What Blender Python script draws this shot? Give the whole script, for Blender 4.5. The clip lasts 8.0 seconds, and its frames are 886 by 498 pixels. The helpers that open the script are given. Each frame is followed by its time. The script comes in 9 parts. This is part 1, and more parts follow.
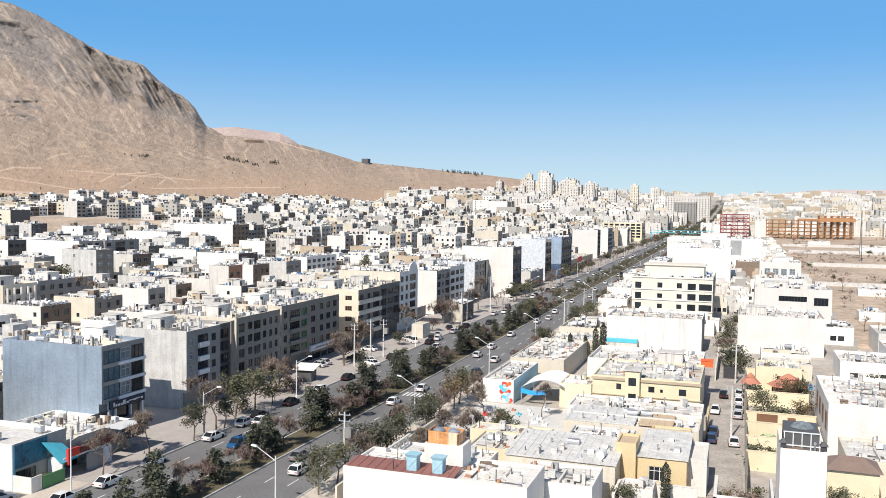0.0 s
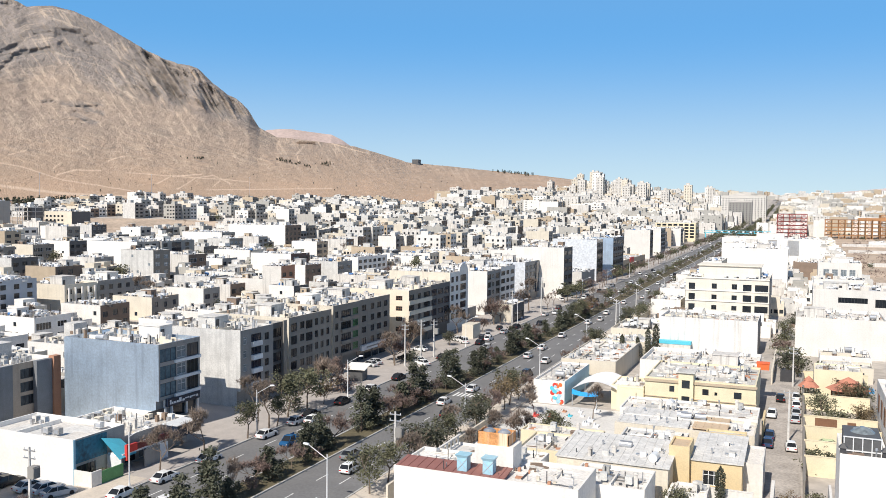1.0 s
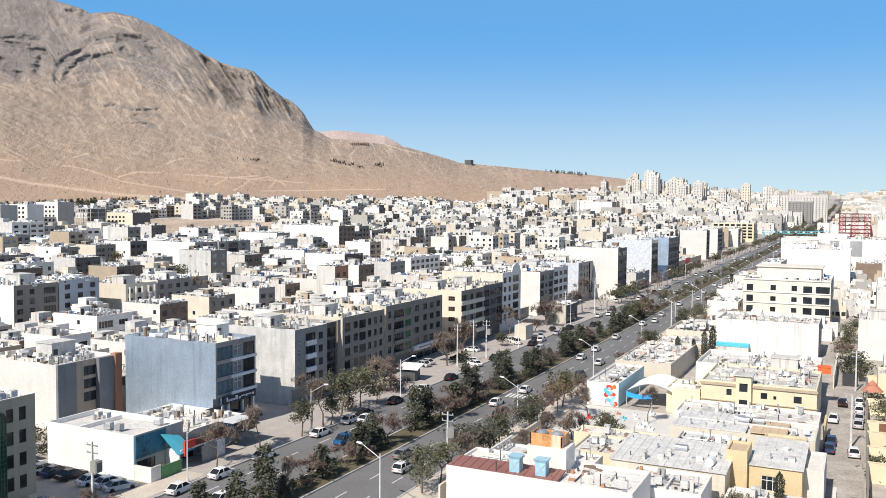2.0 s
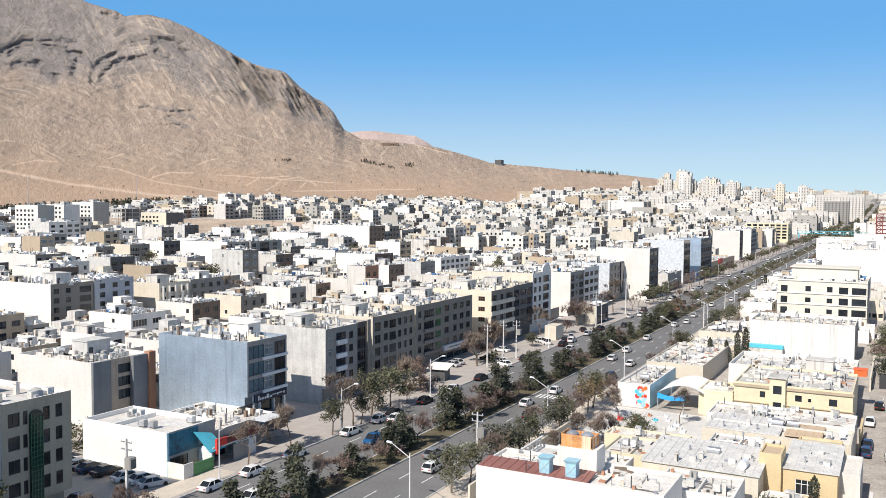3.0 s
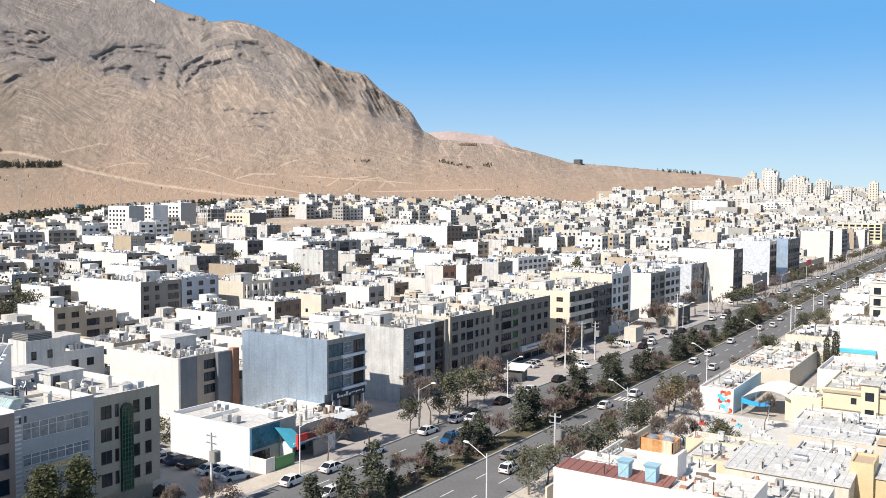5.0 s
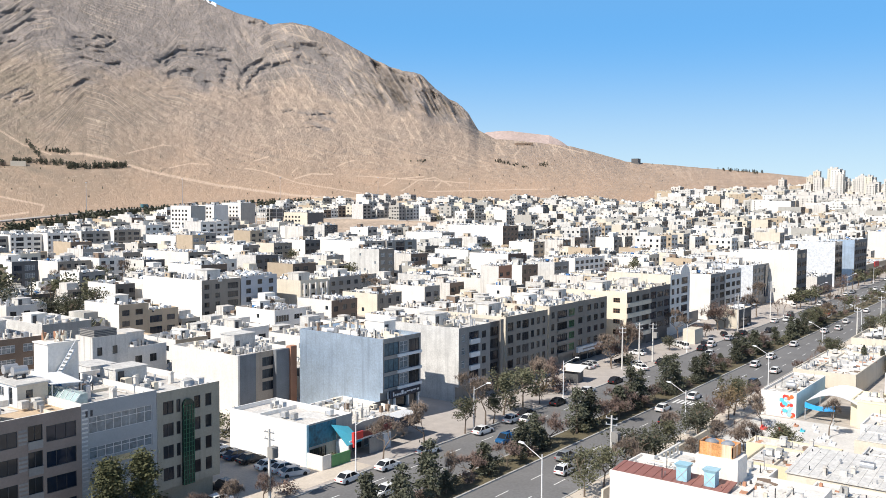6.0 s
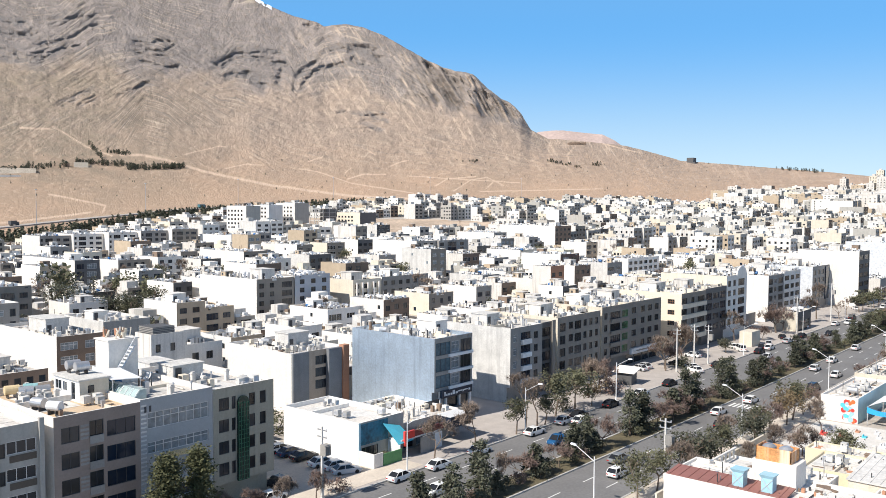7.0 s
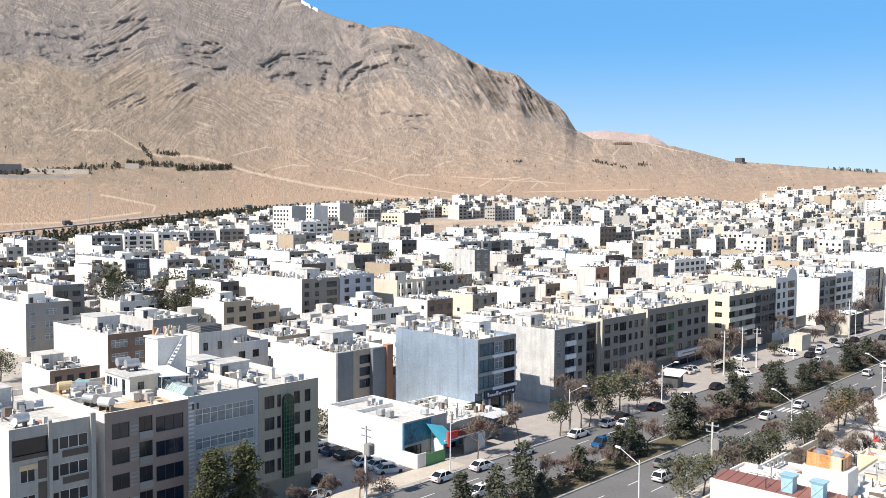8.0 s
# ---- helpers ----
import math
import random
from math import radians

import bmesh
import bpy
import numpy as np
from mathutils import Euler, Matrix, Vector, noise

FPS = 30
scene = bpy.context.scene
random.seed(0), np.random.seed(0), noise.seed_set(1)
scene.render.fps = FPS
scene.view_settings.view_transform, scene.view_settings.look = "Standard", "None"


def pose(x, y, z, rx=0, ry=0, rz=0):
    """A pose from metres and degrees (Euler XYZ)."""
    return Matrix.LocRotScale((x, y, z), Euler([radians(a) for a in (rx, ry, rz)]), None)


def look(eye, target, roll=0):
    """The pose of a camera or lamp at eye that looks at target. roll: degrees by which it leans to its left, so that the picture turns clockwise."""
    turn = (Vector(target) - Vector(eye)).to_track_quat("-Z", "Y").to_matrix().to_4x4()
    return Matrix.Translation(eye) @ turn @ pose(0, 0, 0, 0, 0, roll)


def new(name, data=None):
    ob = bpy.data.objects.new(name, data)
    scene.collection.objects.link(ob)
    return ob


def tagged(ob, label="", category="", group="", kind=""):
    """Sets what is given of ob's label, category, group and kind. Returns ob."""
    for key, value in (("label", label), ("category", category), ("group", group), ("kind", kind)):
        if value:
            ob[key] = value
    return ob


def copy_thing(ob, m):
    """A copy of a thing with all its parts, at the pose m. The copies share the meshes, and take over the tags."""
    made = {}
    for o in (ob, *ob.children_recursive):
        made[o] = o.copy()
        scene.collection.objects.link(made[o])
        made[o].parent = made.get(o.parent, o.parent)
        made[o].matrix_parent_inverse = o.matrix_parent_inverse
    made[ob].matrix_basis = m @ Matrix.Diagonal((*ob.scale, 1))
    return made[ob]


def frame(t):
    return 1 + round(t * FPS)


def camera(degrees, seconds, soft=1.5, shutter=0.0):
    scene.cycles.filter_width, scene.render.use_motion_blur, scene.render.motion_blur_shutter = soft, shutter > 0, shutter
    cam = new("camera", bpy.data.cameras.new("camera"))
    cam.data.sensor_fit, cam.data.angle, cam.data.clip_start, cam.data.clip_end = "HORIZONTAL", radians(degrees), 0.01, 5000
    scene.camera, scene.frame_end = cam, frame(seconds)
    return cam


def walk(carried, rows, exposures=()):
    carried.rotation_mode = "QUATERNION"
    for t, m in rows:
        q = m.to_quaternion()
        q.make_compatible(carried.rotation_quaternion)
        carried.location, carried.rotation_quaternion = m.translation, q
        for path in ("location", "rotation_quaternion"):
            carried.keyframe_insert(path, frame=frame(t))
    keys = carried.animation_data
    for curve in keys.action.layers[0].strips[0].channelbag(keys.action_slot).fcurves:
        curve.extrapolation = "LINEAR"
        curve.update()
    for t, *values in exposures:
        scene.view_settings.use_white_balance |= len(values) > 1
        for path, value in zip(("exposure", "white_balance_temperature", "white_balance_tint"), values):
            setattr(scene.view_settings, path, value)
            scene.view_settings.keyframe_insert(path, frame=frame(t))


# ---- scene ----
cam = camera(54.6, 8.0, soft=0.8)

EYE = 38.0
# seconds, heading to the left of the avenue, pitch, roll
TURNS = [
    (0.0, 19.24, -2.84, 0.75), (0.5, 20.83, -2.86, 0.63), (1.0, 22.60, -2.85, 0.58), (1.5, 24.19, -2.86, 0.52),
    (2.0, 26.11, -2.85, 0.45), (2.2, 26.90, -2.85, 0.45), (3.3, 28.58, -2.87, 0.44), (3.5, 29.09, -2.87, 0.44),
    (4.0, 30.24, -2.85, 0.40), (4.5, 31.90, -2.87, 0.36), (4.7, 32.39, -2.88, 0.36), (5.8, 36.34, -2.92, 0.35),
    (6.0, 37.01, -2.93, 0.35), (6.5, 38.62, -2.95, 0.37), (7.0, 40.47, -2.95, 0.33), (7.5, 41.59, -2.92, 0.34),
    (8.0, 43.40, -2.93, 0.38)]


def aim(yaw, pitch, roll):
    return pose(0, 0, EYE, 0, 0, yaw) @ pose(0, 0, 0, 90 + pitch, 0, 0) @ pose(0, 0, 0, 0, 0, roll)


walk(cam, [(t, aim(*turn)) for t, *turn in TURNS], exposures=[(0.0, 0.18), (4.0, 0.22), (8.0, 0.38)])

# ---- daylight ----
SUN_EL, SUN_AZ = radians(44), radians(9)      # the sun stands behind the camera, a little to its left
sky = bpy.data.worlds.new("sky")
scene.world = sky
sky.use_nodes = True
nt = sky.node_tree
tex = nt.nodes.new("ShaderNodeTexSky")
tex.sky_type, tex.sun_disc = "NISHITA", False
tex.sun_elevation, tex.sun_rotation = SUN_EL, radians(180) + SUN_AZ
tex.altitude, tex.air_density, tex.dust_density, tex.ozone_density = 2200, 0.95, 0.0, 2.6
clear = nt.nodes.new("ShaderNodeHueSaturation")        # overhead the sky is paler with dust
clear.inputs["Saturation"].default_value = 0.8
nt.links.new(tex.outputs[0], clear.inputs["Color"])
coord, split = nt.nodes.new("ShaderNodeTexCoord"), nt.nodes.new("ShaderNodeSeparateXYZ")        # dust low over the plain pales the sky towards the horizon
nt.links.new(coord.outputs["Generated"], split.inputs[0])


def by_height(z0, z1, low_in, high_in, fac0=1.0, fac1=0.0):
    ramp, blend = nt.nodes.new("ShaderNodeMapRange"), nt.nodes.new("ShaderNodeMix")
    ramp.interpolation_type, blend.data_type = "SMOOTHSTEP", "RGBA"
    for socket, value in (("From Min", z0), ("From Max", z1), ("To Min", fac0), ("To Max", fac1)):
        ramp.inputs[socket].default_value = value
    nt.links.new(split.outputs["Z"], ramp.inputs["Value"])
    nt.links.new(ramp.outputs[0], blend.inputs[0])
    for slot, colour in ((6, high_in), (7, low_in)):
        if isinstance(colour, tuple):
            blend.inputs[slot].default_value = (*colour, 1)
        else:
            nt.links.new(colour, blend.inputs[slot])
    return blend.outputs[2]


dusty = by_height(-0.02, 0.21, (5.2, 6.8, 7.6), (0.9, 3.65, 7.6))
nt.links.new(by_height(0.10, 0.60, dusty, clear.outputs[0], 0.9, 0.0), nt.nodes["Background"].inputs[0])
nt.nodes["Background"].inputs[1].default_value = 0.101
sun = new("sun", bpy.data.lights.new("sun", "SUN"))
sun.data.energy, sun.data.angle, sun.data.color = 4.8, radians(0.53), (1.0, 0.935, 0.84)
sun.matrix_basis = look((0, 0, 300), (300 * math.cos(SUN_EL) * math.sin(SUN_AZ), 300 * math.cos(SUN_EL) * math.cos(SUN_AZ), 300 - 300 * math.sin(SUN_EL)))


# ---- materials ----
def mat(name, col, rough=0.8, var=0.12, scale=0.4, grain=6.0, bump=0.05, metal=0.0, streak=0.0, streak_col=None, spread=0.0):
    """A weathered surface: broad stains, fine grain, optional runs of dirt down the wall, a shade of its own for every object."""
    m = bpy.data.materials.new(name)
    m.use_nodes = True
    n, k = m.node_tree.nodes, m.node_tree.links
    b = n["Principled BSDF"]
    b.inputs["Roughness"].default_value, b.inputs["Metallic"].default_value = rough, metal
    geo = n.new("ShaderNodeNewGeometry")
    big, fine = n.new("ShaderNodeTexNoise"), n.new("ShaderNodeTexNoise")
    for t, s, d in ((big, scale, 5), (fine, grain, 3)):
        t.inputs["Scale"].default_value, t.inputs["Detail"].default_value = s, d
        k.new(geo.outputs["Position"], t.inputs["Vector"])
    add = n.new("ShaderNodeMath")
    add.operation = "ADD"
    k.new(big.outputs["Fac"], add.inputs[0])
    k.new(fine.outputs["Fac"], add.inputs[1])
    ramp = n.new("ShaderNodeMapRange")
    ramp.inputs["From Min"].default_value, ramp.inputs["From Max"].default_value = 0.65, 1.35
    ramp.inputs["To Min"].default_value, ramp.inputs["To Max"].default_value = 1 - var, 1 + var
    k.new(add.outputs[0], ramp.inputs["Value"])
    value = ramp.outputs[0]
    if spread:
        info, r2, mul = n.new("ShaderNodeObjectInfo"), n.new("ShaderNodeMapRange"), n.new("ShaderNodeMath")
        r2.inputs["To Min"].default_value, r2.inputs["To Max"].default_value = 1 - spread, 1 + spread
        mul.operation = "MULTIPLY"
        k.new(info.outputs["Random"], r2.inputs["Value"])
        k.new(r2.outputs[0], mul.inputs[0])
        k.new(value, mul.inputs[1])
        value = mul.outputs[0]
    tint = n.new("ShaderNodeVectorMath")
    tint.operation = "SCALE"
    tint.inputs[0].default_value = col
    k.new(value, tint.inputs["Scale"])
    colour = tint.outputs[0]
    if streak:
        mp, ns, rs, mix = n.new("ShaderNodeMapping"), n.new("ShaderNodeTexNoise"), n.new("ShaderNodeMapRange"), n.new("ShaderNodeMix")
        mp.inputs["Scale"].default_value = (1.3, 1.3, 0.07)
        ns.inputs["Scale"].default_value, ns.inputs["Detail"].default_value = 1.0, 6
        rs.inputs["From Min"].default_value, rs.inputs["From Max"].default_value = 0.5, 0.72
        rs.inputs["To Max"].default_value = streak
        mix.data_type = "RGBA"
        k.new(geo.outputs["Position"], mp.inputs["Vector"])
        k.new(mp.outputs[0], ns.inputs["Vector"])
        k.new(ns.outputs["Fac"], rs.inputs["Value"])
        k.new(rs.outputs[0], mix.inputs[0])
        k.new(colour, mix.inputs[6])
        mix.inputs[7].default_value = (*(streak_col or tuple(c * 0.45 for c in col)), 1)
        colour = mix.outputs[2]
    k.new(colour, b.inputs["Base Color"])
    if bump:
        bp = n.new("ShaderNodeBump")
        bp.inputs["Strength"].default_value, bp.inputs["Distance"].default_value = 0.4, bump
        k.new(fine.outputs["Fac"], bp.inputs["Height"])
        k.new(bp.outputs[0], b.inputs["Normal"])
    return m


WHITE = mat("white_render", (0.755, 0.725, 0.68), 0.85, 0.12, 0.25, 3, 0.02, streak=0.22, streak_col=(0.45, 0.43, 0.40), spread=0.12)
OLDWHITE = mat("stained_white_render", (0.63, 0.60, 0.56), 0.9, 0.16, 0.3, 3, 0.02, streak=0.75, streak_col=(0.33, 0.31, 0.29))
CONCRETE = mat("patchy_cement_render", (0.58, 0.565, 0.54), 0.9, 0.22, 0.6, 4, 0.02, streak=0.45, streak_col=(0.33, 0.32, 0.31))
CREAM = mat("cream_stone", (0.64, 0.58, 0.48), 0.8, 0.1, 0.4, 4, 0.02, streak=0.2, spread=0.08)
IVORY = mat("ivory_stone", (0.74, 0.685, 0.59), 0.8, 0.1, 0.4, 4, 0.02, streak=0.15)
# TRAV, GREYST and PINK fronts are darkened to put their shade into the stone
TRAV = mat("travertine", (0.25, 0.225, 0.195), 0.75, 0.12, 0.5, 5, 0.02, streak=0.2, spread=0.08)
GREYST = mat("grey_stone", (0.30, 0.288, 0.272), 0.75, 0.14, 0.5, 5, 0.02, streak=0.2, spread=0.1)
DARKST = mat("dark_stone", (0.095, 0.095, 0.098), 0.6, 0.15, 0.5, 5, 0.02, spread=0.15)
BROWN = mat("brown_brick", (0.22, 0.16, 0.12), 0.85, 0.18, 0.5, 7, 0.03, spread=0.12)
TANBR = mat("tan_brick", (0.46, 0.37, 0.27), 0.85, 0.15, 0.5, 7, 0.03, spread=0.1)
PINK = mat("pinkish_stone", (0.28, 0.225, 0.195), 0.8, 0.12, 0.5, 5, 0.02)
TERRA = mat("terracotta_render", (0.44, 0.225, 0.14), 0.85, 0.12, 0.5, 5, 0.02)
YELLOW = mat("pale_yellow_brick", (0.74, 0.65, 0.46), 0.85, 0.1, 0.5, 6, 0.02, spread=0.05)
OCHRE = mat("ochre_brick", (0.66, 0.52, 0.31), 0.85, 0.12, 0.5, 6, 0.02)
# blue of the reflected sky is put into the sheet's base colour
SILVER = mat("galvanised_cladding", (0.55, 0.655, 0.77), 0.42, 0.18, 0.4, 3, 0.01, metal=0.72, streak=0.55, streak_col=(0.34, 0.42, 0.53))
FOIL = mat("silver_sheeting", (0.66, 0.68, 0.71), 0.5, 0.3, 1.2, 6, 0.05, metal=0.25)
ROOFW = mat("pale_roofing_felt", (0.56, 0.53, 0.495), 0.9, 0.32, 0.25, 3, 0.03, spread=0.12)
ROOFG = mat("grey_roofing_felt", (0.50, 0.485, 0.455), 0.9, 0.32, 0.3, 2.5, 0.03, spread=0.15)
ROOFT = mat("tan_roofing", (0.55, 0.42, 0.29), 0.9, 0.14, 0.3, 3, 0.03)
# darkened too, so that near fronts carry avenue-side shade in their colour
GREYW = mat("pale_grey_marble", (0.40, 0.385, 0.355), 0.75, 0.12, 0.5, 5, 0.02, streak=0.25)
NAVY = mat("navy_sign", (0.008, 0.018, 0.04), 0.4, 0.1, 1, 6, 0)
ROOFP = mat("limewashed_roof", (0.70, 0.665, 0.62), 0.9, 0.24, 0.3, 3, 0.03, spread=0.08)
SHEET = mat("corrugated_grey_sheet", (0.63, 0.615, 0.59), 0.7, 0.22, 0.6, 3, 0.01, metal=0.0, streak=0.2)
REDROOF = mat("maroon_sheet_roof", (0.27, 0.12, 0.10), 0.6, 0.12, 0.6, 4, 0.01)
BROWNROOF = mat("brown_tile_roof", (0.24, 0.17, 0.14), 0.8, 0.15, 0.6, 5, 0.03)
TILE = mat("red_clay_tile", (0.50, 0.21, 0.14), 0.8, 0.18, 0.8, 6, 0.03)
GLASS = mat("dark_window_glass", (0.022, 0.027, 0.034), 0.08, 0.3, 0.3, 1, 0, spread=0.4)
BLUEGLASS = mat("blue_tinted_glass", (0.013, 0.022, 0.04), 0.06, 0.2, 0.3, 1, 0)
PALEGLASS = mat("curtained_glass", (0.20, 0.23, 0.25), 0.12, 0.4, 0.8, 2, 0)
GREENGLASS = mat("green_glass", (0.012, 0.035, 0.028), 0.08, 0.3, 0.6, 2, 0)
ALU = mat("aluminium", (0.62, 0.63, 0.65), 0.4, 0.06, 1, 8, 0, metal=0.5)
DARKMETAL = mat("dark_painted_metal", (0.05, 0.05, 0.055), 0.5, 0.12, 1, 8, 0)
WHITEMETAL = mat("white_painted_metal", (0.72, 0.73, 0.74), 0.5, 0.1, 1, 6, 0, spread=0.1)
GALV = mat("galvanised_steel", (0.50, 0.51, 0.53), 0.42, 0.14, 1.5, 8, 0, metal=0.6, spread=0.15)
RUST = mat("rusty_sheet", (0.62, 0.29, 0.11), 0.8, 0.4, 1.4, 6, 0.02, streak=1.0, streak_col=(0.80, 0.66, 0.50))
LBLUE = mat("pale_blue_paint", (0.33, 0.55, 0.66), 0.6, 0.1, 1, 6, 0)
BLUEP = mat("blue_paint", (0.03, 0.14, 0.36), 0.5, 0.12, 1, 6, 0)
CYAN = mat("cyan_paint", (0.10, 0.52, 0.66), 0.55, 0.1, 1, 6, 0)
GREENP = mat("green_paint", (0.10, 0.28, 0.11), 0.6, 0.15, 1, 6, 0)
REDP = mat("red_paint", (0.62, 0.05, 0.04), 0.5, 0.1, 1, 6, 0)
ORANGE = mat("orange_sheet", (0.80, 0.15, 0.04), 0.6, 0.1, 1, 6, 0)
ORSTEEL = mat("primer_orange_steel", (0.42, 0.21, 0.09), 0.65, 0.15, 0.6, 4, 0)
WOODB = mat("brown_door_wood", (0.20, 0.10, 0.055), 0.7, 0.15, 1, 8, 0)
CLOTH = mat("white_canvas", (0.82, 0.82, 0.82), 0.85, 0.06, 0.5, 5, 0)
BLUETARP = mat("blue_tarpaulin", (0.03, 0.36, 0.80), 0.5, 0.12, 0.8, 5, 0)
ASPHALT = mat("worn_asphalt", (0.175, 0.172, 0.172), 0.9, 0.2, 0.12, 2.5, 0.01)
OLDASPH = mat("patched_asphalt", (0.40, 0.36, 0.325), 0.92, 0.38, 0.25, 2.5, 0.01)
PAVER = mat("pinkish_pavers", (0.43, 0.39, 0.36), 0.9, 0.14, 0.5, 5, 0.02)
DUST = mat("sandy_lot", (0.58, 0.51, 0.43), 0.95, 0.14, 0.3, 3, 0.02)
KERB = mat("kerb_stone", (0.45, 0.44, 0.42), 0.9, 0.15, 0.8, 5, 0.02)
SOIL = mat("dry_soil_and_grass", (0.125, 0.105, 0.062), 0.95, 0.35, 0.5, 3, 0.05)
PAINT = mat("road_paint", (0.72, 0.72, 0.70), 0.8, 0.2, 1.5, 8, 0)
BARK = mat("bark", (0.17, 0.13, 0.10), 0.95, 0.2, 3, 12, 0.02)
TWIG = mat("bare_twigs", (0.23, 0.18, 0.145), 0.95, 0.2, 1, 6, 0, spread=0.2)
REDTWIG = mat("reddish_twigs", (0.19, 0.135, 0.115), 0.95, 0.2, 1, 6, 0, spread=0.2)
PINE = mat("pine_needles", (0.082, 0.086, 0.058), 0.9, 0.35, 0.8, 4, 0, spread=0.25)
OLIVE = mat("olive_leaves", (0.115, 0.115, 0.068), 0.9, 0.35, 0.8, 4, 0, spread=0.25)
RUSSET = mat("withered_leaves", (0.17, 0.125, 0.07), 0.9, 0.35, 0.8, 4, 0, spread=0.2)
TYRE = mat("tyre_rubber", (0.02, 0.02, 0.02), 0.9, 0.1, 3, 10, 0)
LAMPW = mat("headlight_glass", (0.75, 0.76, 0.78), 0.15, 0.05, 2, 8, 0)
LAMPR = mat("tail_light", (0.45, 0.02, 0.02), 0.2, 0.05, 2, 8, 0)


# ---- meshes ----
class Build:
    """Collects faces with materials and turns them into one mesh."""

    def __init__(self):
        self.v, self.f, self.m = [], [], []

    def quad(self, a, b, c, d, m=0):
        i = len(self.v)
        self.v += [a, b, c, d]
        self.f.append((i, i + 1, i + 2, i + 3))
        self.m.append(m)

    def poly(self, pts, m=0):
        i = len(self.v)
        self.v += pts
        self.f.append(tuple(range(i, i + len(pts))))
        self.m.append(m)

    def solid(self, bottom, top, m=0, caps=True, mt=None):
        """A prism or frustum between two rings of points, counter-clockwise from above."""
        i, n = len(self.v), len(bottom)
        self.v += [tuple(p) for p in bottom] + [tuple(p) for p in top]
        for j in range(n):
            self.f.append((i + j, i + (j + 1) % n, i + n + (j + 1) % n, i + n + j))
            self.m.append(m)
        if caps:
            self.f.append(tuple(range(i + n, i + 2 * n)))
            self.m.append(m if mt is None else mt)
            self.f.append(tuple(range(i + n - 1, i - 1, -1)))
            self.m.append(m)
        return self

    def box(self, x0, x1, y0, y1, z0, z1, m=0, mt=None):
        r = lambda z: [(x0, y0, z), (x1, y0, z), (x1, y1, z), (x0, y1, z)]
        return self.solid(r(z0), r(z1), m, True, mt)

    def cyl(self, x, y, z0, z1, r0, r1=None, n=10, m=0):
        r1 = r0 if r1 is None else r1
        ring = lambda r, z: [(x + r * math.cos(2 * math.pi * i / n), y + r * math.sin(2 * math.pi * i / n), z) for i in range(n)]
        return self.solid(ring(r0, z0), ring(r1, z1), m)

    def tube(self, a, b, r0, r1=None, n=5, m=0, caps=False):
        """A tapered tube from a to b."""
        a, b = Vector(a), Vector(b)
        r1 = r0 if r1 is None else r1
        q = (b - a).to_track_quat("Z", "Y")
        ring = lambda c, r: [tuple(c + q @ Vector((r * math.cos(2 * math.pi * i / n), r * math.sin(2 * math.pi * i / n), 0))) for i in range(n)]
        return self.solid(ring(a, r0), ring(b, r1), m, caps)

    def mesh(self, name, mats, smooth=False):
        me = bpy.data.meshes.new(name)
        me.from_pydata(self.v, [], self.f)
        for m in mats:
            me.materials.append(m)
        if len(mats) > 1:
            me.polygons.foreach_set("material_index", self.m)
        if smooth:
            me.polygons.foreach_set("use_smooth", [True] * len(self.f))
        return me


def part(name, b, mats, parent, label="", at=None, smooth=False):
    """Links one mesh under a thing or a part."""
    me = b if isinstance(b, bpy.types.Mesh) else b.mesh(name, mats if isinstance(mats, (list, tuple)) else [mats], smooth)
    ob = new(name, me)
    ob.parent = parent
    if at is not None:
        ob.matrix_basis = at
    if label:
        ob["label"] = label
    return ob


def thing(name, label, category, at, group="", kind=""):
    """An empty at a thing's base, under which its parts hang."""
    ob = new(name)
    ob.matrix_basis = at
    ob.empty_display_size = 0.3
    return tagged(ob, label, category, group, kind)


def single(name, b, mats, label, category="", group="", kind="", at=None, smooth=False):
    ob = part(name, b, mats, None, "", at, smooth)
    return tagged(ob, label, category, group, kind)


# ---- the lie of the land ----
def lattice(ix, iy, seed):
    h = (ix.astype(np.int64) * 374761393 + iy.astype(np.int64) * 668265263 + seed * 974711) & 0x7FFFFFFF
    h = ((h ^ (h >> 13)) * 1274126177) & 0x7FFFFFFF
    return ((h ^ (h >> 16)) & 0xFFFF) / 65535.0


def vnoise(x, y, seed=0):
    x, y = np.asarray(x, float), np.asarray(y, float)
    ix, iy = np.floor(x), np.floor(y)
    fx, fy = x - ix, y - iy
    fx, fy = fx * fx * (3 - 2 * fx), fy * fy * (3 - 2 * fy)
    a, b = lattice(ix, iy, seed), lattice(ix + 1, iy, seed)
    c, d = lattice(ix, iy + 1, seed), lattice(ix + 1, iy + 1, seed)
    return (a * (1 - fx) + b * fx) * (1 - fy) + (c * (1 - fx) + d * fx) * fy


def fbm(x, y, octaves=5, seed=0, ridged=False):
    total, amp, norm = 0.0, 1.0, 0.0
    for o in range(octaves):
        n = vnoise(x * 2**o + 17.3 * o, y * 2**o - 9.1 * o, seed + o)
        total, norm, amp = total + amp * (1 - abs(2 * n - 1) if ridged else n), norm + amp, amp * 0.5
    return total / norm


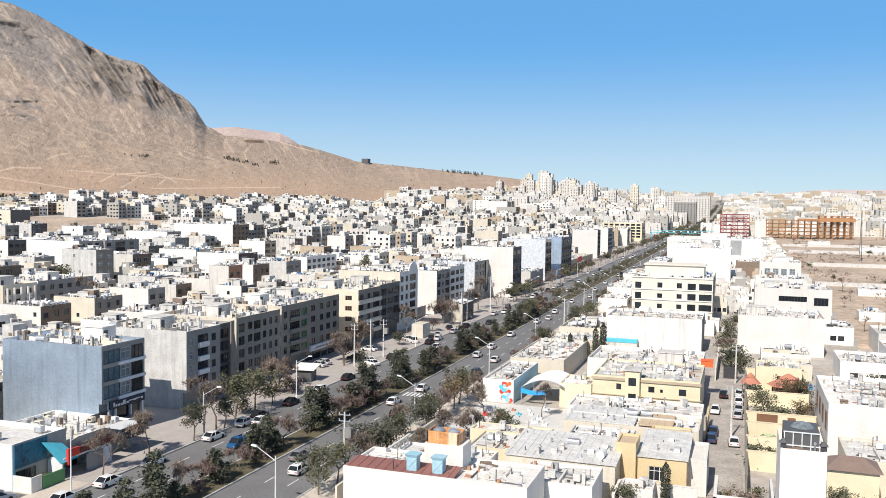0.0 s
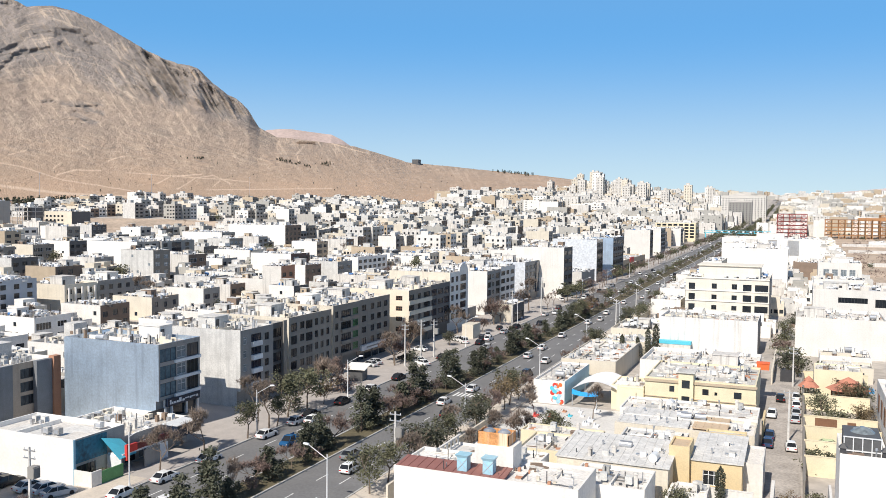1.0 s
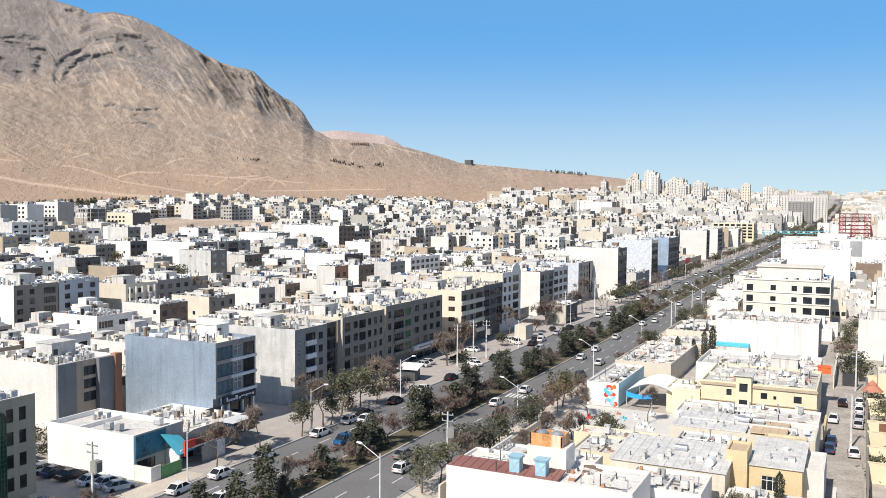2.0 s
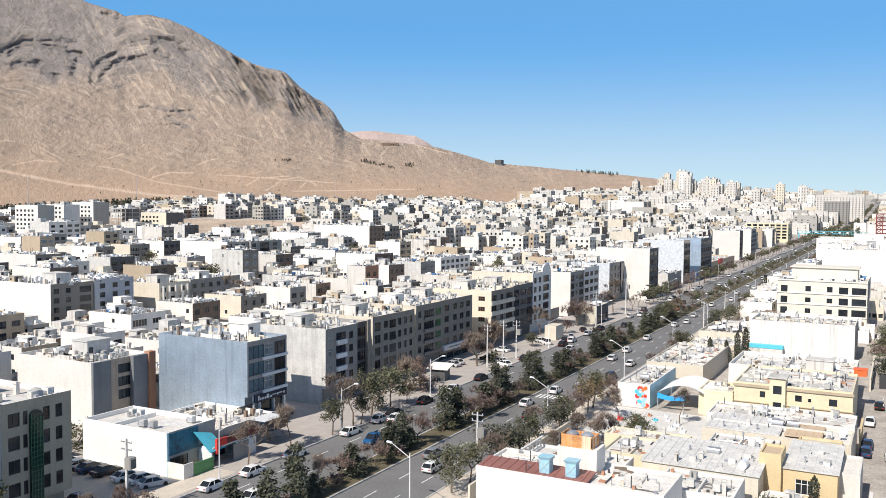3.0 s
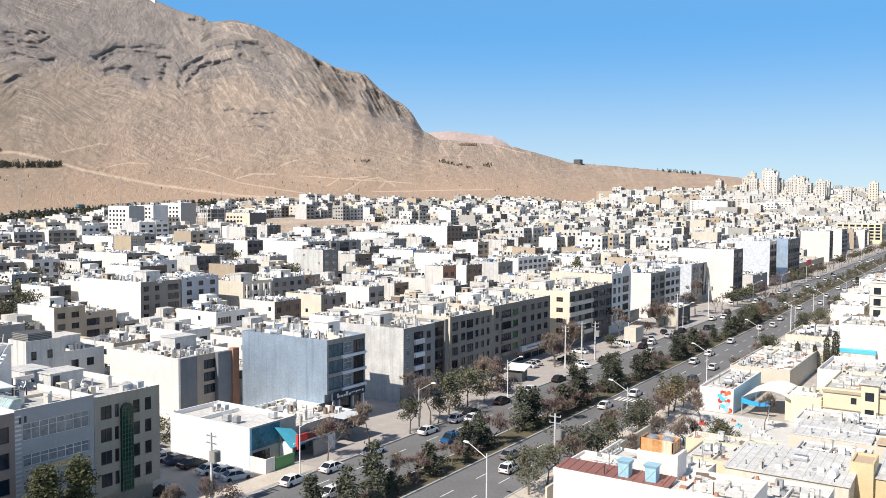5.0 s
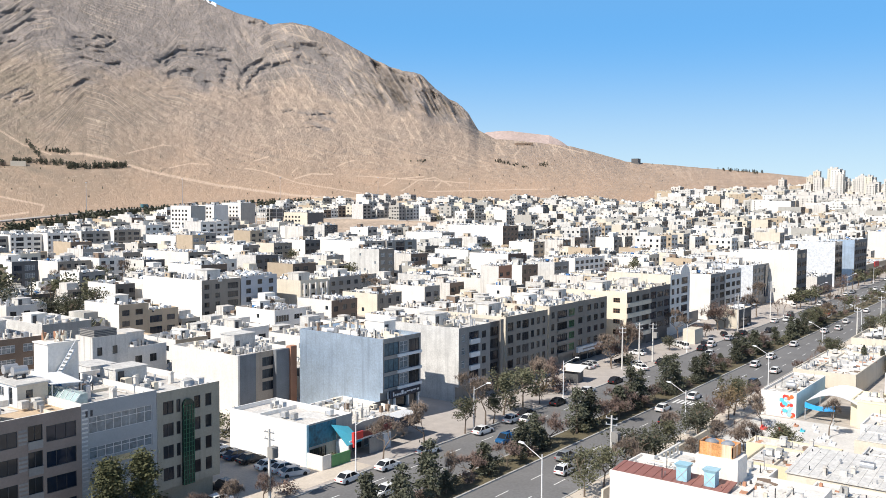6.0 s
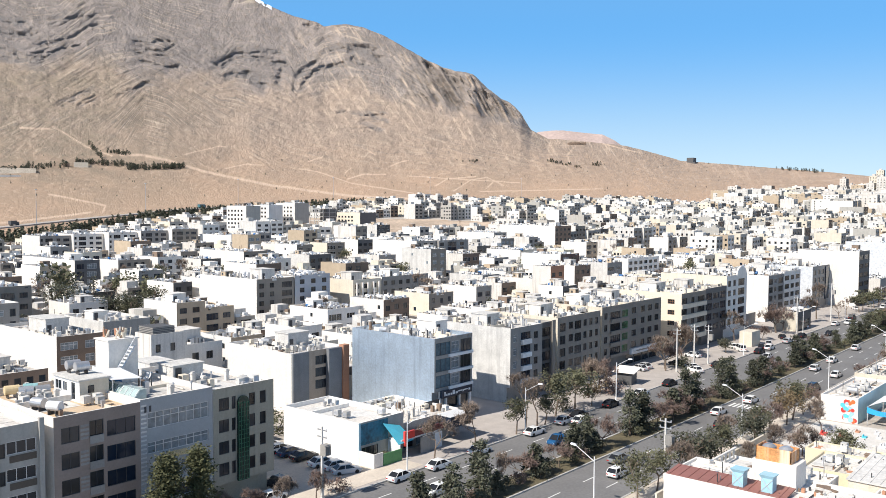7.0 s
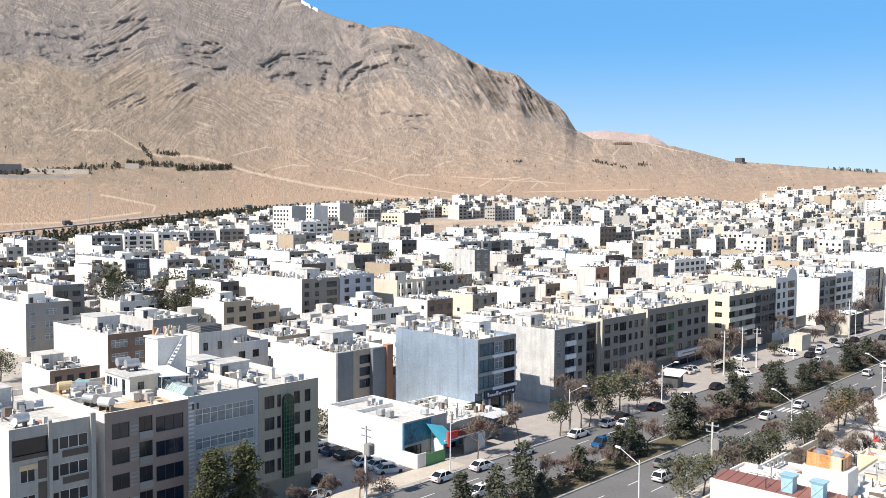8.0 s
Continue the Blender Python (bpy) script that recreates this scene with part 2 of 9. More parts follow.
# the crest of the mountain: degrees left of the avenue and degrees above the eye
CREST_AZ = np.array([-180, -60, -20, -8, -3, 2, 8, 12, 16.2, 21.4, 25.1, 26.5, 28.5, 30, 31.8, 33.6, 34.7, 35, 35.4, 36.1, 36.7, 37.5, 38.2, 38.6, 39.7, 41, 42.9, 44.4, 45.9, 47, 48.3, 48.9, 50.3, 51.7, 52.7, 56, 62, 72, 90, 120, 180])
CREST_EL = np.array([0.3, 0.5, 0.8, 1.0, 0.95, 0.85, 1.1, 1.6, 2.1, 2.58, 2.9, 3.34, 3.87, 4.06, 4.25, 4.4, 4.94, 5.42, 6.08, 6.74, 7.0, 7.55, 8.28, 8.57, 8.76, 9.2, 10.16, 10.97, 11.48, 11.6, 11.43, 11.7, 11.98, 12.49, 12.97, 14.0, 15.2, 15.5, 12, 5, 0.3])


def land(x, y):
    """The ground's height: the level avenue, the town that climbs to the mountain's foot, and the mountain."""
    x, y = np.asarray(x, float), np.asarray(y, float)
    r, az = np.hypot(x, y), np.degrees(np.arctan2(-x, y))
    town = lambda x, y: 0.006 * np.maximum(0, y - 150) + 1.6e-4 * 1200 * (1 - np.exp(-np.maximum(-100 - x, 0) / 1200)) * 650 * (1 - np.exp(-np.maximum(y - 50, 0) / 650))
    foot = np.minimum(940 / np.maximum(np.sin(np.radians(np.clip(az, 1, 90))), 0.01), 1400)
    crest = np.interp(az, [5, 15, 25, 33, 40, 55, 75], [3300, 2900, 2700, 2500, 2550, 2850, 3000])
    wide = sum(np.interp(az + d, CREST_AZ, CREST_EL) * w for d, w in ((-14, 0.08), (-10, 0.14), (-6, 0.2), (-3, 0.2), (0, 0.18), (4, 0.12), (8, 0.08)))
    up = np.clip((r - foot) / (crest - foot), 0, 1) ** 3.5          # the crest's teeth fade down the slope
    top = EYE + crest * np.tan(np.radians(wide * (1 - up) + np.interp(az, CREST_AZ, CREST_EL) * up))
    sin, cos = -np.sin(np.radians(az)), np.cos(np.radians(az))
    low = town(foot * sin, foot * cos)
    s = np.clip((r - foot) / (crest - foot), 0, 3)
    lin = np.interp(az, [18, 30, 36, 50], [0.75, 0.55, 0.33, 0.22])
    rise = np.where(s < 1, lin * s + (1 - lin) * np.minimum(s, 1) ** 2.5, 1 - 0.55 * (s - 1))
    z = low + (top - low) * rise
    big = np.interp(az, [20, 33, 40], [0.12, 0.45, 0.8]) * np.clip(s * 1.6 - 0.12, 0, 1)
    edge = 1 - 0.7 * np.exp(-((s - 1) / 0.07) ** 2)
    gully = fbm(az / 8.5 + r / 1500 + 0.25 * np.sin(r / 350), r / 800, 5, 3, True) - 0.62
    rocks = fbm(x / 60, y / 60, 4, 11, True) - 0.6
    z = z + big * edge * (24 * gully + 8 * rocks)
    z = z + np.clip(s * 8, 0, 1) * 2.4 * (fbm(x / 22, y / 22, 3, 51) - 0.5)
    return np.where(r > foot, z, town(x, y))


def at_z(x, y):
    return float(land(x, y))


def reach(az, el):
    """The place on the slope that lies at a bearing and an elevation."""
    r = np.arange(950.0, 2950.0, 4.0)
    sin, cos = -math.sin(radians(az)), math.cos(radians(az))
    seen = np.degrees(np.arctan2(land(r * sin, r * cos) - EYE, r))
    k = float(r[np.argmax(seen >= el)]) if (seen >= el).any() else float(r[np.argmax(seen)]) - 20
    return k * sin, k * cos


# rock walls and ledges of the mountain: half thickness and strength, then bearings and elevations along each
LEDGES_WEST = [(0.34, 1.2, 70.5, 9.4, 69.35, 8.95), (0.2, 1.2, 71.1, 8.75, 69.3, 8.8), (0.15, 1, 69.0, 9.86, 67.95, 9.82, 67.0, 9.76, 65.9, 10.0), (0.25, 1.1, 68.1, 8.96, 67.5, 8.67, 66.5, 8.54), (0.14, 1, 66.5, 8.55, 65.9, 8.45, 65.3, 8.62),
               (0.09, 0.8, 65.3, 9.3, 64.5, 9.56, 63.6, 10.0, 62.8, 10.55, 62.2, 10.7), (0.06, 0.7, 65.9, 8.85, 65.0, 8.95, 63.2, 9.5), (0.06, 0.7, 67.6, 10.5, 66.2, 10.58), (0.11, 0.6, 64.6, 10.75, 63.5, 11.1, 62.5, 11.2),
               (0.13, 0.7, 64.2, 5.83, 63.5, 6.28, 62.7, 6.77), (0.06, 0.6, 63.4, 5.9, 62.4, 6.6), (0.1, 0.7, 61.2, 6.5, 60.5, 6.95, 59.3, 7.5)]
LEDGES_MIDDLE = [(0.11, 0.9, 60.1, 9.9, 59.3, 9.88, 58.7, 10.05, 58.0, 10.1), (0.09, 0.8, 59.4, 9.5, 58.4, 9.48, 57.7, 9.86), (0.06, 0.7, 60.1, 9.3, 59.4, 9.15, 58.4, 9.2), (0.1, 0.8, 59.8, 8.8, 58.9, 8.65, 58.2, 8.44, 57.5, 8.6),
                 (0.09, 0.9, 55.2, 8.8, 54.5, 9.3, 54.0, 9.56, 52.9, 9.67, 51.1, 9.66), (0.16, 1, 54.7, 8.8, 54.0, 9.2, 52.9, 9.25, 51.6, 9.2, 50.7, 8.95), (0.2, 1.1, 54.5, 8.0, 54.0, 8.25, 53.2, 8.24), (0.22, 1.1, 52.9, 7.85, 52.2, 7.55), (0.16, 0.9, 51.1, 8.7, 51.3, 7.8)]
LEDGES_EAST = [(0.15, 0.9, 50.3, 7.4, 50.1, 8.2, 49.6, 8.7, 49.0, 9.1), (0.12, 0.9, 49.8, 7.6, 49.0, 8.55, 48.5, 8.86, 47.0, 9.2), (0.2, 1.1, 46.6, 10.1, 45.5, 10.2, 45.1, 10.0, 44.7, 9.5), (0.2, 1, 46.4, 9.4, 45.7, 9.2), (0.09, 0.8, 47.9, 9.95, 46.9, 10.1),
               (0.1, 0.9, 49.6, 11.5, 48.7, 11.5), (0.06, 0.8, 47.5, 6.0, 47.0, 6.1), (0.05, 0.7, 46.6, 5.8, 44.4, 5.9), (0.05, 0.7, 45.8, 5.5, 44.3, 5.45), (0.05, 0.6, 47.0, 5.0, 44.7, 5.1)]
# dirt tracks over the fan: half width, then bearings and elevations
TRACKS_WEST = [(0.11, 61.0, 2.97, 59.7, 3.0, 58.3, 2.74, 57.6, 2.5, 55.8, 2.0, 51.8, 1.2, 46.6, 0.55, 42.8, 0.4), (0.08, 71.3, -1.33, 67.3, -1.2, 62.8, -0.6), (0.07, 65.1, 0.5, 63.4, 0.16, 61.9, -0.18, 62.1, -0.6),
               (0.045, 57.2, 3.1, 56.1, 3.4, 55.1, 3.67, 54.5, 3.65), (0.05, 54.7, 2.25, 53.3, 2.57, 52.3, 2.5), (0.05, 49.4, 2.77, 48.5, 3.1), (0.08, 66.6, 4.42, 65.0, 4.42), (0.05, 64.9, 4.6, 64.0, 4.1, 63.0, 3.44, 61.5, 2.9)]
TRACKS_EAST = [(0.06, 46.8, 1.67, 45.8, 1.98, 44.3, 2.0), (0.05, 45.5, 3.85, 45.5, 3.55, 45.0, 3.26), (0.06, 44.0, 2.56, 43.2, 2.86, 42.8, 2.94), (0.05, 50.0, 2.3, 48.8, 2.14, 46.6, 1.4, 42.1, 0.7), (0.05, 39.8, 0.9, 38.7, 1.65, 37.6, 1.84, 36.5, 1.3),
               (0.05, 37.6, 1.1, 37.2, 1.47), (0.06, 32.1, 2.77, 32.3, 3.3, 31.9, 3.8), (0.05, 30.0, 4.03, 27.8, 3.47), (0.05, 41.0, 1.26, 40.2, 1.72, 38.3, 1.9), (0.05, 46.6, 2.4, 47.0, 2.05), (0.04, 42.8, 1.9, 35.4, 1.48), (0.04, 38.0, 0.9, 30.0, 1.1)]
# where bare rock gives way to scree, and two of the folded beds
SCREE_AZ, SCREE_EL = [30, 34.7, 35.4, 37, 39, 41, 42.9, 44.4, 46, 47, 48.8, 50.3, 52.5, 54.7, 57, 58, 60, 61.7, 64.3, 66.6, 68.7, 72], [9, 4.9, 5.1, 5.5, 6.1, 6.3, 6.6, 7.5, 7.96, 7.9, 7.1, 7.3, 7.3, 8.0, 8.3, 7.9, 7.5, 9.1, 8.4, 8.3, 8.6, 8.0]
BED_AZ = [34, 41, 44.4, 47, 48.5, 50.1, 50.7, 54, 55, 57.5, 60, 61.3, 62.3, 64.3, 66, 67.5, 70.5, 74]
BED_UP = [4.2, 6.8, 8.6, 9.25, 8.9, 8.2, 9.2, 9.5, 8.7, 9.7, 10.5, 10.9, 10.7, 9.2, 8.45, 8.5, 8.7, 9.0]
BED_LOW_AZ, BED_LOW = [34, 41, 44.3, 50.3, 55, 58.2, 59.6, 64.4, 67.6, 74], [1.5, 2.4, 2.7, 3.7, 5.9, 7.8, 8.2, 5.4, 3.0, 1.6]


def near_line(az, el, pts, half):
    """How close points lie to a line through bearings and elevations: 1 on it, 0 at its half width."""
    best = np.full(az.shape, 9.0)
    inside = (az > min(pts[::2]) - 4 * half) & (az < max(pts[::2]) + 4 * half) & (el > min(pts[1::2]) - 4 * half) & (el < max(pts[1::2]) + 4 * half)
    a, e = az[inside], el[inside]
    d = np.full(a.shape, 9.0)
    for k in range(0, len(pts) - 2, 2):
        ax, ay, bx, by = pts[k:k + 4]
        t = np.clip(((a - ax) * (bx - ax) + (e - ay) * (by - ay)) / ((bx - ax) ** 2 + (by - ay) ** 2), 0, 1)
        d = np.minimum(d, np.hypot(a - ax - t * (bx - ax), e - ay - t * (by - ay)))
    best[inside] = d
    return np.clip(1.5 - 1.5 * best / half, 0, 1)


def rock_mat():
    """Dry limestone slopes: tan scree, grey folded beds, bare ledges darkened with painted shade, scattered scrub, pale
    dirt tracks.
    """
    m = bpy.data.materials.new("limestone_slope")
    m.use_nodes = True
    n, k = m.node_tree.nodes, m.node_tree.links
    b = n["Principled BSDF"]
    b.inputs["Roughness"].default_value = 0.95
    geo = n.new("ShaderNodeNewGeometry")
    sep = n.new("ShaderNodeSeparateXYZ")
    k.new(geo.outputs["Position"], sep.inputs[0])
    def attr(name):
        t = n.new("ShaderNodeAttribute")
        t.attribute_name = name
        return t.outputs["Fac"]

    def noise_tex(scale, detail, rough=0.6, vec=None):
        t = n.new("ShaderNodeTexNoise")
        t.inputs["Scale"].default_value, t.inputs["Detail"].default_value, t.inputs["Roughness"].default_value = scale, detail, rough
        k.new(vec or face, t.inputs["Vector"])
        return t.outputs["Fac"]

    def rng(v, a, c, lo=0.0, hi=1.0):
        t = n.new("ShaderNodeMapRange")
        for i, x in (("From Min", a), ("From Max", c), ("To Min", lo), ("To Max", hi)):
            t.inputs[i].default_value = x
        k.new(v, t.inputs["Value"])
        return t.outputs[0]

    def calc(op, a, c):
        t = n.new("ShaderNodeMath")
        t.operation = op
        for i, x in ((0, a), (1, c)):
            if isinstance(x, float):
                t.inputs[i].default_value = x
            else:
                k.new(x, t.inputs[i])
        return t.outputs[0]

    def mix(f, a, c):
        t = n.new("ShaderNodeMix")
        t.data_type = "RGBA"
        k.new(f, t.inputs[0])
        for i, x in ((6, a), (7, c)):
            if isinstance(x, tuple):
                t.inputs[i].default_value = (*x, 1)
            else:
                k.new(x, t.inputs[i])
        return t.outputs[2]

    def along(u, v, su, sv):
        t = n.new("ShaderNodeCombineXYZ")
        k.new(calc("MULTIPLY", u, su), t.inputs[0])
        k.new(calc("MULTIPLY", v, sv), t.inputs[1])
        return t.outputs[0]

    turn = calc("ARCTAN2", calc("MULTIPLY", sep.outputs[0], -1.0), sep.outputs[1])
    face = along(turn, attr("lift"), 2000.0, 36.0)         # metres over the slope as one looks at it
    rock, ledge_shade, bedc, run, track_ = attr("rock"), attr("ledge"), attr("bed"), attr("run"), attr("track")
    broad, mid, fine, grit = noise_tex(0.004, 5), noise_tex(0.022, 6), noise_tex(0.085, 8, 0.7), noise_tex(0.22, 4, 0.7)
    col = mix(rng(broad, 0.38, 0.62), (0.475, 0.325, 0.223), (0.385, 0.275, 0.193))
    high = rng(calc("ADD", sep.outputs[2], calc("MULTIPLY", mid, 90.0)), 105, 260)
    col = mix(high, col, mix(rng(mid, 0.35, 0.65), (0.405, 0.31, 0.242), (0.325, 0.252, 0.2)))
    west = calc("MULTIPLY", rng(turn, 0.90, 1.10), rng(sep.outputs[2], 10, 90))      # patchy duller, darker tint over the western slope
    col = mix(calc("MULTIPLY", west, rng(mid, 0.36, 0.6, 0.35, 0.85)), col, (0.25, 0.202, 0.147))
    col = mix(calc("MULTIPLY", rock, 0.95), col, mix(rng(mid, 0.35, 0.65), (0.33, 0.285, 0.262), (0.215, 0.19, 0.178)))
    rough = rng(calc("ADD", calc("MULTIPLY", high, 0.5), calc("MULTIPLY", rock, 0.5)), 0.0, 1.0, 0.3, 1.0)
    bands = noise_tex(1.0, 5, 0.65, along(bedc, turn, 9.0, 22.0))
    where = calc("MULTIPLY", rng(noise_tex(0.007, 3), 0.42, 0.58), high)
    col = mix(calc("MULTIPLY", calc("MULTIPLY", rng(bands, 0.52, 0.59), where), 0.68), col, (0.25, 0.215, 0.19))
    col = mix(calc("MULTIPLY", calc("MULTIPLY", rng(bands, 0.46, 0.38), where), 0.6), col, (0.58, 0.47, 0.365))
    runs = noise_tex(1.0, 4, 0.6, along(run, sep.outputs[2], 3.2, 0.012))
    east = calc("MULTIPLY", high, rng(turn, 0.93, 0.80, 0.15, 1.0))
    col = mix(calc("MULTIPLY", calc("MULTIPLY", rng(runs, 0.54, 0.64), east), 0.6), col, (0.64, 0.50, 0.38))
    col = mix(calc("MULTIPLY", calc("MULTIPLY", rng(runs, 0.45, 0.36), east), 0.4), col, (0.34, 0.27, 0.21))
    # dark rock on the ledges, with the shade of walls and flutes painted in
    col = mix(calc("MULTIPLY", ledge_shade, rng(fine, 0.40, 0.60, 1.0, 0.45)), col, (0.20, 0.185, 0.18))
    col = mix(calc("MULTIPLY", rng(fine, 0.53, 0.61), calc("MULTIPLY", rough, 0.62)), col, (0.215, 0.175, 0.14))
    col = mix(calc("MULTIPLY", rng(fine, 0.46, 0.36), rng(rock, 0.0, 1.0, 0.45, 0.25)), col, (0.56, 0.44, 0.34))
    col = mix(calc("MULTIPLY", rng(grit, 0.58, 0.66), calc("MULTIPLY", rng(noise_tex(0.009, 3), 0.42, 0.62, 0.05, 1.0), 0.7)), col, (0.15, 0.125, 0.085))
    col = mix(calc("MULTIPLY", track_, rng(grit, 0.3, 0.5, 0.5, 0.95)), col, (0.62, 0.47, 0.35))
    k.new(col, b.inputs["Base Color"])
    bp = n.new("ShaderNodeBump")
    bp.inputs["Strength"].default_value, bp.inputs["Distance"].default_value = 1.0, 9.0
    k.new(calc("ADD", calc("MULTIPLY", calc("ADD", fine, calc("MULTIPLY", grit, 0.35)), rough), calc("MULTIPLY", calc("MULTIPLY", bands, where), 0.7)), bp.inputs["Height"])
    k.new(bp.outputs[0], b.inputs["Normal"])
    return m


ROCK = rock_mat()
TOWN = mat("dusty_town_ground", (0.42, 0.38, 0.34), 0.95, 0.3, 0.05, 0.6, 0.02)
FIELD = mat("fallow_field", (0.47, 0.365, 0.275), 0.95, 0.42, 0.022, 0.35, 0.1)


# the bypass road at the mountain's foot, and the belt of trees before it
HIGHWAY_Y = np.array([-300, 0, 301, 393, 514, 694, 841, 930, 1010])
HIGHWAY_X = np.array([-560, -640, -730, -765, -810, -827, -784, -726, -670])
BELT_Y = np.array([-200, 100, 244, 329, 455, 721, 835, 902, 1000, 1500])
BELT_X = np.array([-500, -560, -592, -640, -718, -763, -700, -663, -640, -640])


def build_ground():
    az = np.concatenate([np.arange(-180, -14, 6.0), np.arange(-14, 20, 0.4), np.arange(20, 75, 0.08), np.arange(75, 180, 5.0)])
    rr = np.concatenate([np.linspace(4, 300, 30), np.linspace(310, 940, 56), np.linspace(950, 1900, 145), np.linspace(1904, 3010, 290), np.linspace(3040, 4900, 18)])
    a, r = np.meshgrid(az, rr)
    sin, cos = np.sin(np.radians(a)), np.cos(np.radians(a))
    z = land(-r * sin, r * cos)
    el = np.degrees(np.arctan2(z - EYE, r))
    wob = 0.22 * (fbm(a * 1.6, el * 1.6, 4, 61) - 0.5)
    wob2 = 0.18 * (fbm(a * 1.6 + 40, el * 1.6, 4, 67) - 0.5)
    jag = fbm(a * 4.5, el * 7.5, 4, 73)
    slope = np.clip((r - 1000) / 300, 0, 1)
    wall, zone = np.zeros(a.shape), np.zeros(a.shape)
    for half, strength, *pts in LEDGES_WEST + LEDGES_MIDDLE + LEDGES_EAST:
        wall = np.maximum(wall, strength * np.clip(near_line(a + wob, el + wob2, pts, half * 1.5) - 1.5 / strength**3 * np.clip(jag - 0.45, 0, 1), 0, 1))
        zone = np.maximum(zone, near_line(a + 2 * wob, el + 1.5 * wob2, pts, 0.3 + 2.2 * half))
    track = np.zeros(a.shape)
    for half, *pts in TRACKS_WEST + TRACKS_EAST:
        track = np.maximum(track, near_line(a + 0.35 * wob, el + 0.25 * wob2, pts, half))
    rock = np.clip((el + 3.5 * wob + 0.5 * (jag - 0.5) - np.interp(a, SCREE_AZ, SCREE_EL) + 1.6 * (fbm(a * 0.55, el * 0.5, 3, 91) - 0.5)) * 0.9 + 0.45, 0, 1) * slope
    up, low = np.interp(a, BED_AZ, BED_UP), np.interp(a, BED_LOW_AZ, BED_LOW)
    bed = 3.2 * (el - low) / np.maximum(up - low, 0.6) + 0.6 * wob
    run = a - 0.65 * el + 0.5 * wob
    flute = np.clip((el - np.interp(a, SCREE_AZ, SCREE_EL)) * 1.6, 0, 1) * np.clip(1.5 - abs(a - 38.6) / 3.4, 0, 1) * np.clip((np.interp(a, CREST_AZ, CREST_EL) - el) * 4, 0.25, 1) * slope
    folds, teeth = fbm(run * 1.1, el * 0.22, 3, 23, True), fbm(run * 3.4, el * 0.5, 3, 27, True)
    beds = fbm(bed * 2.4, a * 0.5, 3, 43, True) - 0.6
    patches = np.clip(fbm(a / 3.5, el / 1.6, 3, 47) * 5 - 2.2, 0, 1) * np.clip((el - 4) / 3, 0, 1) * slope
    cuts = zone * np.clip(fbm(bed * 6.5 + 0.4 * wob, a * 0.7, 4, 83) * 7 - 3.5, 0, 1)           # thin recessed beds beside the larger walls, darkened like them
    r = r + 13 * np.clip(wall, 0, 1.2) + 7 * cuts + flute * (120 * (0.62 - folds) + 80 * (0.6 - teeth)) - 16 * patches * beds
    x, y = -r * sin, r * cos
    na, nr = len(az), len(rr)
    v = np.concatenate([[[0, 0, 0]], np.stack([x, y, z], -1).reshape(-1, 3)])
    i, j = np.meshgrid(np.arange(nr - 1), np.arange(na), indexing="ij")
    p = lambda i, j: 1 + i * na + j % na
    q = np.stack([p(i, j), p(i, j + 1), p(i + 1, j + 1), p(i + 1, j)], -1).reshape(-1, 4)[:, ::-1]
    fan = [(0, int(p(0, k)), int(p(0, k + 1))) for k in range(na)]
    me = bpy.data.meshes.new("ground")
    me.from_pydata(v.tolist(), [], fan + q.tolist())
    # mask for dark rock and for shade painted into recesses and flutes
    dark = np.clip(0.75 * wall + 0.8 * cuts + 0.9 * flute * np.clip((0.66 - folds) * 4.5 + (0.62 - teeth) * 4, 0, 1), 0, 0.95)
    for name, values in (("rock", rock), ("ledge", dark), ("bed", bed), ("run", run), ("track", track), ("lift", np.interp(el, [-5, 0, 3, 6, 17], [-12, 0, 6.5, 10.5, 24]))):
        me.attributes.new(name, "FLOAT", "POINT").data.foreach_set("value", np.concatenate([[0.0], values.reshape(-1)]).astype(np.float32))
    c = v[q].mean(1)
    caz = np.degrees(np.arctan2(-c[:, 0], c[:, 1]))
    rad = np.hypot(c[:, 0], c[:, 1])
    hill = (c[:, 1] < 1000) & (c[:, 0] < np.interp(c[:, 1], BELT_Y, BELT_X) - 4) | (rad > np.interp(caz, [-180, 0, 12, 16, 40, 180], [6000, 6000, 3000, 1650, 1000, 1000]))
    lot = ((c[:, 0] + 470 + 40 * np.sin(c[:, 1] / 60)) ** 2 / 120**2 + (c[:, 1] - 520) ** 2 / 110**2 < 1)
    field = ((c[:, 0] > 32) & (c[:, 1] > 255) & (c[:, 1] < 1250)) | lot
    idx = np.where(hill, 2, np.where(field, 1, 0))
    for m in (TOWN, FIELD, ROCK):
        me.materials.append(m)
    me.polygons.foreach_set("material_index", np.concatenate([np.zeros(na, int), idx]).astype(np.int32))
    me.polygons.foreach_set("use_smooth", np.ones(len(me.polygons), bool))
    tagged(new("ground", me), "dusty town ground rising to a dry tan limestone mountain", "ground", kind="structure")


build_ground()


def strip(x0, x1, y0, y1, lift, step=25, thick=0.0):
    """A road-like sheet that follows the ground."""
    b = Build()
    ys = sorted({y0, y1, *[y for y in np.arange(y0, y1, step)], *([150.0] if y0 < 150 < y1 else [])})
    for a, c in zip(ys, ys[1:]):
        za, zc = at_z(x1, a) + lift, at_z(x1, c) + lift
        b.quad((x0, a, za), (x1, a, za), (x1, c, zc), (x0, c, zc))
        if thick:
            b.quad((x1, a, za - thick), (x1, c, zc - thick), (x1, c, zc), (x1, a, za))
            b.quad((x0, c, zc - thick), (x0, a, za - thick), (x0, a, za), (x0, c, zc))
    return b


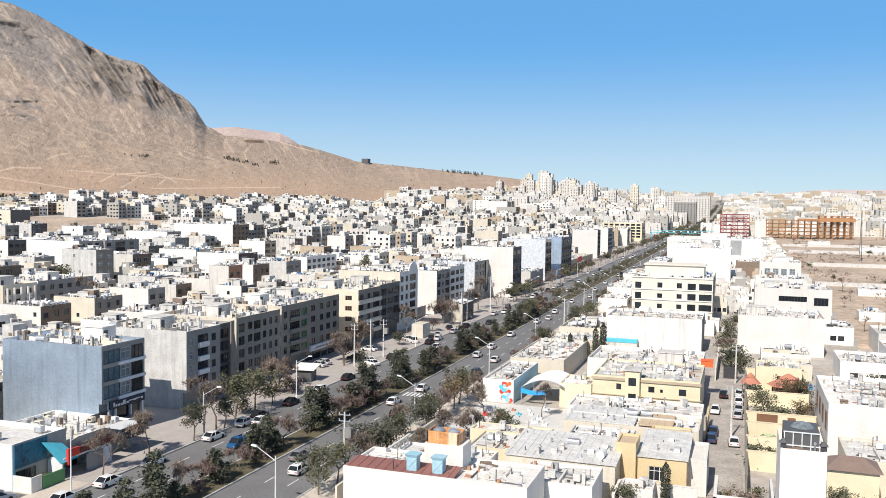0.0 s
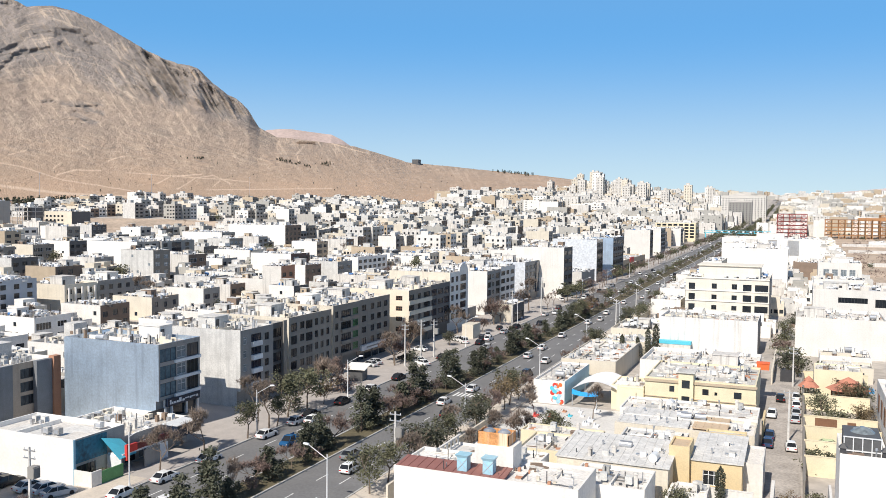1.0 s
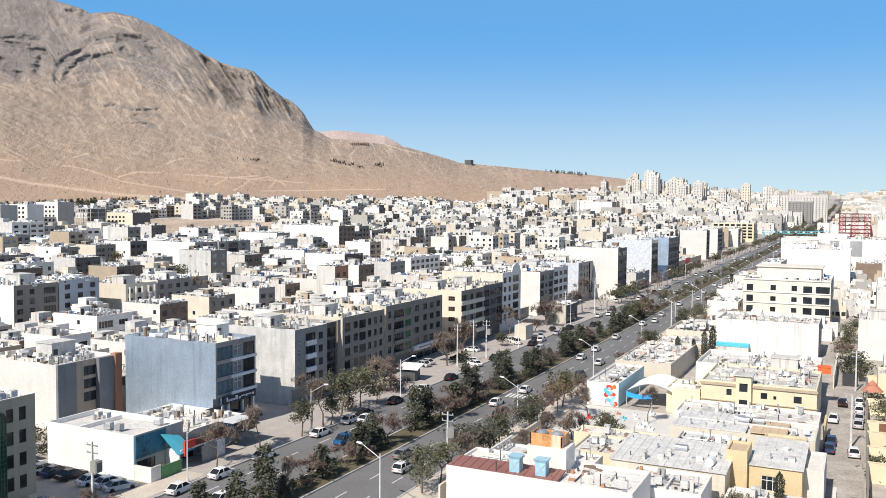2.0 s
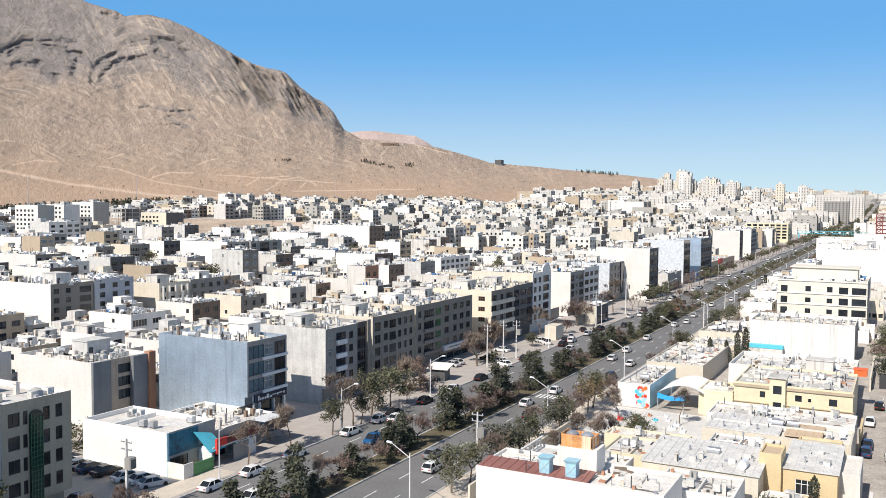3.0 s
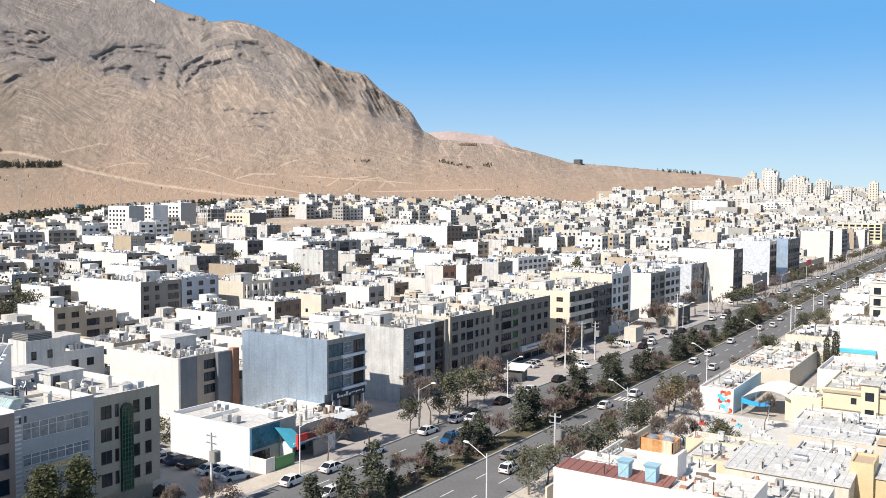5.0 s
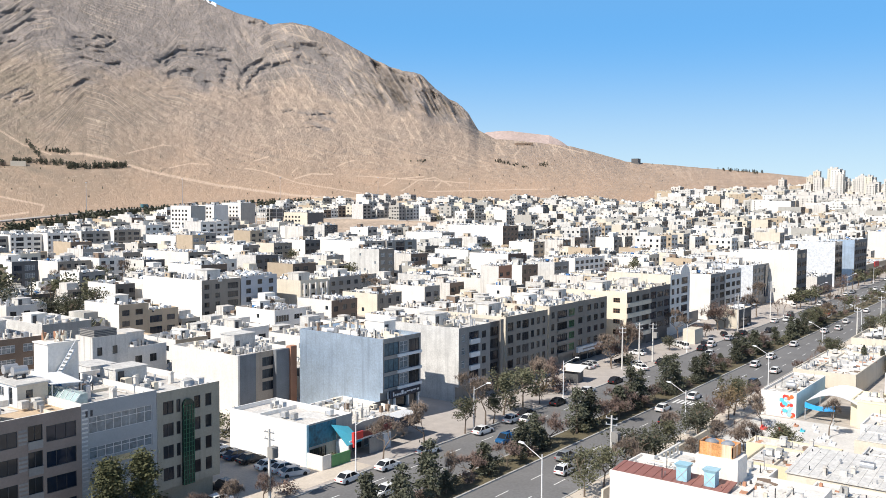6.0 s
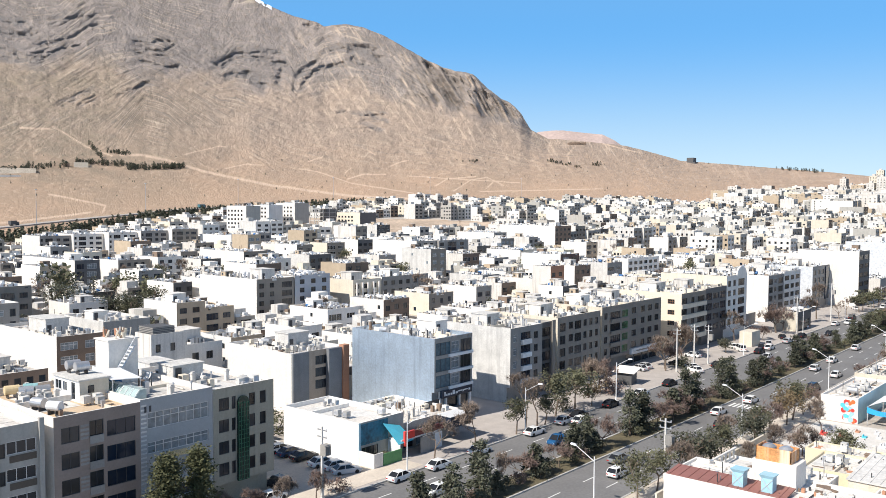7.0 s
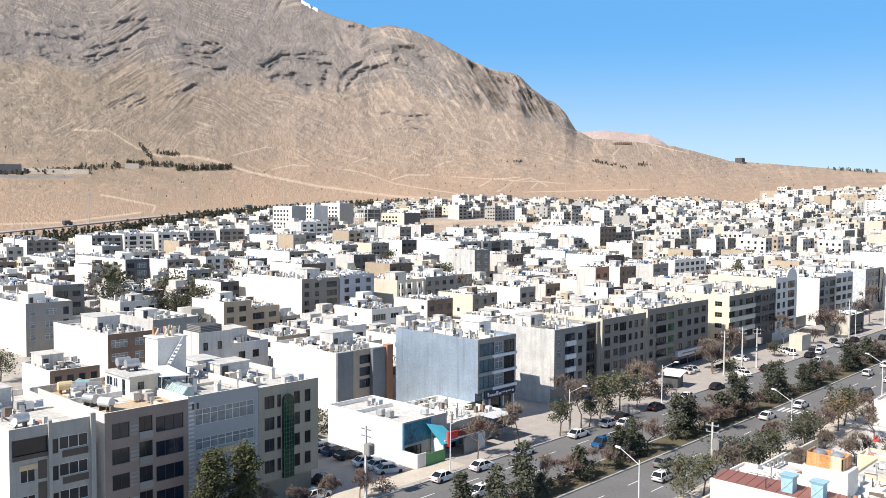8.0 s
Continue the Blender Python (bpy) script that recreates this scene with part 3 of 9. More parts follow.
# ---- the avenue ----
KL, ML, MR, KR = -81.0, -69.4, -64.2, -53.4          # kerbs of the two carriageways
single("road", strip(KL, ML, -60, 2900, 0.06), ASPHALT, "worn grey asphalt carriageway with dashed lane lines", "road", kind="structure")
single("road", strip(MR, KR, -60, 2900, 0.06), ASPHALT, "worn grey asphalt carriageway with dashed lane lines", "road", kind="structure")
single("median", strip(ML + 0.3, MR - 0.3, -60, 2900, 0.2, thick=0.2), SOIL, "planted median strip of dry soil and patchy grass", "median", kind="structure")
single("pavement", strip(-88.4, KL - 0.25, -60, 2900, 0.17, thick=0.17), PAVER, "broad pinkish paved footway before the shops", "pavement", kind="structure")
single("pavement", strip(KR + 0.25, -48.5, -60, 2900, 0.17, thick=0.17), DUST, "dusty paved footway beside garden walls", "pavement", kind="structure")
for kx in (KL - 0.25, ML, MR - 0.3, KR):
    single("kerb", strip(kx, kx + 0.28, -60, 1500, 0.24, thick=0.24), KERB, "pale concrete kerb along the avenue", "kerb", kind="structure")
marks = Build()
for lx in (-77.1, -73.2, -60.6, -57.0):
    for k in range(-4, 110):
        y = k * 9.0 + (2 if lx > -70 else 5)
        marks.quad(*[(lx + dx, y + dy, at_z(lx, y + dy) + 0.075) for dx, dy in ((-0.08, 0), (0.08, 0), (0.08, 3.2), (-0.08, 3.2))])
for k in range(12):      # zebra crossing
    x = MR + 0.7 + k * 0.85
    marks.quad(*[(x + dx, 158 + dy, at_z(x, 158 + dy) + 0.075) for dx, dy in ((0, 0), (0.45, 0), (0.45, 3.4), (0, 3.4))])
single("road_marking", marks, PAINT, "white dashed lane lines and a zebra crossing", "road marking", kind="structure")
side = lambda x0, x1, y0, y1, m, lab, lift=0.05: single("pavement", strip(x0, x1, y0, y1, lift), m, lab, "pavement", kind="structure")
side(-88.4, -82.0, 68, 92, DUST, "sandy sunlit forecourt of the parking lot", 0.19)
side(-112, -88.4, 60, 85.7, DUST, "sandy parking lot between two buildings", 0.08)
side(-118, -88.4, 109.9, 420, PAVER, "broad pale forecourt before the row of apartment houses", 0.10)
side(-4.6, 1.0, 118, 262, OLDASPH, "patched and stained asphalt alley between garden walls", 0.07)


# ---- houses ----
def wall_face(b, o, u, w, h, holes=(), depth=0.18, m=0, back=None, lining=None):
    """One face of a house: o its lower left corner seen from outside, u the way to the right; holes (u0, z0, width, height) are cut in, with reveals."""
    ux, uy = u
    nx, ny = uy, -ux                                   # outwards
    P = lambda a, z, d=0.0: (o[0] + ux * a - nx * d, o[1] + uy * a - ny * d, o[2] + z)
    holes = [t for t in holes if t[0] >= 0 and t[0] + t[2] <= w + 1e-6 and t[1] >= 0 and t[1] + t[3] <= h + 1e-6]
    zs = sorted({0.0, h, *[t[1] for t in holes], *[t[1] + t[3] for t in holes]})
    for z0, z1 in zip(zs, zs[1:]):
        if z1 - z0 < 1e-4:
            continue
        cuts = sorted((t[0], t[0] + t[2]) for t in holes if t[1] < (z0 + z1) / 2 < t[1] + t[3])
        a = 0.0
        for c0, c1 in [*cuts, (w, w)]:
            if c0 - a > 1e-4:
                b.quad(P(a, z0), P(c0, z0), P(c0, z1), P(a, z1), m)
            a = max(a, c1)
    li = m if lining is None else lining
    for a, z, ww, hh in holes:
        b.quad(P(a, z), P(a, z, depth), P(a + ww, z, depth), P(a + ww, z), li)
        b.quad(P(a, z + hh), P(a + ww, z + hh), P(a + ww, z + hh, depth), P(a, z + hh, depth), li)
        b.quad(P(a, z), P(a, z + hh), P(a, z + hh, depth), P(a, z, depth), li)
        b.quad(P(a + ww, z), P(a + ww, z, depth), P(a + ww, z + hh, depth), P(a + ww, z + hh), li)
        if back is not None:
            b.quad(P(a, z, depth), P(a + ww, z, depth), P(a + ww, z + hh, depth), P(a, z + hh, depth), back)


PANES, SASHES = {}, {}


def window(parent, o, u, t, style, deep=False):
    """A window in the hole t of a face: frame with mullions, and its glass."""
    a, z, w, h = t
    key = (round(w, 2), round(h, 2), style, deep)
    fm, gm, mull, cross = STYLES[style]
    if key not in SASHES:
        f, g, e = Build(), Build(), 0.07
        n = max(1, round(w / mull)) if mull else 1
        xs = [0, e, *[w * i / n + d for i in range(1, n) for d in (-e / 2, e / 2)], w - e, w]
        zs = [0, e, *([h * cross - e / 2, h * cross + e / 2] if cross else []), h - e, h]
        spot = {}

        def at(i, j, y):
            if (i, j, y) not in spot:
                spot[i, j, y] = len(f.v)
                f.v.append((xs[i], y, zs[j]))
            return spot[i, j, y]

        def face(*ring, m=0):
            f.f.append(ring), f.m.append(m)

        for i in range(len(xs) - 1):
            for j in range(len(zs) - 1):
                A, B, C, D = ((i, j), (i + 1, j), (i + 1, j + 1), (i, j + 1))
                if i % 2 == 0 or j % 2 == 0:
                    face(*[at(*q, 0.07) for q in (A, B, C, D)])
                else:
                    for q, t_ in ((A, B), (B, C), (C, D), (D, A)):
                        face(at(*q, 0.07), at(*t_, 0.07), at(*t_, 0.12), at(*q, 0.12))
                    if deep:
                        g.quad(*[(xs[p], 0.118, zs[q]) for p, q in (A, B, C, D)])
                    else:
                        face(*[at(*q, 0.12) for q in (A, B, C, D)], m=1)
        SASHES[key] = f.mesh("window", [fm] if deep else [fm, gm])
        PANES[key] = g.mesh("pane", [gm]) if deep else None
    m = Matrix(((u[0], -u[1], 0, o[0] + u[0] * a), (u[1], u[0], 0, o[1] + u[1] * a), (0, 0, 1, o[2] + z), (0, 0, 0, 1)))
    ob = part("window", SASHES[key], None, parent, "", m)
    if deep:
        part("pane", PANES[key], None, ob)
    return ob


SKYGLASS = mat("sky_tinted_glass", (0.10, 0.155, 0.19), 0.1, 0.35, 0.5, 2, 0)
# open closes an opening with a dark pane that stands in for shade inside
STYLES = {"sky": (DARKMETAL, SKYGLASS, 1.3, 0), "alu": (ALU, GLASS, 0.9, 0), "white": (WHITEMETAL, GLASS, 0.8, 0.7), "dark": (DARKMETAL, GLASS, 0.9, 0), "blue": (DARKMETAL, BLUEGLASS, 1.1, 0),
          "pale": (ALU, PALEGLASS, 1.0, 0.65), "green": (GREENP, GREENGLASS, 0.55, 0), "open": (DARKMETAL, GLASS, 0, 0), "brown": (WOODB, GLASS, 0.6, 0.5)}
TAKEN = []


def house(x0, y0, dx, dy, h, label, side=WHITE, face=None, roof=ROOFW, front=(), south=(), storeys=0, cols=(), ground=3.4, over=0.0, style="alu",
          stair=None, name="apartment_building", category="building", deep=False, parapet=0.7, base=None, rows=None, top_gap=0.9, group="", back=None):
    """A flat-roofed house on x0-dx..x0, y0..y0+dy; its face looks at +x (the avenue), its side at -y.
    cols: (u, width, sill, height[, style]) of the windows of every storey; front, south: single holes (u, z, width, height[, style])."""
    g = (at_z(x0, y0) if base is None else base) - 0.05
    h = h + 0.05
    face = face or side
    at = Matrix.Translation((x0, y0, g))
    e = thing(name, label, category, at, group)
    TAKEN.append((x0 - dx - 1, x0 + 1, y0 - 0.5, y0 + dy + 0.5))
    b = Build()
    wins = [list(t) for t in front]
    if storeys:
        sh = (h - top_gap - ground) / storeys
        for s in range(storeys):
            if rows is not None and s not in rows:
                continue
            for c in cols:
                wins.append([c[0], ground + s * sh + c[2], c[1], c[3], *c[4:]])
    low = ground - 0.3 if over else 0.0
    F, S, N, W = (0, 1), (1, 0), (-1, 0), (0, -1)
    holes = [tuple(t[:4]) for t in wins]
    up = [(a, z - low, w, hh) for a, z, w, hh in holes if z >= low]
    dn = [t for t in holes if t[1] < low]
    sh_ = [tuple(t[:4]) for t in south]
    if over:
        wall_face(b, (0, 0, low), F, dy, h - low, up, m=1)
        wall_face(b, (-over, 0, 0), F, dy, low, dn, m=1)
        b.quad((-over, 0, low), (-over, dy, low), (0, dy, low), (0, 0, low), 1)
        b.quad((-dx, 0, 0), (-over, 0, 0), (-over, 0, low), (-dx, 0, low), 0)
        b.quad((-over, dy, 0), (-dx, dy, 0), (-dx, dy, low), (-over, dy, low), 0)
        wall_face(b, (-dx, 0, low), S, dx, h - low, [(a, z - low, w, q) for a, z, w, q in sh_], m=0)
        wall_face(b, (0, dy, low), N, dx, h - low, m=0)
    else:
        wall_face(b, (0, 0, 0), F, dy, h, holes, m=1)
        wall_face(b, (-dx, 0, 0), S, dx, h, sh_, m=0)
        wall_face(b, (0, dy, 0), N, dx, h, m=0)
    wall_face(b, (-dx, dy, 0), W, dy, h, m=0 if back is None else 1)
    t, zr = 0.22, h - parapet                          # parapet with its inner faces and top
    ring = lambda i, z: [(-dx + i, i, z), (-i, i, z), (-i, dy - i, z), (-dx + i, dy - i, z)]
    o_, i_, r_ = ring(0, h), ring(t, h), ring(t, zr)
    for k in range(4):
        q = (k + 1) % 4
        b.quad(o_[k], o_[q], i_[q], i_[k], 0)
        b.quad(i_[k], i_[q], r_[q], r_[k], 0)
    part("wall", b, [side, face], e)
    rb = Build()
    rb.box(-dx + t, -t, t, dy - t, zr - 0.25, zr)
    part("roof", rb, roof, e)
    for tt in wins:
        oo = (-over if over and tt[1] < low else 0.0, 0, 0)
        window(e, oo, F, tt[:4], tt[4] if len(tt) > 4 else style, deep)
    for tt in south:
        window(e, (-dx, 0, 0), S, tt[:4], tt[4] if len(tt) > 4 else style, deep)
    if stair:
        sx, sy, sw, sd, shh = stair
        s = Build()
        s.box(-sx - sw, -sx, sy, sy + sd, zr - 0.02, zr + shh), s.box(-sx - sw - 0.15, -sx + 0.15, sy - 0.15, sy + sd + 0.15, zr + shh, zr + shh + 0.15)
        s.box(-sx, -sx + 0.05, sy + 0.3, sy + 1.2, zr, zr + 2.0, 1)
        part("stair_head", s, [(OLDWHITE, WHITE, CONCRETE)[int(abs(x0) + abs(y0)) % 3], DARKMETAL], e)
    e["roof_z"] = g + zr
    return e


def ledge(parent, name, x, y0, y1, z0, z1, out, m, label=""):
    """A band, spandrel or balcony front standing out of a +x face; coordinates in the house's own frame."""
    b = Build()
    b.box(x - 0.02, x + out, y0, y1, z0, z1)
    return part(name, b, m, parent, label)


def roof_z(e):
    return float(e["roof_z"])


FX = -88.5      # the line of the shop fronts
DEEP = 19



def row_house(k, x0, y0, dx, dy, h, label, side, face, roof, cols=(), storeys=4, ground=3.4, top_gap=0.9, **more):
    """A house of the row that stands back from the footway: k times as far from the eye as the kerb-side line."""
    top = EYE - (EYE - h) * k
    sh = (top + 0.05 - top_gap - ground) / storeys
    fit = [(c[0] * k, c[1] * k, c[2], min(c[3], sh - c[2] - 0.2), *c[4:]) for c in cols]
    return house(x0 * k, y0 * k, dx, dy * k, top, label, side, face, roof, cols=fit, storeys=storeys, ground=ground, top_gap=top_gap, **more), sh


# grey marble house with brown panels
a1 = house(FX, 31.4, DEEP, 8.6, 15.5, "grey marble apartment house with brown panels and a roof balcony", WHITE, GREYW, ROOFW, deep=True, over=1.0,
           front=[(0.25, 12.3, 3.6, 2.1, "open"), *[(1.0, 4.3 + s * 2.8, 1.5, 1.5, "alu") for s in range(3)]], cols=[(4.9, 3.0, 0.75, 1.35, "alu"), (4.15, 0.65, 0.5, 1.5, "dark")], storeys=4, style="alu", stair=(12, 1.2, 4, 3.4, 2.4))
UMBER = mat("umber_tile", (0.105, 0.085, 0.068), 0.7, 0.15, 0.6, 6, 0.01)
ledge(a1, "shop_sign", 0, 0.9, 2.7, 11.2, 11.75, 0.08, OCHRE, "yellow sign with unreadable letters")
ledge(a1, "balcony_rail", 0, 0.25, 3.85, 12.3, 12.75, 0.1, UMBER, "dark balcony front")
for s in range(4):
    ledge(a1, "panel", 0, 5.2, 7.9, 3.35 + s * 2.8, 4.05 + s * 2.8, 0.06, UMBER, "brown tiled panel")
    ledge(a1, "panel", 0, 2.75, 3.6, 3.3 + s * 2.25, 5.2 + s * 2.25, 0.05, UMBER, "brown tiled panel")
ledge(a1, "pilaster", 0, 8.1, 8.6, 3.1, 15.9, 0.35, GREYW), ledge(a1, "pilaster", 0, 3.75, 4.1, 3.1, 15.9, 0.3, GREYW)
# pinkish house with long blue windows
a2 = house(FX, 41.1, DEEP, 9.9, 15.5, "pinkish grey apartment house with long blue windows and open balconies", WHITE, PINK, ROOFT, deep=True, over=1.0,
           cols=[(0.8, 2.0, 0.7, 1.7, "dark"), (3.9, 1.6, 0.15, 2.5, "dark"), (5.9, 3.4, 0.55, 1.75, "blue")], storeys=4)
for s in range(4):
    ledge(a2, "balcony_rail", 0, 3.9, 5.5, 3.5 + s * 2.82, 4.35 + s * 2.82, 0.12, GREYST, "blue-grey balcony rail")
    for k in range(4):
        ledge(a2, "stone_course", 0, 2.9, 3.85, 4.15 + s * 2.82 + k * 0.45, 4.4 + s * 2.82 + k * 0.45, 0.03, GREYST)
# white office house; the front's grey puts its shade into the cladding colour
a3 = house(FX, 51.0, DEEP, 9.6, 15.7, "white clad office house with long glazed bands", WHITE, mat("shade_greyed_cladding", (0.37, 0.38, 0.39), 0.6, 0.1, 0.5, 5, 0.01), ROOFW, deep=True, over=1.2,
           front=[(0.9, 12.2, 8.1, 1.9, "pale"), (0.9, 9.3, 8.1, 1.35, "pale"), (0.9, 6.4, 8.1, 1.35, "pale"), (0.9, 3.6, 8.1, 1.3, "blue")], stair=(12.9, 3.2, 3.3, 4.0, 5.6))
for k in range(24):
    ledge(a3, "siding_board", 0, 0.05, 0.75, 3.4 + k * 0.5, 3.6 + k * 0.5, 0.04, ALU)
for k, (u, z, w, h, m) in enumerate(((3.3, 8.35, 2.6, 0.7, OCHRE), (6.6, 3.9, 1.6, 0.8, GREENP), (2.6, 3.75, 1.4, 0.7, GREENP))):
    ledge(a3, "sign", 0, u, u + w, z, z + h, 0.12, m, ("yellow shop sign", "green shop sign", "green shop sign")[k])
for u in (0.5, 1.1):
    ledge(a3, "sign_bar", 0, u, u + 0.25, 14.2, 14.9, 0.05, DARKMETAL, "dark bar in place of a number")
# cream house with a green glazed stair; shade is darkened into the front's plaster
a4 = house(FX, 60.7, DEEP, 9.2, 15.3, "cream plastered apartment house with an arched green glazed stair", WHITE, mat("shade_darkened_cream", (0.36, 0.33, 0.265), 0.85, 0.12, 0.4, 4, 0.02, streak=0.25), ROOFW, deep=True, over=1.5,
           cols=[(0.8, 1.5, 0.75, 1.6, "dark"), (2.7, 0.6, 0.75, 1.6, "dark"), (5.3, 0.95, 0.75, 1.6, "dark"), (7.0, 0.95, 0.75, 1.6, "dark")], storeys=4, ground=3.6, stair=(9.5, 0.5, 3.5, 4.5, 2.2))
gs = Build()
gs.box(0.0, 0.35, 3.45, 5.05, 3.3, 13.2)
arch = [(0.35, 4.25 + 0.8 * math.cos(t), 13.2 + 0.8 * math.sin(t)) for t in np.linspace(0, math.pi, 11)]
gs.solid([(0.0, p[1], p[2]) for p in arch], arch)
part("stair_glazing", gs, GREENGLASS, a4, "green glass stair bay with an arched top")
gb = Build()
for u in (3.45, 3.83, 4.23, 4.63, 5.0):
    gb.box(0.35, 0.40, u, u + 0.06, 3.3, 13.3)
for k in range(18):
    gb.box(0.35, 0.40, 3.45, 5.05, 3.4 + k * 0.57, 3.45 + k * 0.57)
part("glazing_bar", gb, mat("dark_green_paint", (0.035, 0.15, 0.085), 0.5, 0.1, 1, 6, 0), a4)
# what stands on those roofs
zr = float(a2["roof_z"])
cab = thing("roof_cabin", "white prefabricated cabin with sash windows on a tan roof", "cabin", Matrix.Translation((-95.8, 47.6, zr)))
b = Build()
wall_face(b, (-6.4, 0, 0), (1, 0), 6.4, 2.5, [(0.5, 1.0, 1.5, 1.1), (2.4, 1.0, 1.0, 1.1), (4.4, 0.2, 0.9, 2.0)], 0.1, 0, 1)
wall_face(b, (0, 0, 0), (0, 1), 3.6, 2.5, [(1.0, 1.0, 0.8, 0.9)], 0.1, 2, 1)
b.quad((-6.4, 3.6, 0), (-6.4, 0, 0), (-6.4, 0, 2.5), (-6.4, 3.6, 2.5), 2), b.quad((0, 3.6, 0), (-6.4, 3.6, 0), (-6.4, 3.6, 2.5), (0, 3.6, 2.5), 2)
part("wall", b, [WHITEMETAL, GLASS, CREAM], cab)
b = Build()
b.box(-6.6, 0.2, -0.2, 3.8, 2.5, 2.68)
part("roof", b, CONCRETE, cab)
for u, w in ((0.5, 1.5), (2.4, 1.0)):
    b = Build()
    for k in range(3):
        b.box(-6.4 + u + k * w / 2 - 0.04, -6.4 + u + k * w / 2 + 0.04, -0.04, 0.02, 1.0, 2.1)
    b.box(-6.4 + u, -6.4 + u + w, -0.05, 0.02, 0.95, 1.03), b.box(-6.4 + u, -6.4 + u + w, -0.05, 0.02, 2.07, 2.15)
    part("window_frame", b, WHITEMETAL, cab)
b = Build()
b.box(-106.6, -106.3, 40.2, 50.6, zr, zr + 0.9), b.box(-106.3, -102.8, 50.4, 50.6, zr, zr + 0.9)
single("roof_parapet", b, OLDWHITE, "stained white parapet wall at the roof's rear", "wall")
lean = thing("roof_awning", "white sheet roof tilted over a rooftop on thin posts", "awning", Matrix.Translation((-98, 53, zr)))
b = Build()
b.solid([(-3.4, -1.2, 2.5), (3.0, -1.9, 2.25), (4.4, 1.2, 2.25), (-2.0, 1.9, 2.5)], [(-3.4, -1.2, 2.58), (3.0, -1.9, 2.33), (4.4, 1.2, 2.33), (-2.0, 1.9, 2.58)])
part("sheet", b, WHITEMETAL, lean)
for x, y, h in ((2.9, -1.7, 2.26), (4.2, 1.1, 2.26), (-1.9, 1.7, 2.5), (-3.2, -1.1, 2.5)):
    b = Build()
    b.cyl(x, y, 0, h, 0.05, 0.05, 6)
    part("post", b, ALU, lean)
gl = thing("glass_lean_to", "low teal glass lean-to with white bars on the roof", "lean-to", Matrix.Translation((-92.4, 51.2, zr)))
b = Build()
b.solid([(-5.5, 0, 0), (1.5, 0, 0), (1.5, 2.0, 0), (-5.5, 2.0, 0)], [(-5.5, 1.2, 1.5), (1.5, 1.2, 1.5), (1.5, 2.0, 1.5), (-5.5, 2.0, 1.5)])
part("glass", b, mat("teal_roof_glass", (0.36, 0.45, 0.45), 0.15, 0.2, 0.6, 3, 0), gl)
for k in range(7):
    b = Build()
    b.tube((-5.4 + k * 1.13, -0.03, 0.02), (-5.4 + k * 1.13, 1.18, 1.54), 0.045, n=4)
    part("glazing_bar", b, WHITEMETAL, gl)
stw = Build()                                         # open stair up the stair tower
for k in range(12):
    stw.box(-101.3, -100.3, 53.8 + k * 0.28, 54.15 + k * 0.28, zr + 0.1 + k * 0.42, zr + 0.28 + k * 0.42)
stw.tube((-100.3, 53.8, zr + 1.1), (-100.3, 57.2, zr + 6.1), 0.05, n=4), stw.tube((-101.3, 53.8, zr + 0.1), (-101.3, 57.2, zr + 5.1), 0.09, n=4), stw.tube((-100.3, 53.8, zr + 0.1), (-100.3, 57.2, zr + 5.1), 0.09, n=4)
single("roof_stair", stw, WHITEMETAL, "white steel stair climbing the rooftop tower", "stair")
zt, rj = float(a3["roof_z"]) + 5.75, random.Random(8)
junk = thing("junk_pile", "rusty boards and drums heaped on the rooftop tower", "junk pile", Matrix.Translation((FX - 16.1, 54.3, zt)))
for k in range(15):
    b = Build()
    x, y, t = rj.uniform(0.1, 2.9), rj.uniform(0.2, 3.6), rj.uniform(-0.3, 0.3)
    if k % 3:
        b.tube((x, y, 0), (x + t, min(3.8, max(0, y + rj.uniform(-0.6, 0.6))), rj.uniform(0.9, 1.6)), rj.uniform(0.07, 0.16), n=4, caps=True)
    else:
        b.cyl(x, y, 0, rj.uniform(0.7, 1.0), 0.3, 0.3, 10)
    part("board" if k % 3 else "drum", b, (TERRA, BROWN, SHEET)[k % 3] if k % 2 else CREAM, junk)
house(-110, 55.0, 13, 11, 11.6, "white house with a wide pale roof behind the office house", WHITE, WHITE, ROOFW, cols=[(1, 2, 0.8, 1.5, "dark"), (5, 3, 0.8, 1.5, "dark")], storeys=3, stair=None)
house(-110, 66.3, 26, 10, 11.0, "pale house with dark windows behind the cream house", OLDWHITE, TRAV, ROOFW, cols=[(1, 2, 0.8, 1.5, "dark"), (5.6, 3, 0.8, 1.5, "dark")], storeys=3, stair=(9, 4, 5, 4, 3))
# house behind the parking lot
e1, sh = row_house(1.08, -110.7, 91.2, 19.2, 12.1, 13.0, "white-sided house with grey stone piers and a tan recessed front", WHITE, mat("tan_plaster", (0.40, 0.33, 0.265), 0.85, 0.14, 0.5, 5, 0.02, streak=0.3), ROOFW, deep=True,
           cols=[(5.2, 2.8, 0.4, 2.2, "dark")], storeys=3, stair=(7, 5, 4, 5, 3.0))
PIER = mat("blue_grey_stone", (0.19, 0.20, 0.215), 0.7, 0.16, 0.5, 5, 0.02, streak=0.3)
ledge(e1, "pier", 0, 0, 3.7, 0, 11.05, 0.5, PIER, "blue-grey stone pier"), ledge(e1, "pier", 0, 8.2, 11.4, 0, 11.05, 0.9, PIER, "blue-grey stone pier"), ledge(e1, "pier", 0, 11.5, 13.0, 0, 11.4, 1.2, TERRA, "orange rendered pier")
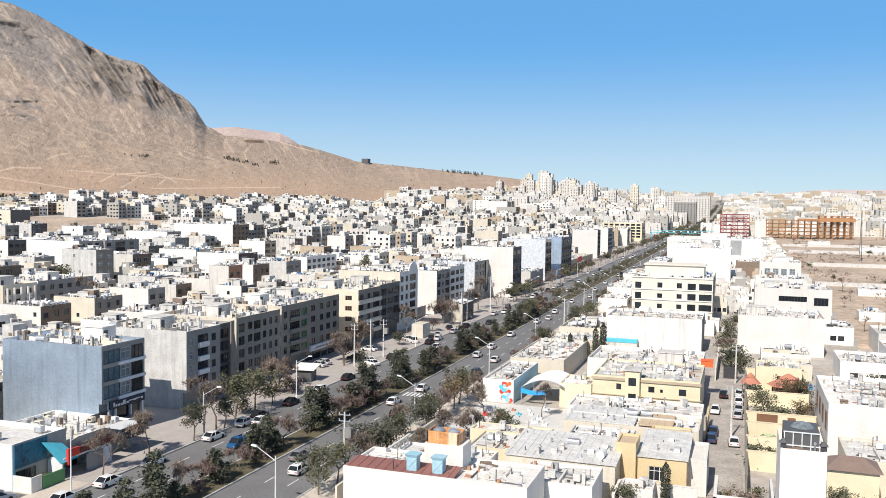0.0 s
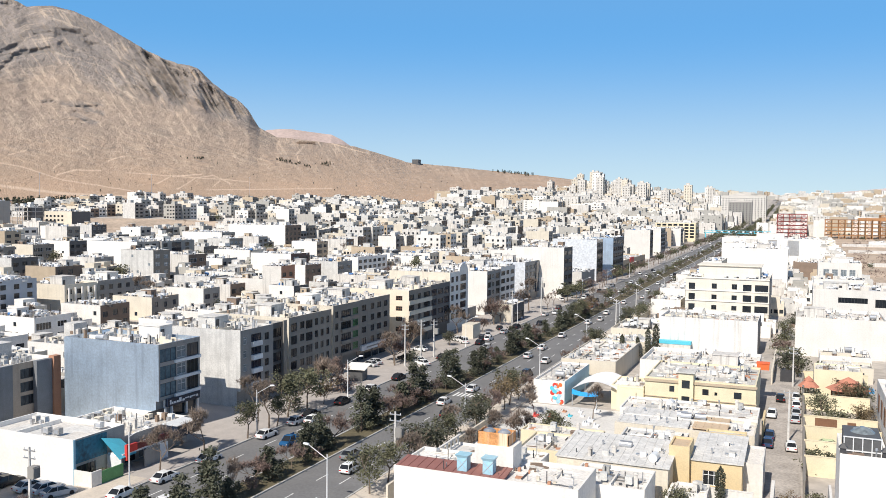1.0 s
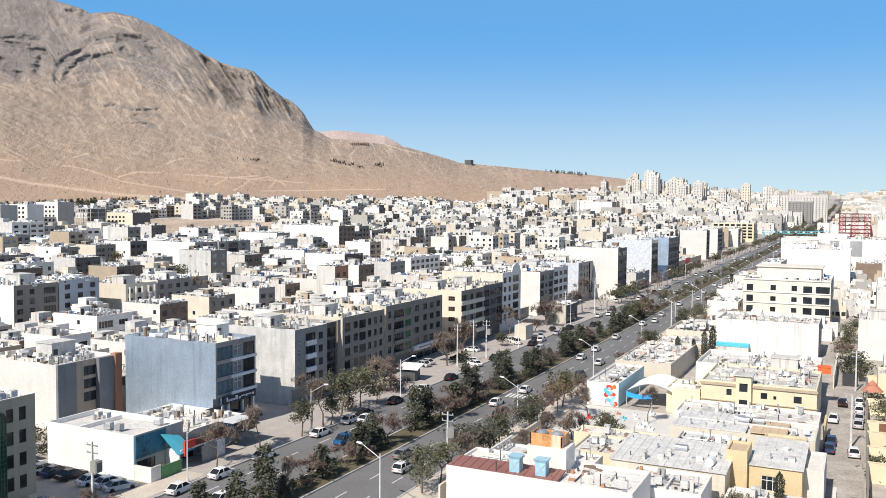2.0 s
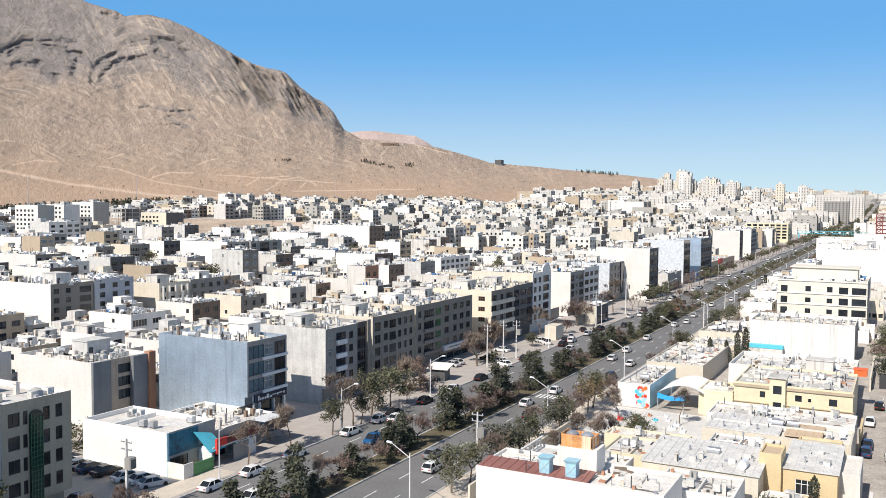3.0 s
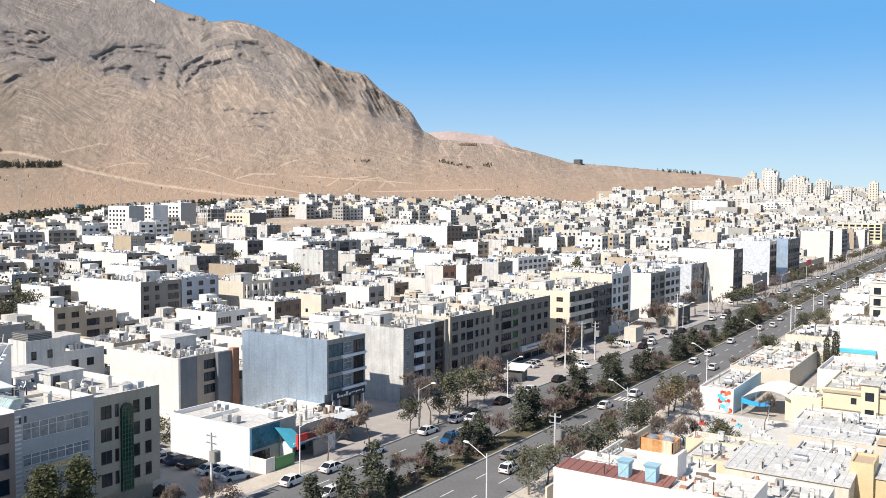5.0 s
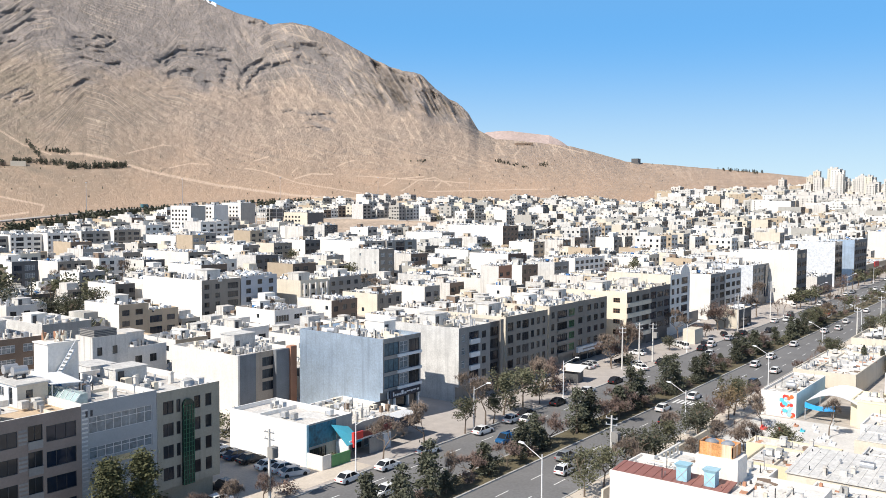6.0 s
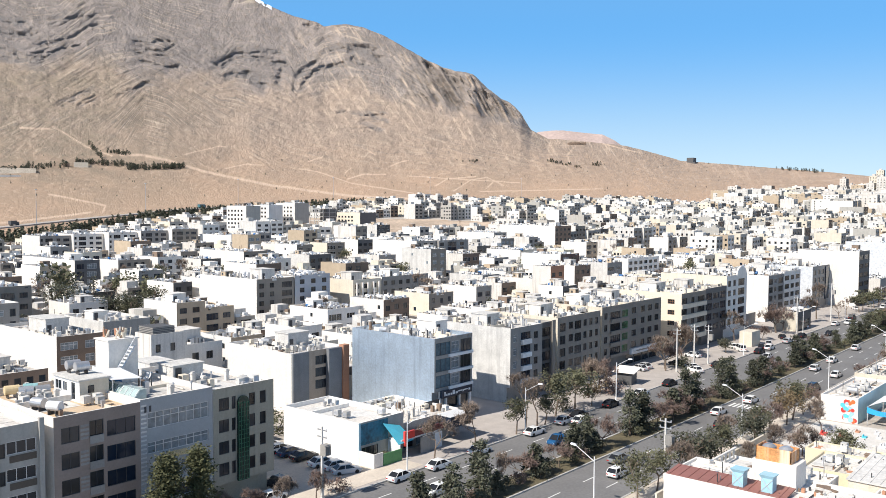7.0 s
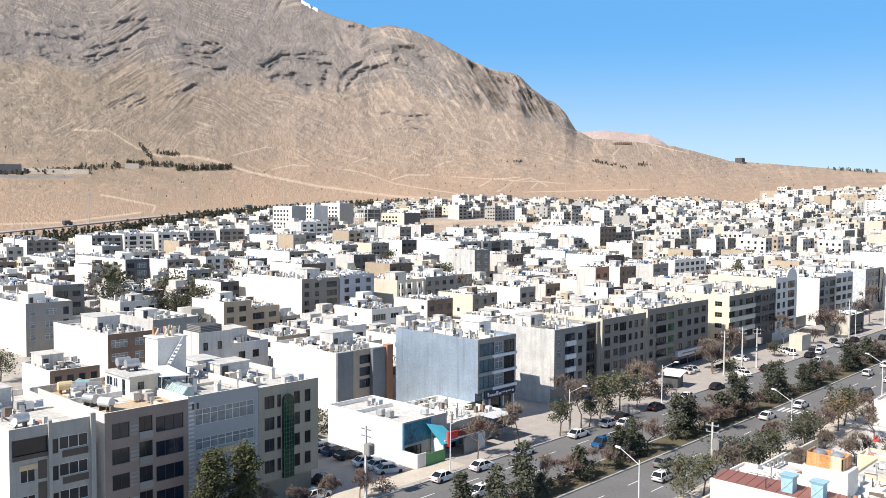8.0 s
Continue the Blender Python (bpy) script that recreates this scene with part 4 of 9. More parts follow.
# silver house
b6, sh = row_house(1.08, FX, 101.8, 20.3, 9.6, 16.75, "office house with a silver metal side and dark glazed front", SILVER, GREYST, ROOFW, deep=True, over=0.6, ground=6.1,
                   cols=[(0.35, 3.6, 0.3, 2.2, "sky"), (4.2, 2.0, 0.5, 1.9, "pale"), (6.5, 2.7, 0.25, 2.3, "dark")], storeys=3, stair=(5.5, 6.6, 4.5, 3.2, 2.5), top_gap=0.5)
for s in range(3):
    ledge(b6, "spandrel", 0, 3.7, 10.3, 5.9 + s * sh, 6.4 + s * sh, 0.35, WHITEMETAL, "pale grey parapet band")
for k in range(7):
    ledge(b6, "cladding_panel", 0, 0.1 + k * 1.47, 1.5 + k * 1.47, 14.55, 15.0, 0.05, GREYST)
sg = ledge(b6, "sign_board", 0, 1.6, 9.8, 4.6, 5.9, 0.45, NAVY, "dark blue sign board with white lettering bars")
lb = Build()
rs = random.Random(4)
u = 2.1
while u < 9.2:
    w = rs.uniform(0.25, 0.6)
    lb.box(0.46, 0.53, u, u + w, 4.95 + rs.choice((0, 0.1, 0.25)), 5.3 + rs.choice((0, 0.1, 0.35)))
    u += w + rs.uniform(0.08, 0.3)
part("lettering_bar", lb, WHITEMETAL, sg)
for u in (1.6, 3.2, 6.9, 9.8):
    pb = Build()
    pb.box(-0.45, -0.1, u, u + 0.35, 0, 5.8)
    part("column", pb, WHITEMETAL, b6, "white shop front column")
for u, w in ((3.6, 3.2), (7.3, 2.4)):
    ledge(b6, "shop_window", -0.6, u, u + w, 0.3, 5.4, 0.05, GLASS, "dark shop glass")
ledge(b6, "screen_panel", 0, -2.6, 1.2, 2.2, 4.6, 0.1, DARKMETAL, "dark hoarding panel beside the shop")
for k in range(4):
    pb = Build()
    pb.cyl(-8.5 + k * 1.9, 0.9 + 0.4 * (k % 2), 14.3, 15.9 + 0.4 * (k % 2), 0.12, 0.12, 8)
    part("vent_pipe", pb, DARKMETAL if k % 2 else OLDWHITE, b6)
# low shop with a walled side
shop = house(-89.1, 85.8, 17.0, 9.5, 6.2, "low white shop with a blue poster and rooftop coolers", mat("fresh_white_paint", (0.80, 0.785, 0.76), 0.85, 0.08, 0.3, 3, 0.01), GREYW, ROOFW, name="shop", category="shop", front=[(0.6, 0.5, 3.4, 2.0, "dark")], deep=True)
ledge(shop, "edge_board", 0, 0.0, 0.35, 0, 6.2, 0.1, LBLUE, "pale blue edge board")
ledge(shop, "poster", 0, 0.35, 6.0, 2.9, 6.0, 0.08, mat("blue_poster", (0.02, 0.15, 0.23), 0.5, 0.6, 0.7, 2, 0), "faded blue poster with a pale landscape")
house(-89.6, 95.3, 15, 14.2, 4.2, "low tin-roofed shop with a red sign", WHITE, GREYST, ROOFW, name="shop", category="shop", front=[(0.5, 0.3, 2.2, 2.6, "open"), (3.4, 0.3, 2.2, 2.6, "pale")])
yw = Build()
yw.box(-89.0, -85.9, 85.8, 86.0, 0, 2.2), yw.box(-86.1, -85.9, 86.0, 87.6, 0, 2.2)
single("garden_wall", yw, WHITE, "white rendered yard wall before the shop", "wall")
yw = Build()
yw.box(-86.05, -85.9, 87.7, 91.6, 0.1, 1.9)
single("hoarding", yw, GREENP, "painted green hoarding beside the footway", "hoarding")
rsn = Build()
rsn.box(-86.4, -86.0, 92.4, 92.9, 2.0, 4.2), rsn.box(-86.4, -86.1, 92.9, 94.6, 3.0, 4.1)
single("shop_sign", rsn, REDP, "red shop sign board on a low shop", "sign")
rsn = Build()
rsn.box(-86.38, -86.16, 94.6, 101.4, 3.05, 3.95)
single("shop_sign", rsn, mat("dark_red_sign", (0.17, 0.035, 0.035), 0.6, 0.25, 1, 4, 0), "dark red shop fascia over a grey shutter", "sign")
rsn = Build()
rsn.box(-86.2, -86.05, 96.0, 99.2, 0.15, 2.6)
single("shutter", rsn, GREYST, "grey roller shutter of a low shop", "shutter")
rsn = Build()
rsn.box(-89.4, -86.2, 103.2, 108.4, 2.5, 4.25)
fb = single("sign_box", rsn, NAVY, "dark blue boxed sign on a low shop", "sign")
rsn = Build()
rsn.box(-89.3, -86.3, 103.3, 108.3, 4.25, 4.32)
part("top_sheet", rsn, WHITEMETAL, fb, "white sheet top")
rsn = Build()
rsn.box(-89.0, -86.4, 92.0, 101.0, 2.7, 2.95), rsn.box(-89.0, -86.5, 91.8, 92.0, 0, 2.7), rsn.box(-86.5, -86.3, 96.8, 101.2, 0.1, 2.6)
single("canopy", rsn, WHITEMETAL, "low shop front with a flat white canopy", "canopy")
tp = Build()
tp.quad((-88.8, 90.5, 5.4), (-86.2, 91.2, 2.5), (-86.2, 94.5, 2.6), (-88.8, 94.2, 4.4)), tp.quad((-88.8, 94.2, 4.36), (-86.2, 94.5, 2.56), (-86.2, 91.2, 2.46), (-88.8, 90.5, 5.36))
single("awning", tp, CYAN, "pale turquoise canvas awning", "awning")

# the shaded row of apartment fronts; their dark stone carries part of that shade
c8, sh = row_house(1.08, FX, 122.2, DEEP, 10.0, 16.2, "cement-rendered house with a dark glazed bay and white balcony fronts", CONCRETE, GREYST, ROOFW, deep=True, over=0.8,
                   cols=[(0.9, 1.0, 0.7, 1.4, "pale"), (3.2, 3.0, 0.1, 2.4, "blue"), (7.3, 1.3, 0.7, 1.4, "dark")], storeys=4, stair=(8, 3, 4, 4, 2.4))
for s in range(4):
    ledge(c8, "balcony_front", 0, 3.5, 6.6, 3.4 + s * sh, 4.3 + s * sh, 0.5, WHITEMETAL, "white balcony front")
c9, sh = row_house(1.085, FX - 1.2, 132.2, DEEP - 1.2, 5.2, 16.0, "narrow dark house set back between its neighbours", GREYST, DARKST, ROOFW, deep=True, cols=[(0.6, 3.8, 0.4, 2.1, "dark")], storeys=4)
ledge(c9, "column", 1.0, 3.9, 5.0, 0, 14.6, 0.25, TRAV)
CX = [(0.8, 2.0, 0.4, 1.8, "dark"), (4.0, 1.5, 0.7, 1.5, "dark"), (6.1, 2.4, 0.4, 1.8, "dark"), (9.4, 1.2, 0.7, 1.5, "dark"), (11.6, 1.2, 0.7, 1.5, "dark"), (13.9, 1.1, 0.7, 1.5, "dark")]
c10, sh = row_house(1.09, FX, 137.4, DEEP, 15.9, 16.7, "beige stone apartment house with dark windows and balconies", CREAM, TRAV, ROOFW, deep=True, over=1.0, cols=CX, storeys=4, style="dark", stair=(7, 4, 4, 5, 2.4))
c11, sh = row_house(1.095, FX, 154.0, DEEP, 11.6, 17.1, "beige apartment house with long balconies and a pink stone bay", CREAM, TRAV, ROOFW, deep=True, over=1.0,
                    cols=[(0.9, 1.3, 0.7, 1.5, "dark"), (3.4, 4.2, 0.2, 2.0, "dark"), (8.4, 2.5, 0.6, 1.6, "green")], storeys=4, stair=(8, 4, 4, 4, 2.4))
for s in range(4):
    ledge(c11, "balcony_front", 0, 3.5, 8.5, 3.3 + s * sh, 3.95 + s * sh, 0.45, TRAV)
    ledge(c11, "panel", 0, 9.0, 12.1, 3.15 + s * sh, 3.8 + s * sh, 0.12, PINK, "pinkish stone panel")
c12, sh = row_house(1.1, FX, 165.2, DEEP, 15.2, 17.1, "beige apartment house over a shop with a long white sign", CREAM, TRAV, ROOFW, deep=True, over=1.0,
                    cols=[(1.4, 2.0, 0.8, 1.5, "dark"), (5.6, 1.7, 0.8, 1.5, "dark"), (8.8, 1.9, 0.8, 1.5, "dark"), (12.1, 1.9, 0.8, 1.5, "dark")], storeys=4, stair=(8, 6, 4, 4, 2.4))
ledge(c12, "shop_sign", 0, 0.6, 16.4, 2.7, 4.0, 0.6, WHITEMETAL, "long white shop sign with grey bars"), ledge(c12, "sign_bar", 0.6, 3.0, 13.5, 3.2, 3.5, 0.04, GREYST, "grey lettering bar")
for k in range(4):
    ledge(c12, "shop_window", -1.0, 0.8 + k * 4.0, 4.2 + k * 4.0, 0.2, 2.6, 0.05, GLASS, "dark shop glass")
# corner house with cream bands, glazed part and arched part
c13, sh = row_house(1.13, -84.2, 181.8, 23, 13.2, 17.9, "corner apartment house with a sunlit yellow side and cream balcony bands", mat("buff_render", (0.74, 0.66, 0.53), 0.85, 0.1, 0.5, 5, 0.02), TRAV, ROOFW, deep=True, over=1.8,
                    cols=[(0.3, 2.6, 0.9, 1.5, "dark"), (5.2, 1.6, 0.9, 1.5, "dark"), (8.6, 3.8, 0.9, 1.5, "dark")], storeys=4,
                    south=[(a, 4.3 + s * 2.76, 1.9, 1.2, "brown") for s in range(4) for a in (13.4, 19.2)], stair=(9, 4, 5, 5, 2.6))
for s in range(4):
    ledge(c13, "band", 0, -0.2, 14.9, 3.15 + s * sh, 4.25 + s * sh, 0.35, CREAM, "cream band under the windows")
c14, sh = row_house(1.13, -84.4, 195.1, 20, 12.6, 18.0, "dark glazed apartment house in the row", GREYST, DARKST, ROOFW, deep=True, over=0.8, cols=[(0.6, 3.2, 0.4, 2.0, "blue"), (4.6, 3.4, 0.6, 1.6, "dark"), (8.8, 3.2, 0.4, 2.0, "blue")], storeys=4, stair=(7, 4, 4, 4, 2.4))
c15, sh = row_house(1.13, -84.4, 207.8, 20, 13.2, 20.2, "pale apartment house with an arched parapet", CREAM, WHITE, ROOFW, deep=True, over=0.8,
                    cols=[(0.9, 1.8, 0.5, 1.7, "dark"), (4.2, 1.6, 0.5, 1.7, "dark"), (7.4, 4.2, 0.4, 2.0, "dark")], storeys=5, stair=(7, 4, 4, 4, 2.2))
ar = Build()
ar.solid([(-0.25, 10.7 + 3.6 * math.cos(t), 17.75 + 2.5 * math.sin(t)) for t in np.linspace(0, math.pi, 13)], [(0.15, 10.7 + 3.6 * math.cos(t), 17.75 + 2.5 * math.sin(t)) for t in np.linspace(0, math.pi, 13)])
part("arched_parapet", ar, WHITE, c15)
house(-101, 250.4, 14, 22, 3.8, "low shop with a plain parapet", OLDWHITE, GREYST, ROOFW, name="shop", category="shop", front=[(1, 0.3, 5, 2.8, "dark"), (8, 0.3, 5, 2.8, "dark")])
c16, sh = row_house(1.09, -90.5, 253.8, 20, 13, 17.0, "white-sided apartment house with a dark front", WHITE, GREYST, ROOFW, over=0.8, cols=[(0.6, 3.0, 0.5, 1.9, "dark"), (5.0, 1.8, 0.7, 1.6, "alu"), (8.4, 3.8, 0.5, 1.9, "dark")], storeys=4, stair=(8, 4, 4, 4, 2.6))
c16b, sh = row_house(1.09, -90.5, 267, 20, 15, 17.4, "pale apartment house with bands of windows", WHITE, WHITE, ROOFW, over=0.8, cols=[(0.6, 4.0, 0.6, 1.6, "dark"), (6.0, 3.0, 0.6, 1.6, "dark"), (10.4, 3.8, 0.6, 1.6, "dark")], storeys=4, stair=(8, 4, 4, 4, 2.6))
c17, sh = row_house(1.08, -91.0, 295.7, 20, 37.0, 17.2, "long apartment house with a metal-sheeted side and dark front", FOIL, GREYST, ROOFW, over=0.8,
            cols=[(u, 2.6, 0.6, 1.7, "dark") for u in (1, 5.2, 9.4, 17.5, 22.5, 27, 32.5)], storeys=4, stair=(8, 9, 4, 4, 2.6))
ledge(c17, "glazed_bay", 0, 14.2, 17.8, 3, 15, 0.4, BLUEGLASS, "tall blue glazed bay")
house(-84.5, 262, 7, 12, 6.0, "sandy brick shop with a flat roof", CREAM, DARKST, ROOFW, name="shop", category="shop", front=[(0.8, 0.3, 9.8, 3.0, "dark")])
house(-88, 338.9, 22, 14.0, 20.6, "white-sided apartment house with stacked dark balconies", WHITE, DARKST, ROOFW, over=0.8, cols=[(0.4, 5.6, 0.9, 1.8, "dark"), (7.4, 5.6, 0.9, 1.8, "dark")], storeys=5, stair=(8, 4, 4, 4, 2.6))
house(-89, 374, 16, 26, 8.0, "plain low building beside the avenue", OLDWHITE, GREYST, ROOFG, name="shop", category="shop", front=[(2, 0.3, 20, 3.0, "dark")])
house(-90.8, 412.0, 22, 14, 21.0, "house under repair wrapped in torn white sheeting", FOIL, BLUEGLASS, ROOFG, cols=[(1, 5, 0.5, 2.2, "blue"), (7.5, 5, 0.5, 2.2, "blue")], storeys=5, stair=(8, 4, 4, 4, 2.6))
house(-88.5, 440, 14, 28, 21.0, "dark blue glazed office house with a pale side", SILVER, DARKST, ROOFG, cols=[(1 + 5.2 * k, 4.4, 0.5, 2.2, "blue") for k in range(5)], storeys=5, stair=(8, 4, 4, 4, 2.6))
ob = house(-92, 470, 20, 90, 6.5, "long low brick shops along the footway", TANBR, TANBR, ROOFG, name="shop", category="shop", front=[(3 + 14 * k, 0.4, 11, 3.2, "dark") for k in range(6)])
ledge(ob, "shop_sign", 0, 36, 48, 4.2, 7.2, 0.4, REDP, "bright red shop sign")
house(-97, 610, 18, 13, 20.0, "white-sided apartment house with a dark front", WHITE, DARKST, ROOFW, cols=[(1, 4.6, 0.4, 2.2, "dark"), (7, 4.8, 0.4, 2.2, "dark")], storeys=5, stair=(8, 4, 4, 4, 2.6))
house(-97, 660, 18, 24, 20.0, "pale grey apartment house with a dark front", WHITE, GREYST, ROOFW, cols=[(1 + 5.6 * k, 4, 0.4, 2.0, "dark") for k in range(4)], storeys=5, stair=(8, 4, 4, 4, 2.6))
house(-100, 800, 34, 16, 16.0, "plain white block beside the avenue", WHITE, GREYST, ROOFW, cols=[(1 + 5 * k, 3, 0.4, 2.0, "dark") for k in range(3)], storeys=4)
house(-98, 900, 40, 30, 19.0, "pale yellow building frame with open floors", YELLOW, YELLOW, ROOFG, cols=[(1 + 5.6 * k, 4.4, 0.2, 2.5, "open") for k in range(5)], storeys=5, south=[(1.5 + 5.5 * k, 4 + 3 * s, 4, 2, "open") for k in range(7) for s in range(5)], style="open")

# ---- landmarks in the quarter behind ----
C2 = lambda n, w, z=0.75, h=1.5, st="dark", s=0.9, gap=None: [(s + i * (gap or w * 2), w, z, h, st) for i in range(n)]
house(-156.7, 62.8, 13, 9.2, 7.5, "low brown brick house with arched windows", WHITE, BROWN, ROOFW, cols=C2(4, 1.2, gap=2.2), storeys=1, name="house", category="house", ground=4.2, stair=(6, 1, 5, 4, 2.6))
house(-171.1, 80.4, 27, 10, 10.5, "white-sided house with a brown brick front", WHITE, BROWN, ROOFW, cols=[(0.8, 3.6, 0.8, 1.6, "pale"), (6, 2, 0.8, 1.6, "pale")], storeys=2, ground=4, stair=(9, 2, 8, 5, 3.2))
house(-160.3, 97, 15, 10, 7.0, "low brown house with dark windows", WHITE, BROWN, ROOFG, cols=C2(3, 1.4, gap=3), storeys=1, ground=3.6, name="house", category="house")
house(-140, 83, 5.5, 7, 14.0, "pale rooftop stair tower with small windows", OLDWHITE, OLDWHITE, ROOFW, cols=C2(2, 1.0, gap=3), storeys=3, stair=None)
slat_tank = thing("cooling_tower", "large dark slatted cooling unit on a stair tower", "cooling unit", Matrix.Translation((-145.0, 83.6, at_z(-140, 83) + 13.3)))
b = Build()
b.box(0, 4.6, 0, 4.4, 0.05, 1.9)
part("casing", b, DARKST, slat_tank)
for k in range(6):
    b = Build()
    b.box(-0.06, 4.66, -0.06, 4.46, 0.2 + k * 0.3, 0.32 + k * 0.3)
    part("slat", b, GREYST, slat_tank)
house(-144, 90, 14, 11, 10.5, "pale house with a roof terrace", OLDWHITE, WHITE, ROOFW, cols=C2(3, 1.5, gap=3.2), storeys=2, stair=(3, 3, 5, 5, 3))
house(-478, 174, 15, 8, 13, "pale four-storey apartment house", WHITE, WHITE, ROOFW, cols=C2(2, 2), storeys=4, ground=1)
house(-457, 172.7, 16, 16, 13, "pale four-storey apartment house with balconies", WHITE, TRAV, ROOFW, cols=C2(4, 2), storeys=4, ground=1, stair=(5, 4, 4, 4, 2.5))
house(-405, 165, 36, 10.7, 7.5, "low white-sided house with brick front", WHITE, TANBR, ROOFW, cols=C2(2, 3), storeys=2, ground=1, stair=(6, 3, 5, 4, 3))
for yy, xx, st in ((205.6, -454.6, GREYST), (222.6, -452, WHITE), (240, -447, WHITE), (257.6, -444, GREYST), (275, -440, TRAV)):
    house(xx, yy, 21, 17, 13.2, "long grey apartment block in a terrace", WHITE, st, ROOFW, cols=[(0.5, 1.2, 0.7, 1.5, "dark"), (3, 4, 0.3, 2.0, "dark"), (9, 2, 0.7, 1.5, "dark"), (12.6, 3.4, 0.5, 1.6, "blue")], storeys=4, ground=1, stair=(6, 6, 4, 4, 2.4))
house(-326.4, 161, 46, 10.3, 12, "white apartment house with a dark glazed front", WHITE, DARKST, ROOFW, cols=[(0.8, 3, 0.4, 2, "blue"), (5, 4, 0.4, 2, "pale")], storeys=3, ground=2, stair=(9, 3, 6, 5, 2.6))
house(-337, 185, 16, 14.8, 9.5, "pale low apartment house with plain windows", WHITE, TRAV, ROOFW, cols=C2(4, 1.6), storeys=3, ground=1, stair=(5, 4, 5, 4, 2.6))
house(-332, 200.5, 16, 12, 10, "pale low apartment house with plain windows", WHITE, WHITE, ROOFW, cols=C2(3, 2), storeys=3, ground=1)
house(-215, 80.7, 34, 11.3, 13, "white-sided apartment house with a grey front", WHITE, GREYST, ROOFW, cols=[(1, 1.2, 0.8, 1.5, "pale"), (4.6, 3, 0.8, 1.5, "pale"), (9, 1.4, 0.6, 1.9, "dark")], storeys=3, ground=3, stair=(1, 1, 4, 4, 2.8))
house(-247, 154.6, 16, 7, 10, "pale blue-white house with a dark front", WHITE, DARKST, ROOFW, cols=C2(2, 2), storeys=2)
house(-203.3, 128.2, 16.6, 8.9, 10, "white-sided house with a tan brick front", WHITE, TANBR, ROOFW, cols=C2(2, 2.2, gap=4), storeys=2, stair=(5, 2, 4, 4, 2.6))
house(-209.4, 159.2, 29.4, 14.4, 13.5, "white-sided apartment house with brown stone piers", WHITE, TRAV, ROOFW, cols=[(1, 1.8, 0.7, 1.5, "dark"), (5, 1.6, 0.7, 1.5, "dark"), (9.6, 4, 0.5, 1.8, "dark")], storeys=4, ground=2, stair=(4, 5, 6, 5, 3.2))
house(-209.4, 174, 18, 14.6, 13.5, "pale grey apartment house with plain windows", GREYST, mat("pale_blue_grey", (0.46, 0.48, 0.52), 0.8, 0.1, 0.5, 5, 0.01), ROOFW, cols=C2(3, 1.9, gap=4.6, s=2), storeys=4, ground=2)
house(-230.9, 215.7, 13.7, 11.5, 13, "bare tan brick block with a side gallery", TANBR, BROWN, ROOFW, cols=C2(2, 2.2), storeys=4, ground=2)
e = house(-206.3, 196.1, 18, 13, 10.5, "cream house with tall white columns", CREAM, CREAM, ROOFW, cols=C2(3, 2.0, gap=4), storeys=3, ground=1, stair=(2, 1, 5, 5, 3))
for k in range(5):
    c = Build()
    c.cyl(0.6, 1.2 + k * 2.6, 0, 9.6, 0.35)
    part("column", c, WHITE, e)
house(-206.3, 209.6, 18, 24, 10.5, "long grey house with even windows", WHITE, GREYST, ROOFW, cols=C2(6, 1.8, gap=3.8), storeys=3, ground=1, stair=(4, 8, 5, 5, 2.6))
house(-285.3, 314.2, 30, 15, 13, "white apartment house with a blank sunlit side", WHITE, GREYST, ROOFW, cols=C2(3, 2.6, gap=4.6), storeys=4, ground=2, stair=(6, 3, 5, 4, 2.6))
house(-284, 329.6, 22, 24, 12.6, "apartment house with a dark glazed bay", GREYST, GREYST, ROOFW, cols=[(1, 3, 0.5, 1.8, "dark"), (7, 7, 0.2, 2.4, "blue"), (17, 3, 0.5, 1.8, "dark")], storeys=4, ground=1.5, stair=(6, 8, 5, 5, 2.6))
house(-325, 240, 35, 13, 10, "low white-sided house with stone front", WHITE, TRAV, ROOFW, cols=C2(3, 2), storeys=2)
house(-411, 295, 31, 17, 10, "grey-fronted house with open upper floor", WHITE, GREYST, ROOFG, cols=C2(2, 5, gap=8), storeys=2)
house(-284.3, 437.3, 41, 17.8, 16, "long white apartment block with a brown brick front", WHITE, BROWN, ROOFW, cols=C2(4, 2.2), storeys=4, stair=(2, 4, 5, 4, 2.6))
house(-198.5, 309.7, 20.3, 14.9, 13, "white-sided house with a dark brown front", WHITE, mat("dark_brown_stone", (0.13, 0.075, 0.06), 0.7, 0.12, 0.5, 5, 0.01), ROOFW, cols=[(2, 4.4, 0.9, 1.2, "pale"), (9, 4.4, 0.9, 1.2, "dark")], storeys=4, ground=1.5)
house(-172, 262, 8, 9, 13.2, "house with an orange rendered front", OLDWHITE, TERRA, ROOFT, cols=C2(2, 2.2), storeys=3, ground=1)
house(-242.4, 342.2, 20.7, 13.6, 10, "white house with a cream yard wall", WHITE, CREAM, ROOFW, cols=C2(3, 2), storeys=3, ground=1)
house(-305.6, 404.5, 28, 12.5, 12, "white apartment house with plain windows", WHITE, GREYST, ROOFW, cols=C2(3, 2), storeys=3)
house(-186, 346, 15, 30, 10, "long pale house with strip windows", WHITE, WHITE, ROOFW, cols=C2(6, 3, gap=4.8), storeys=3, ground=1)
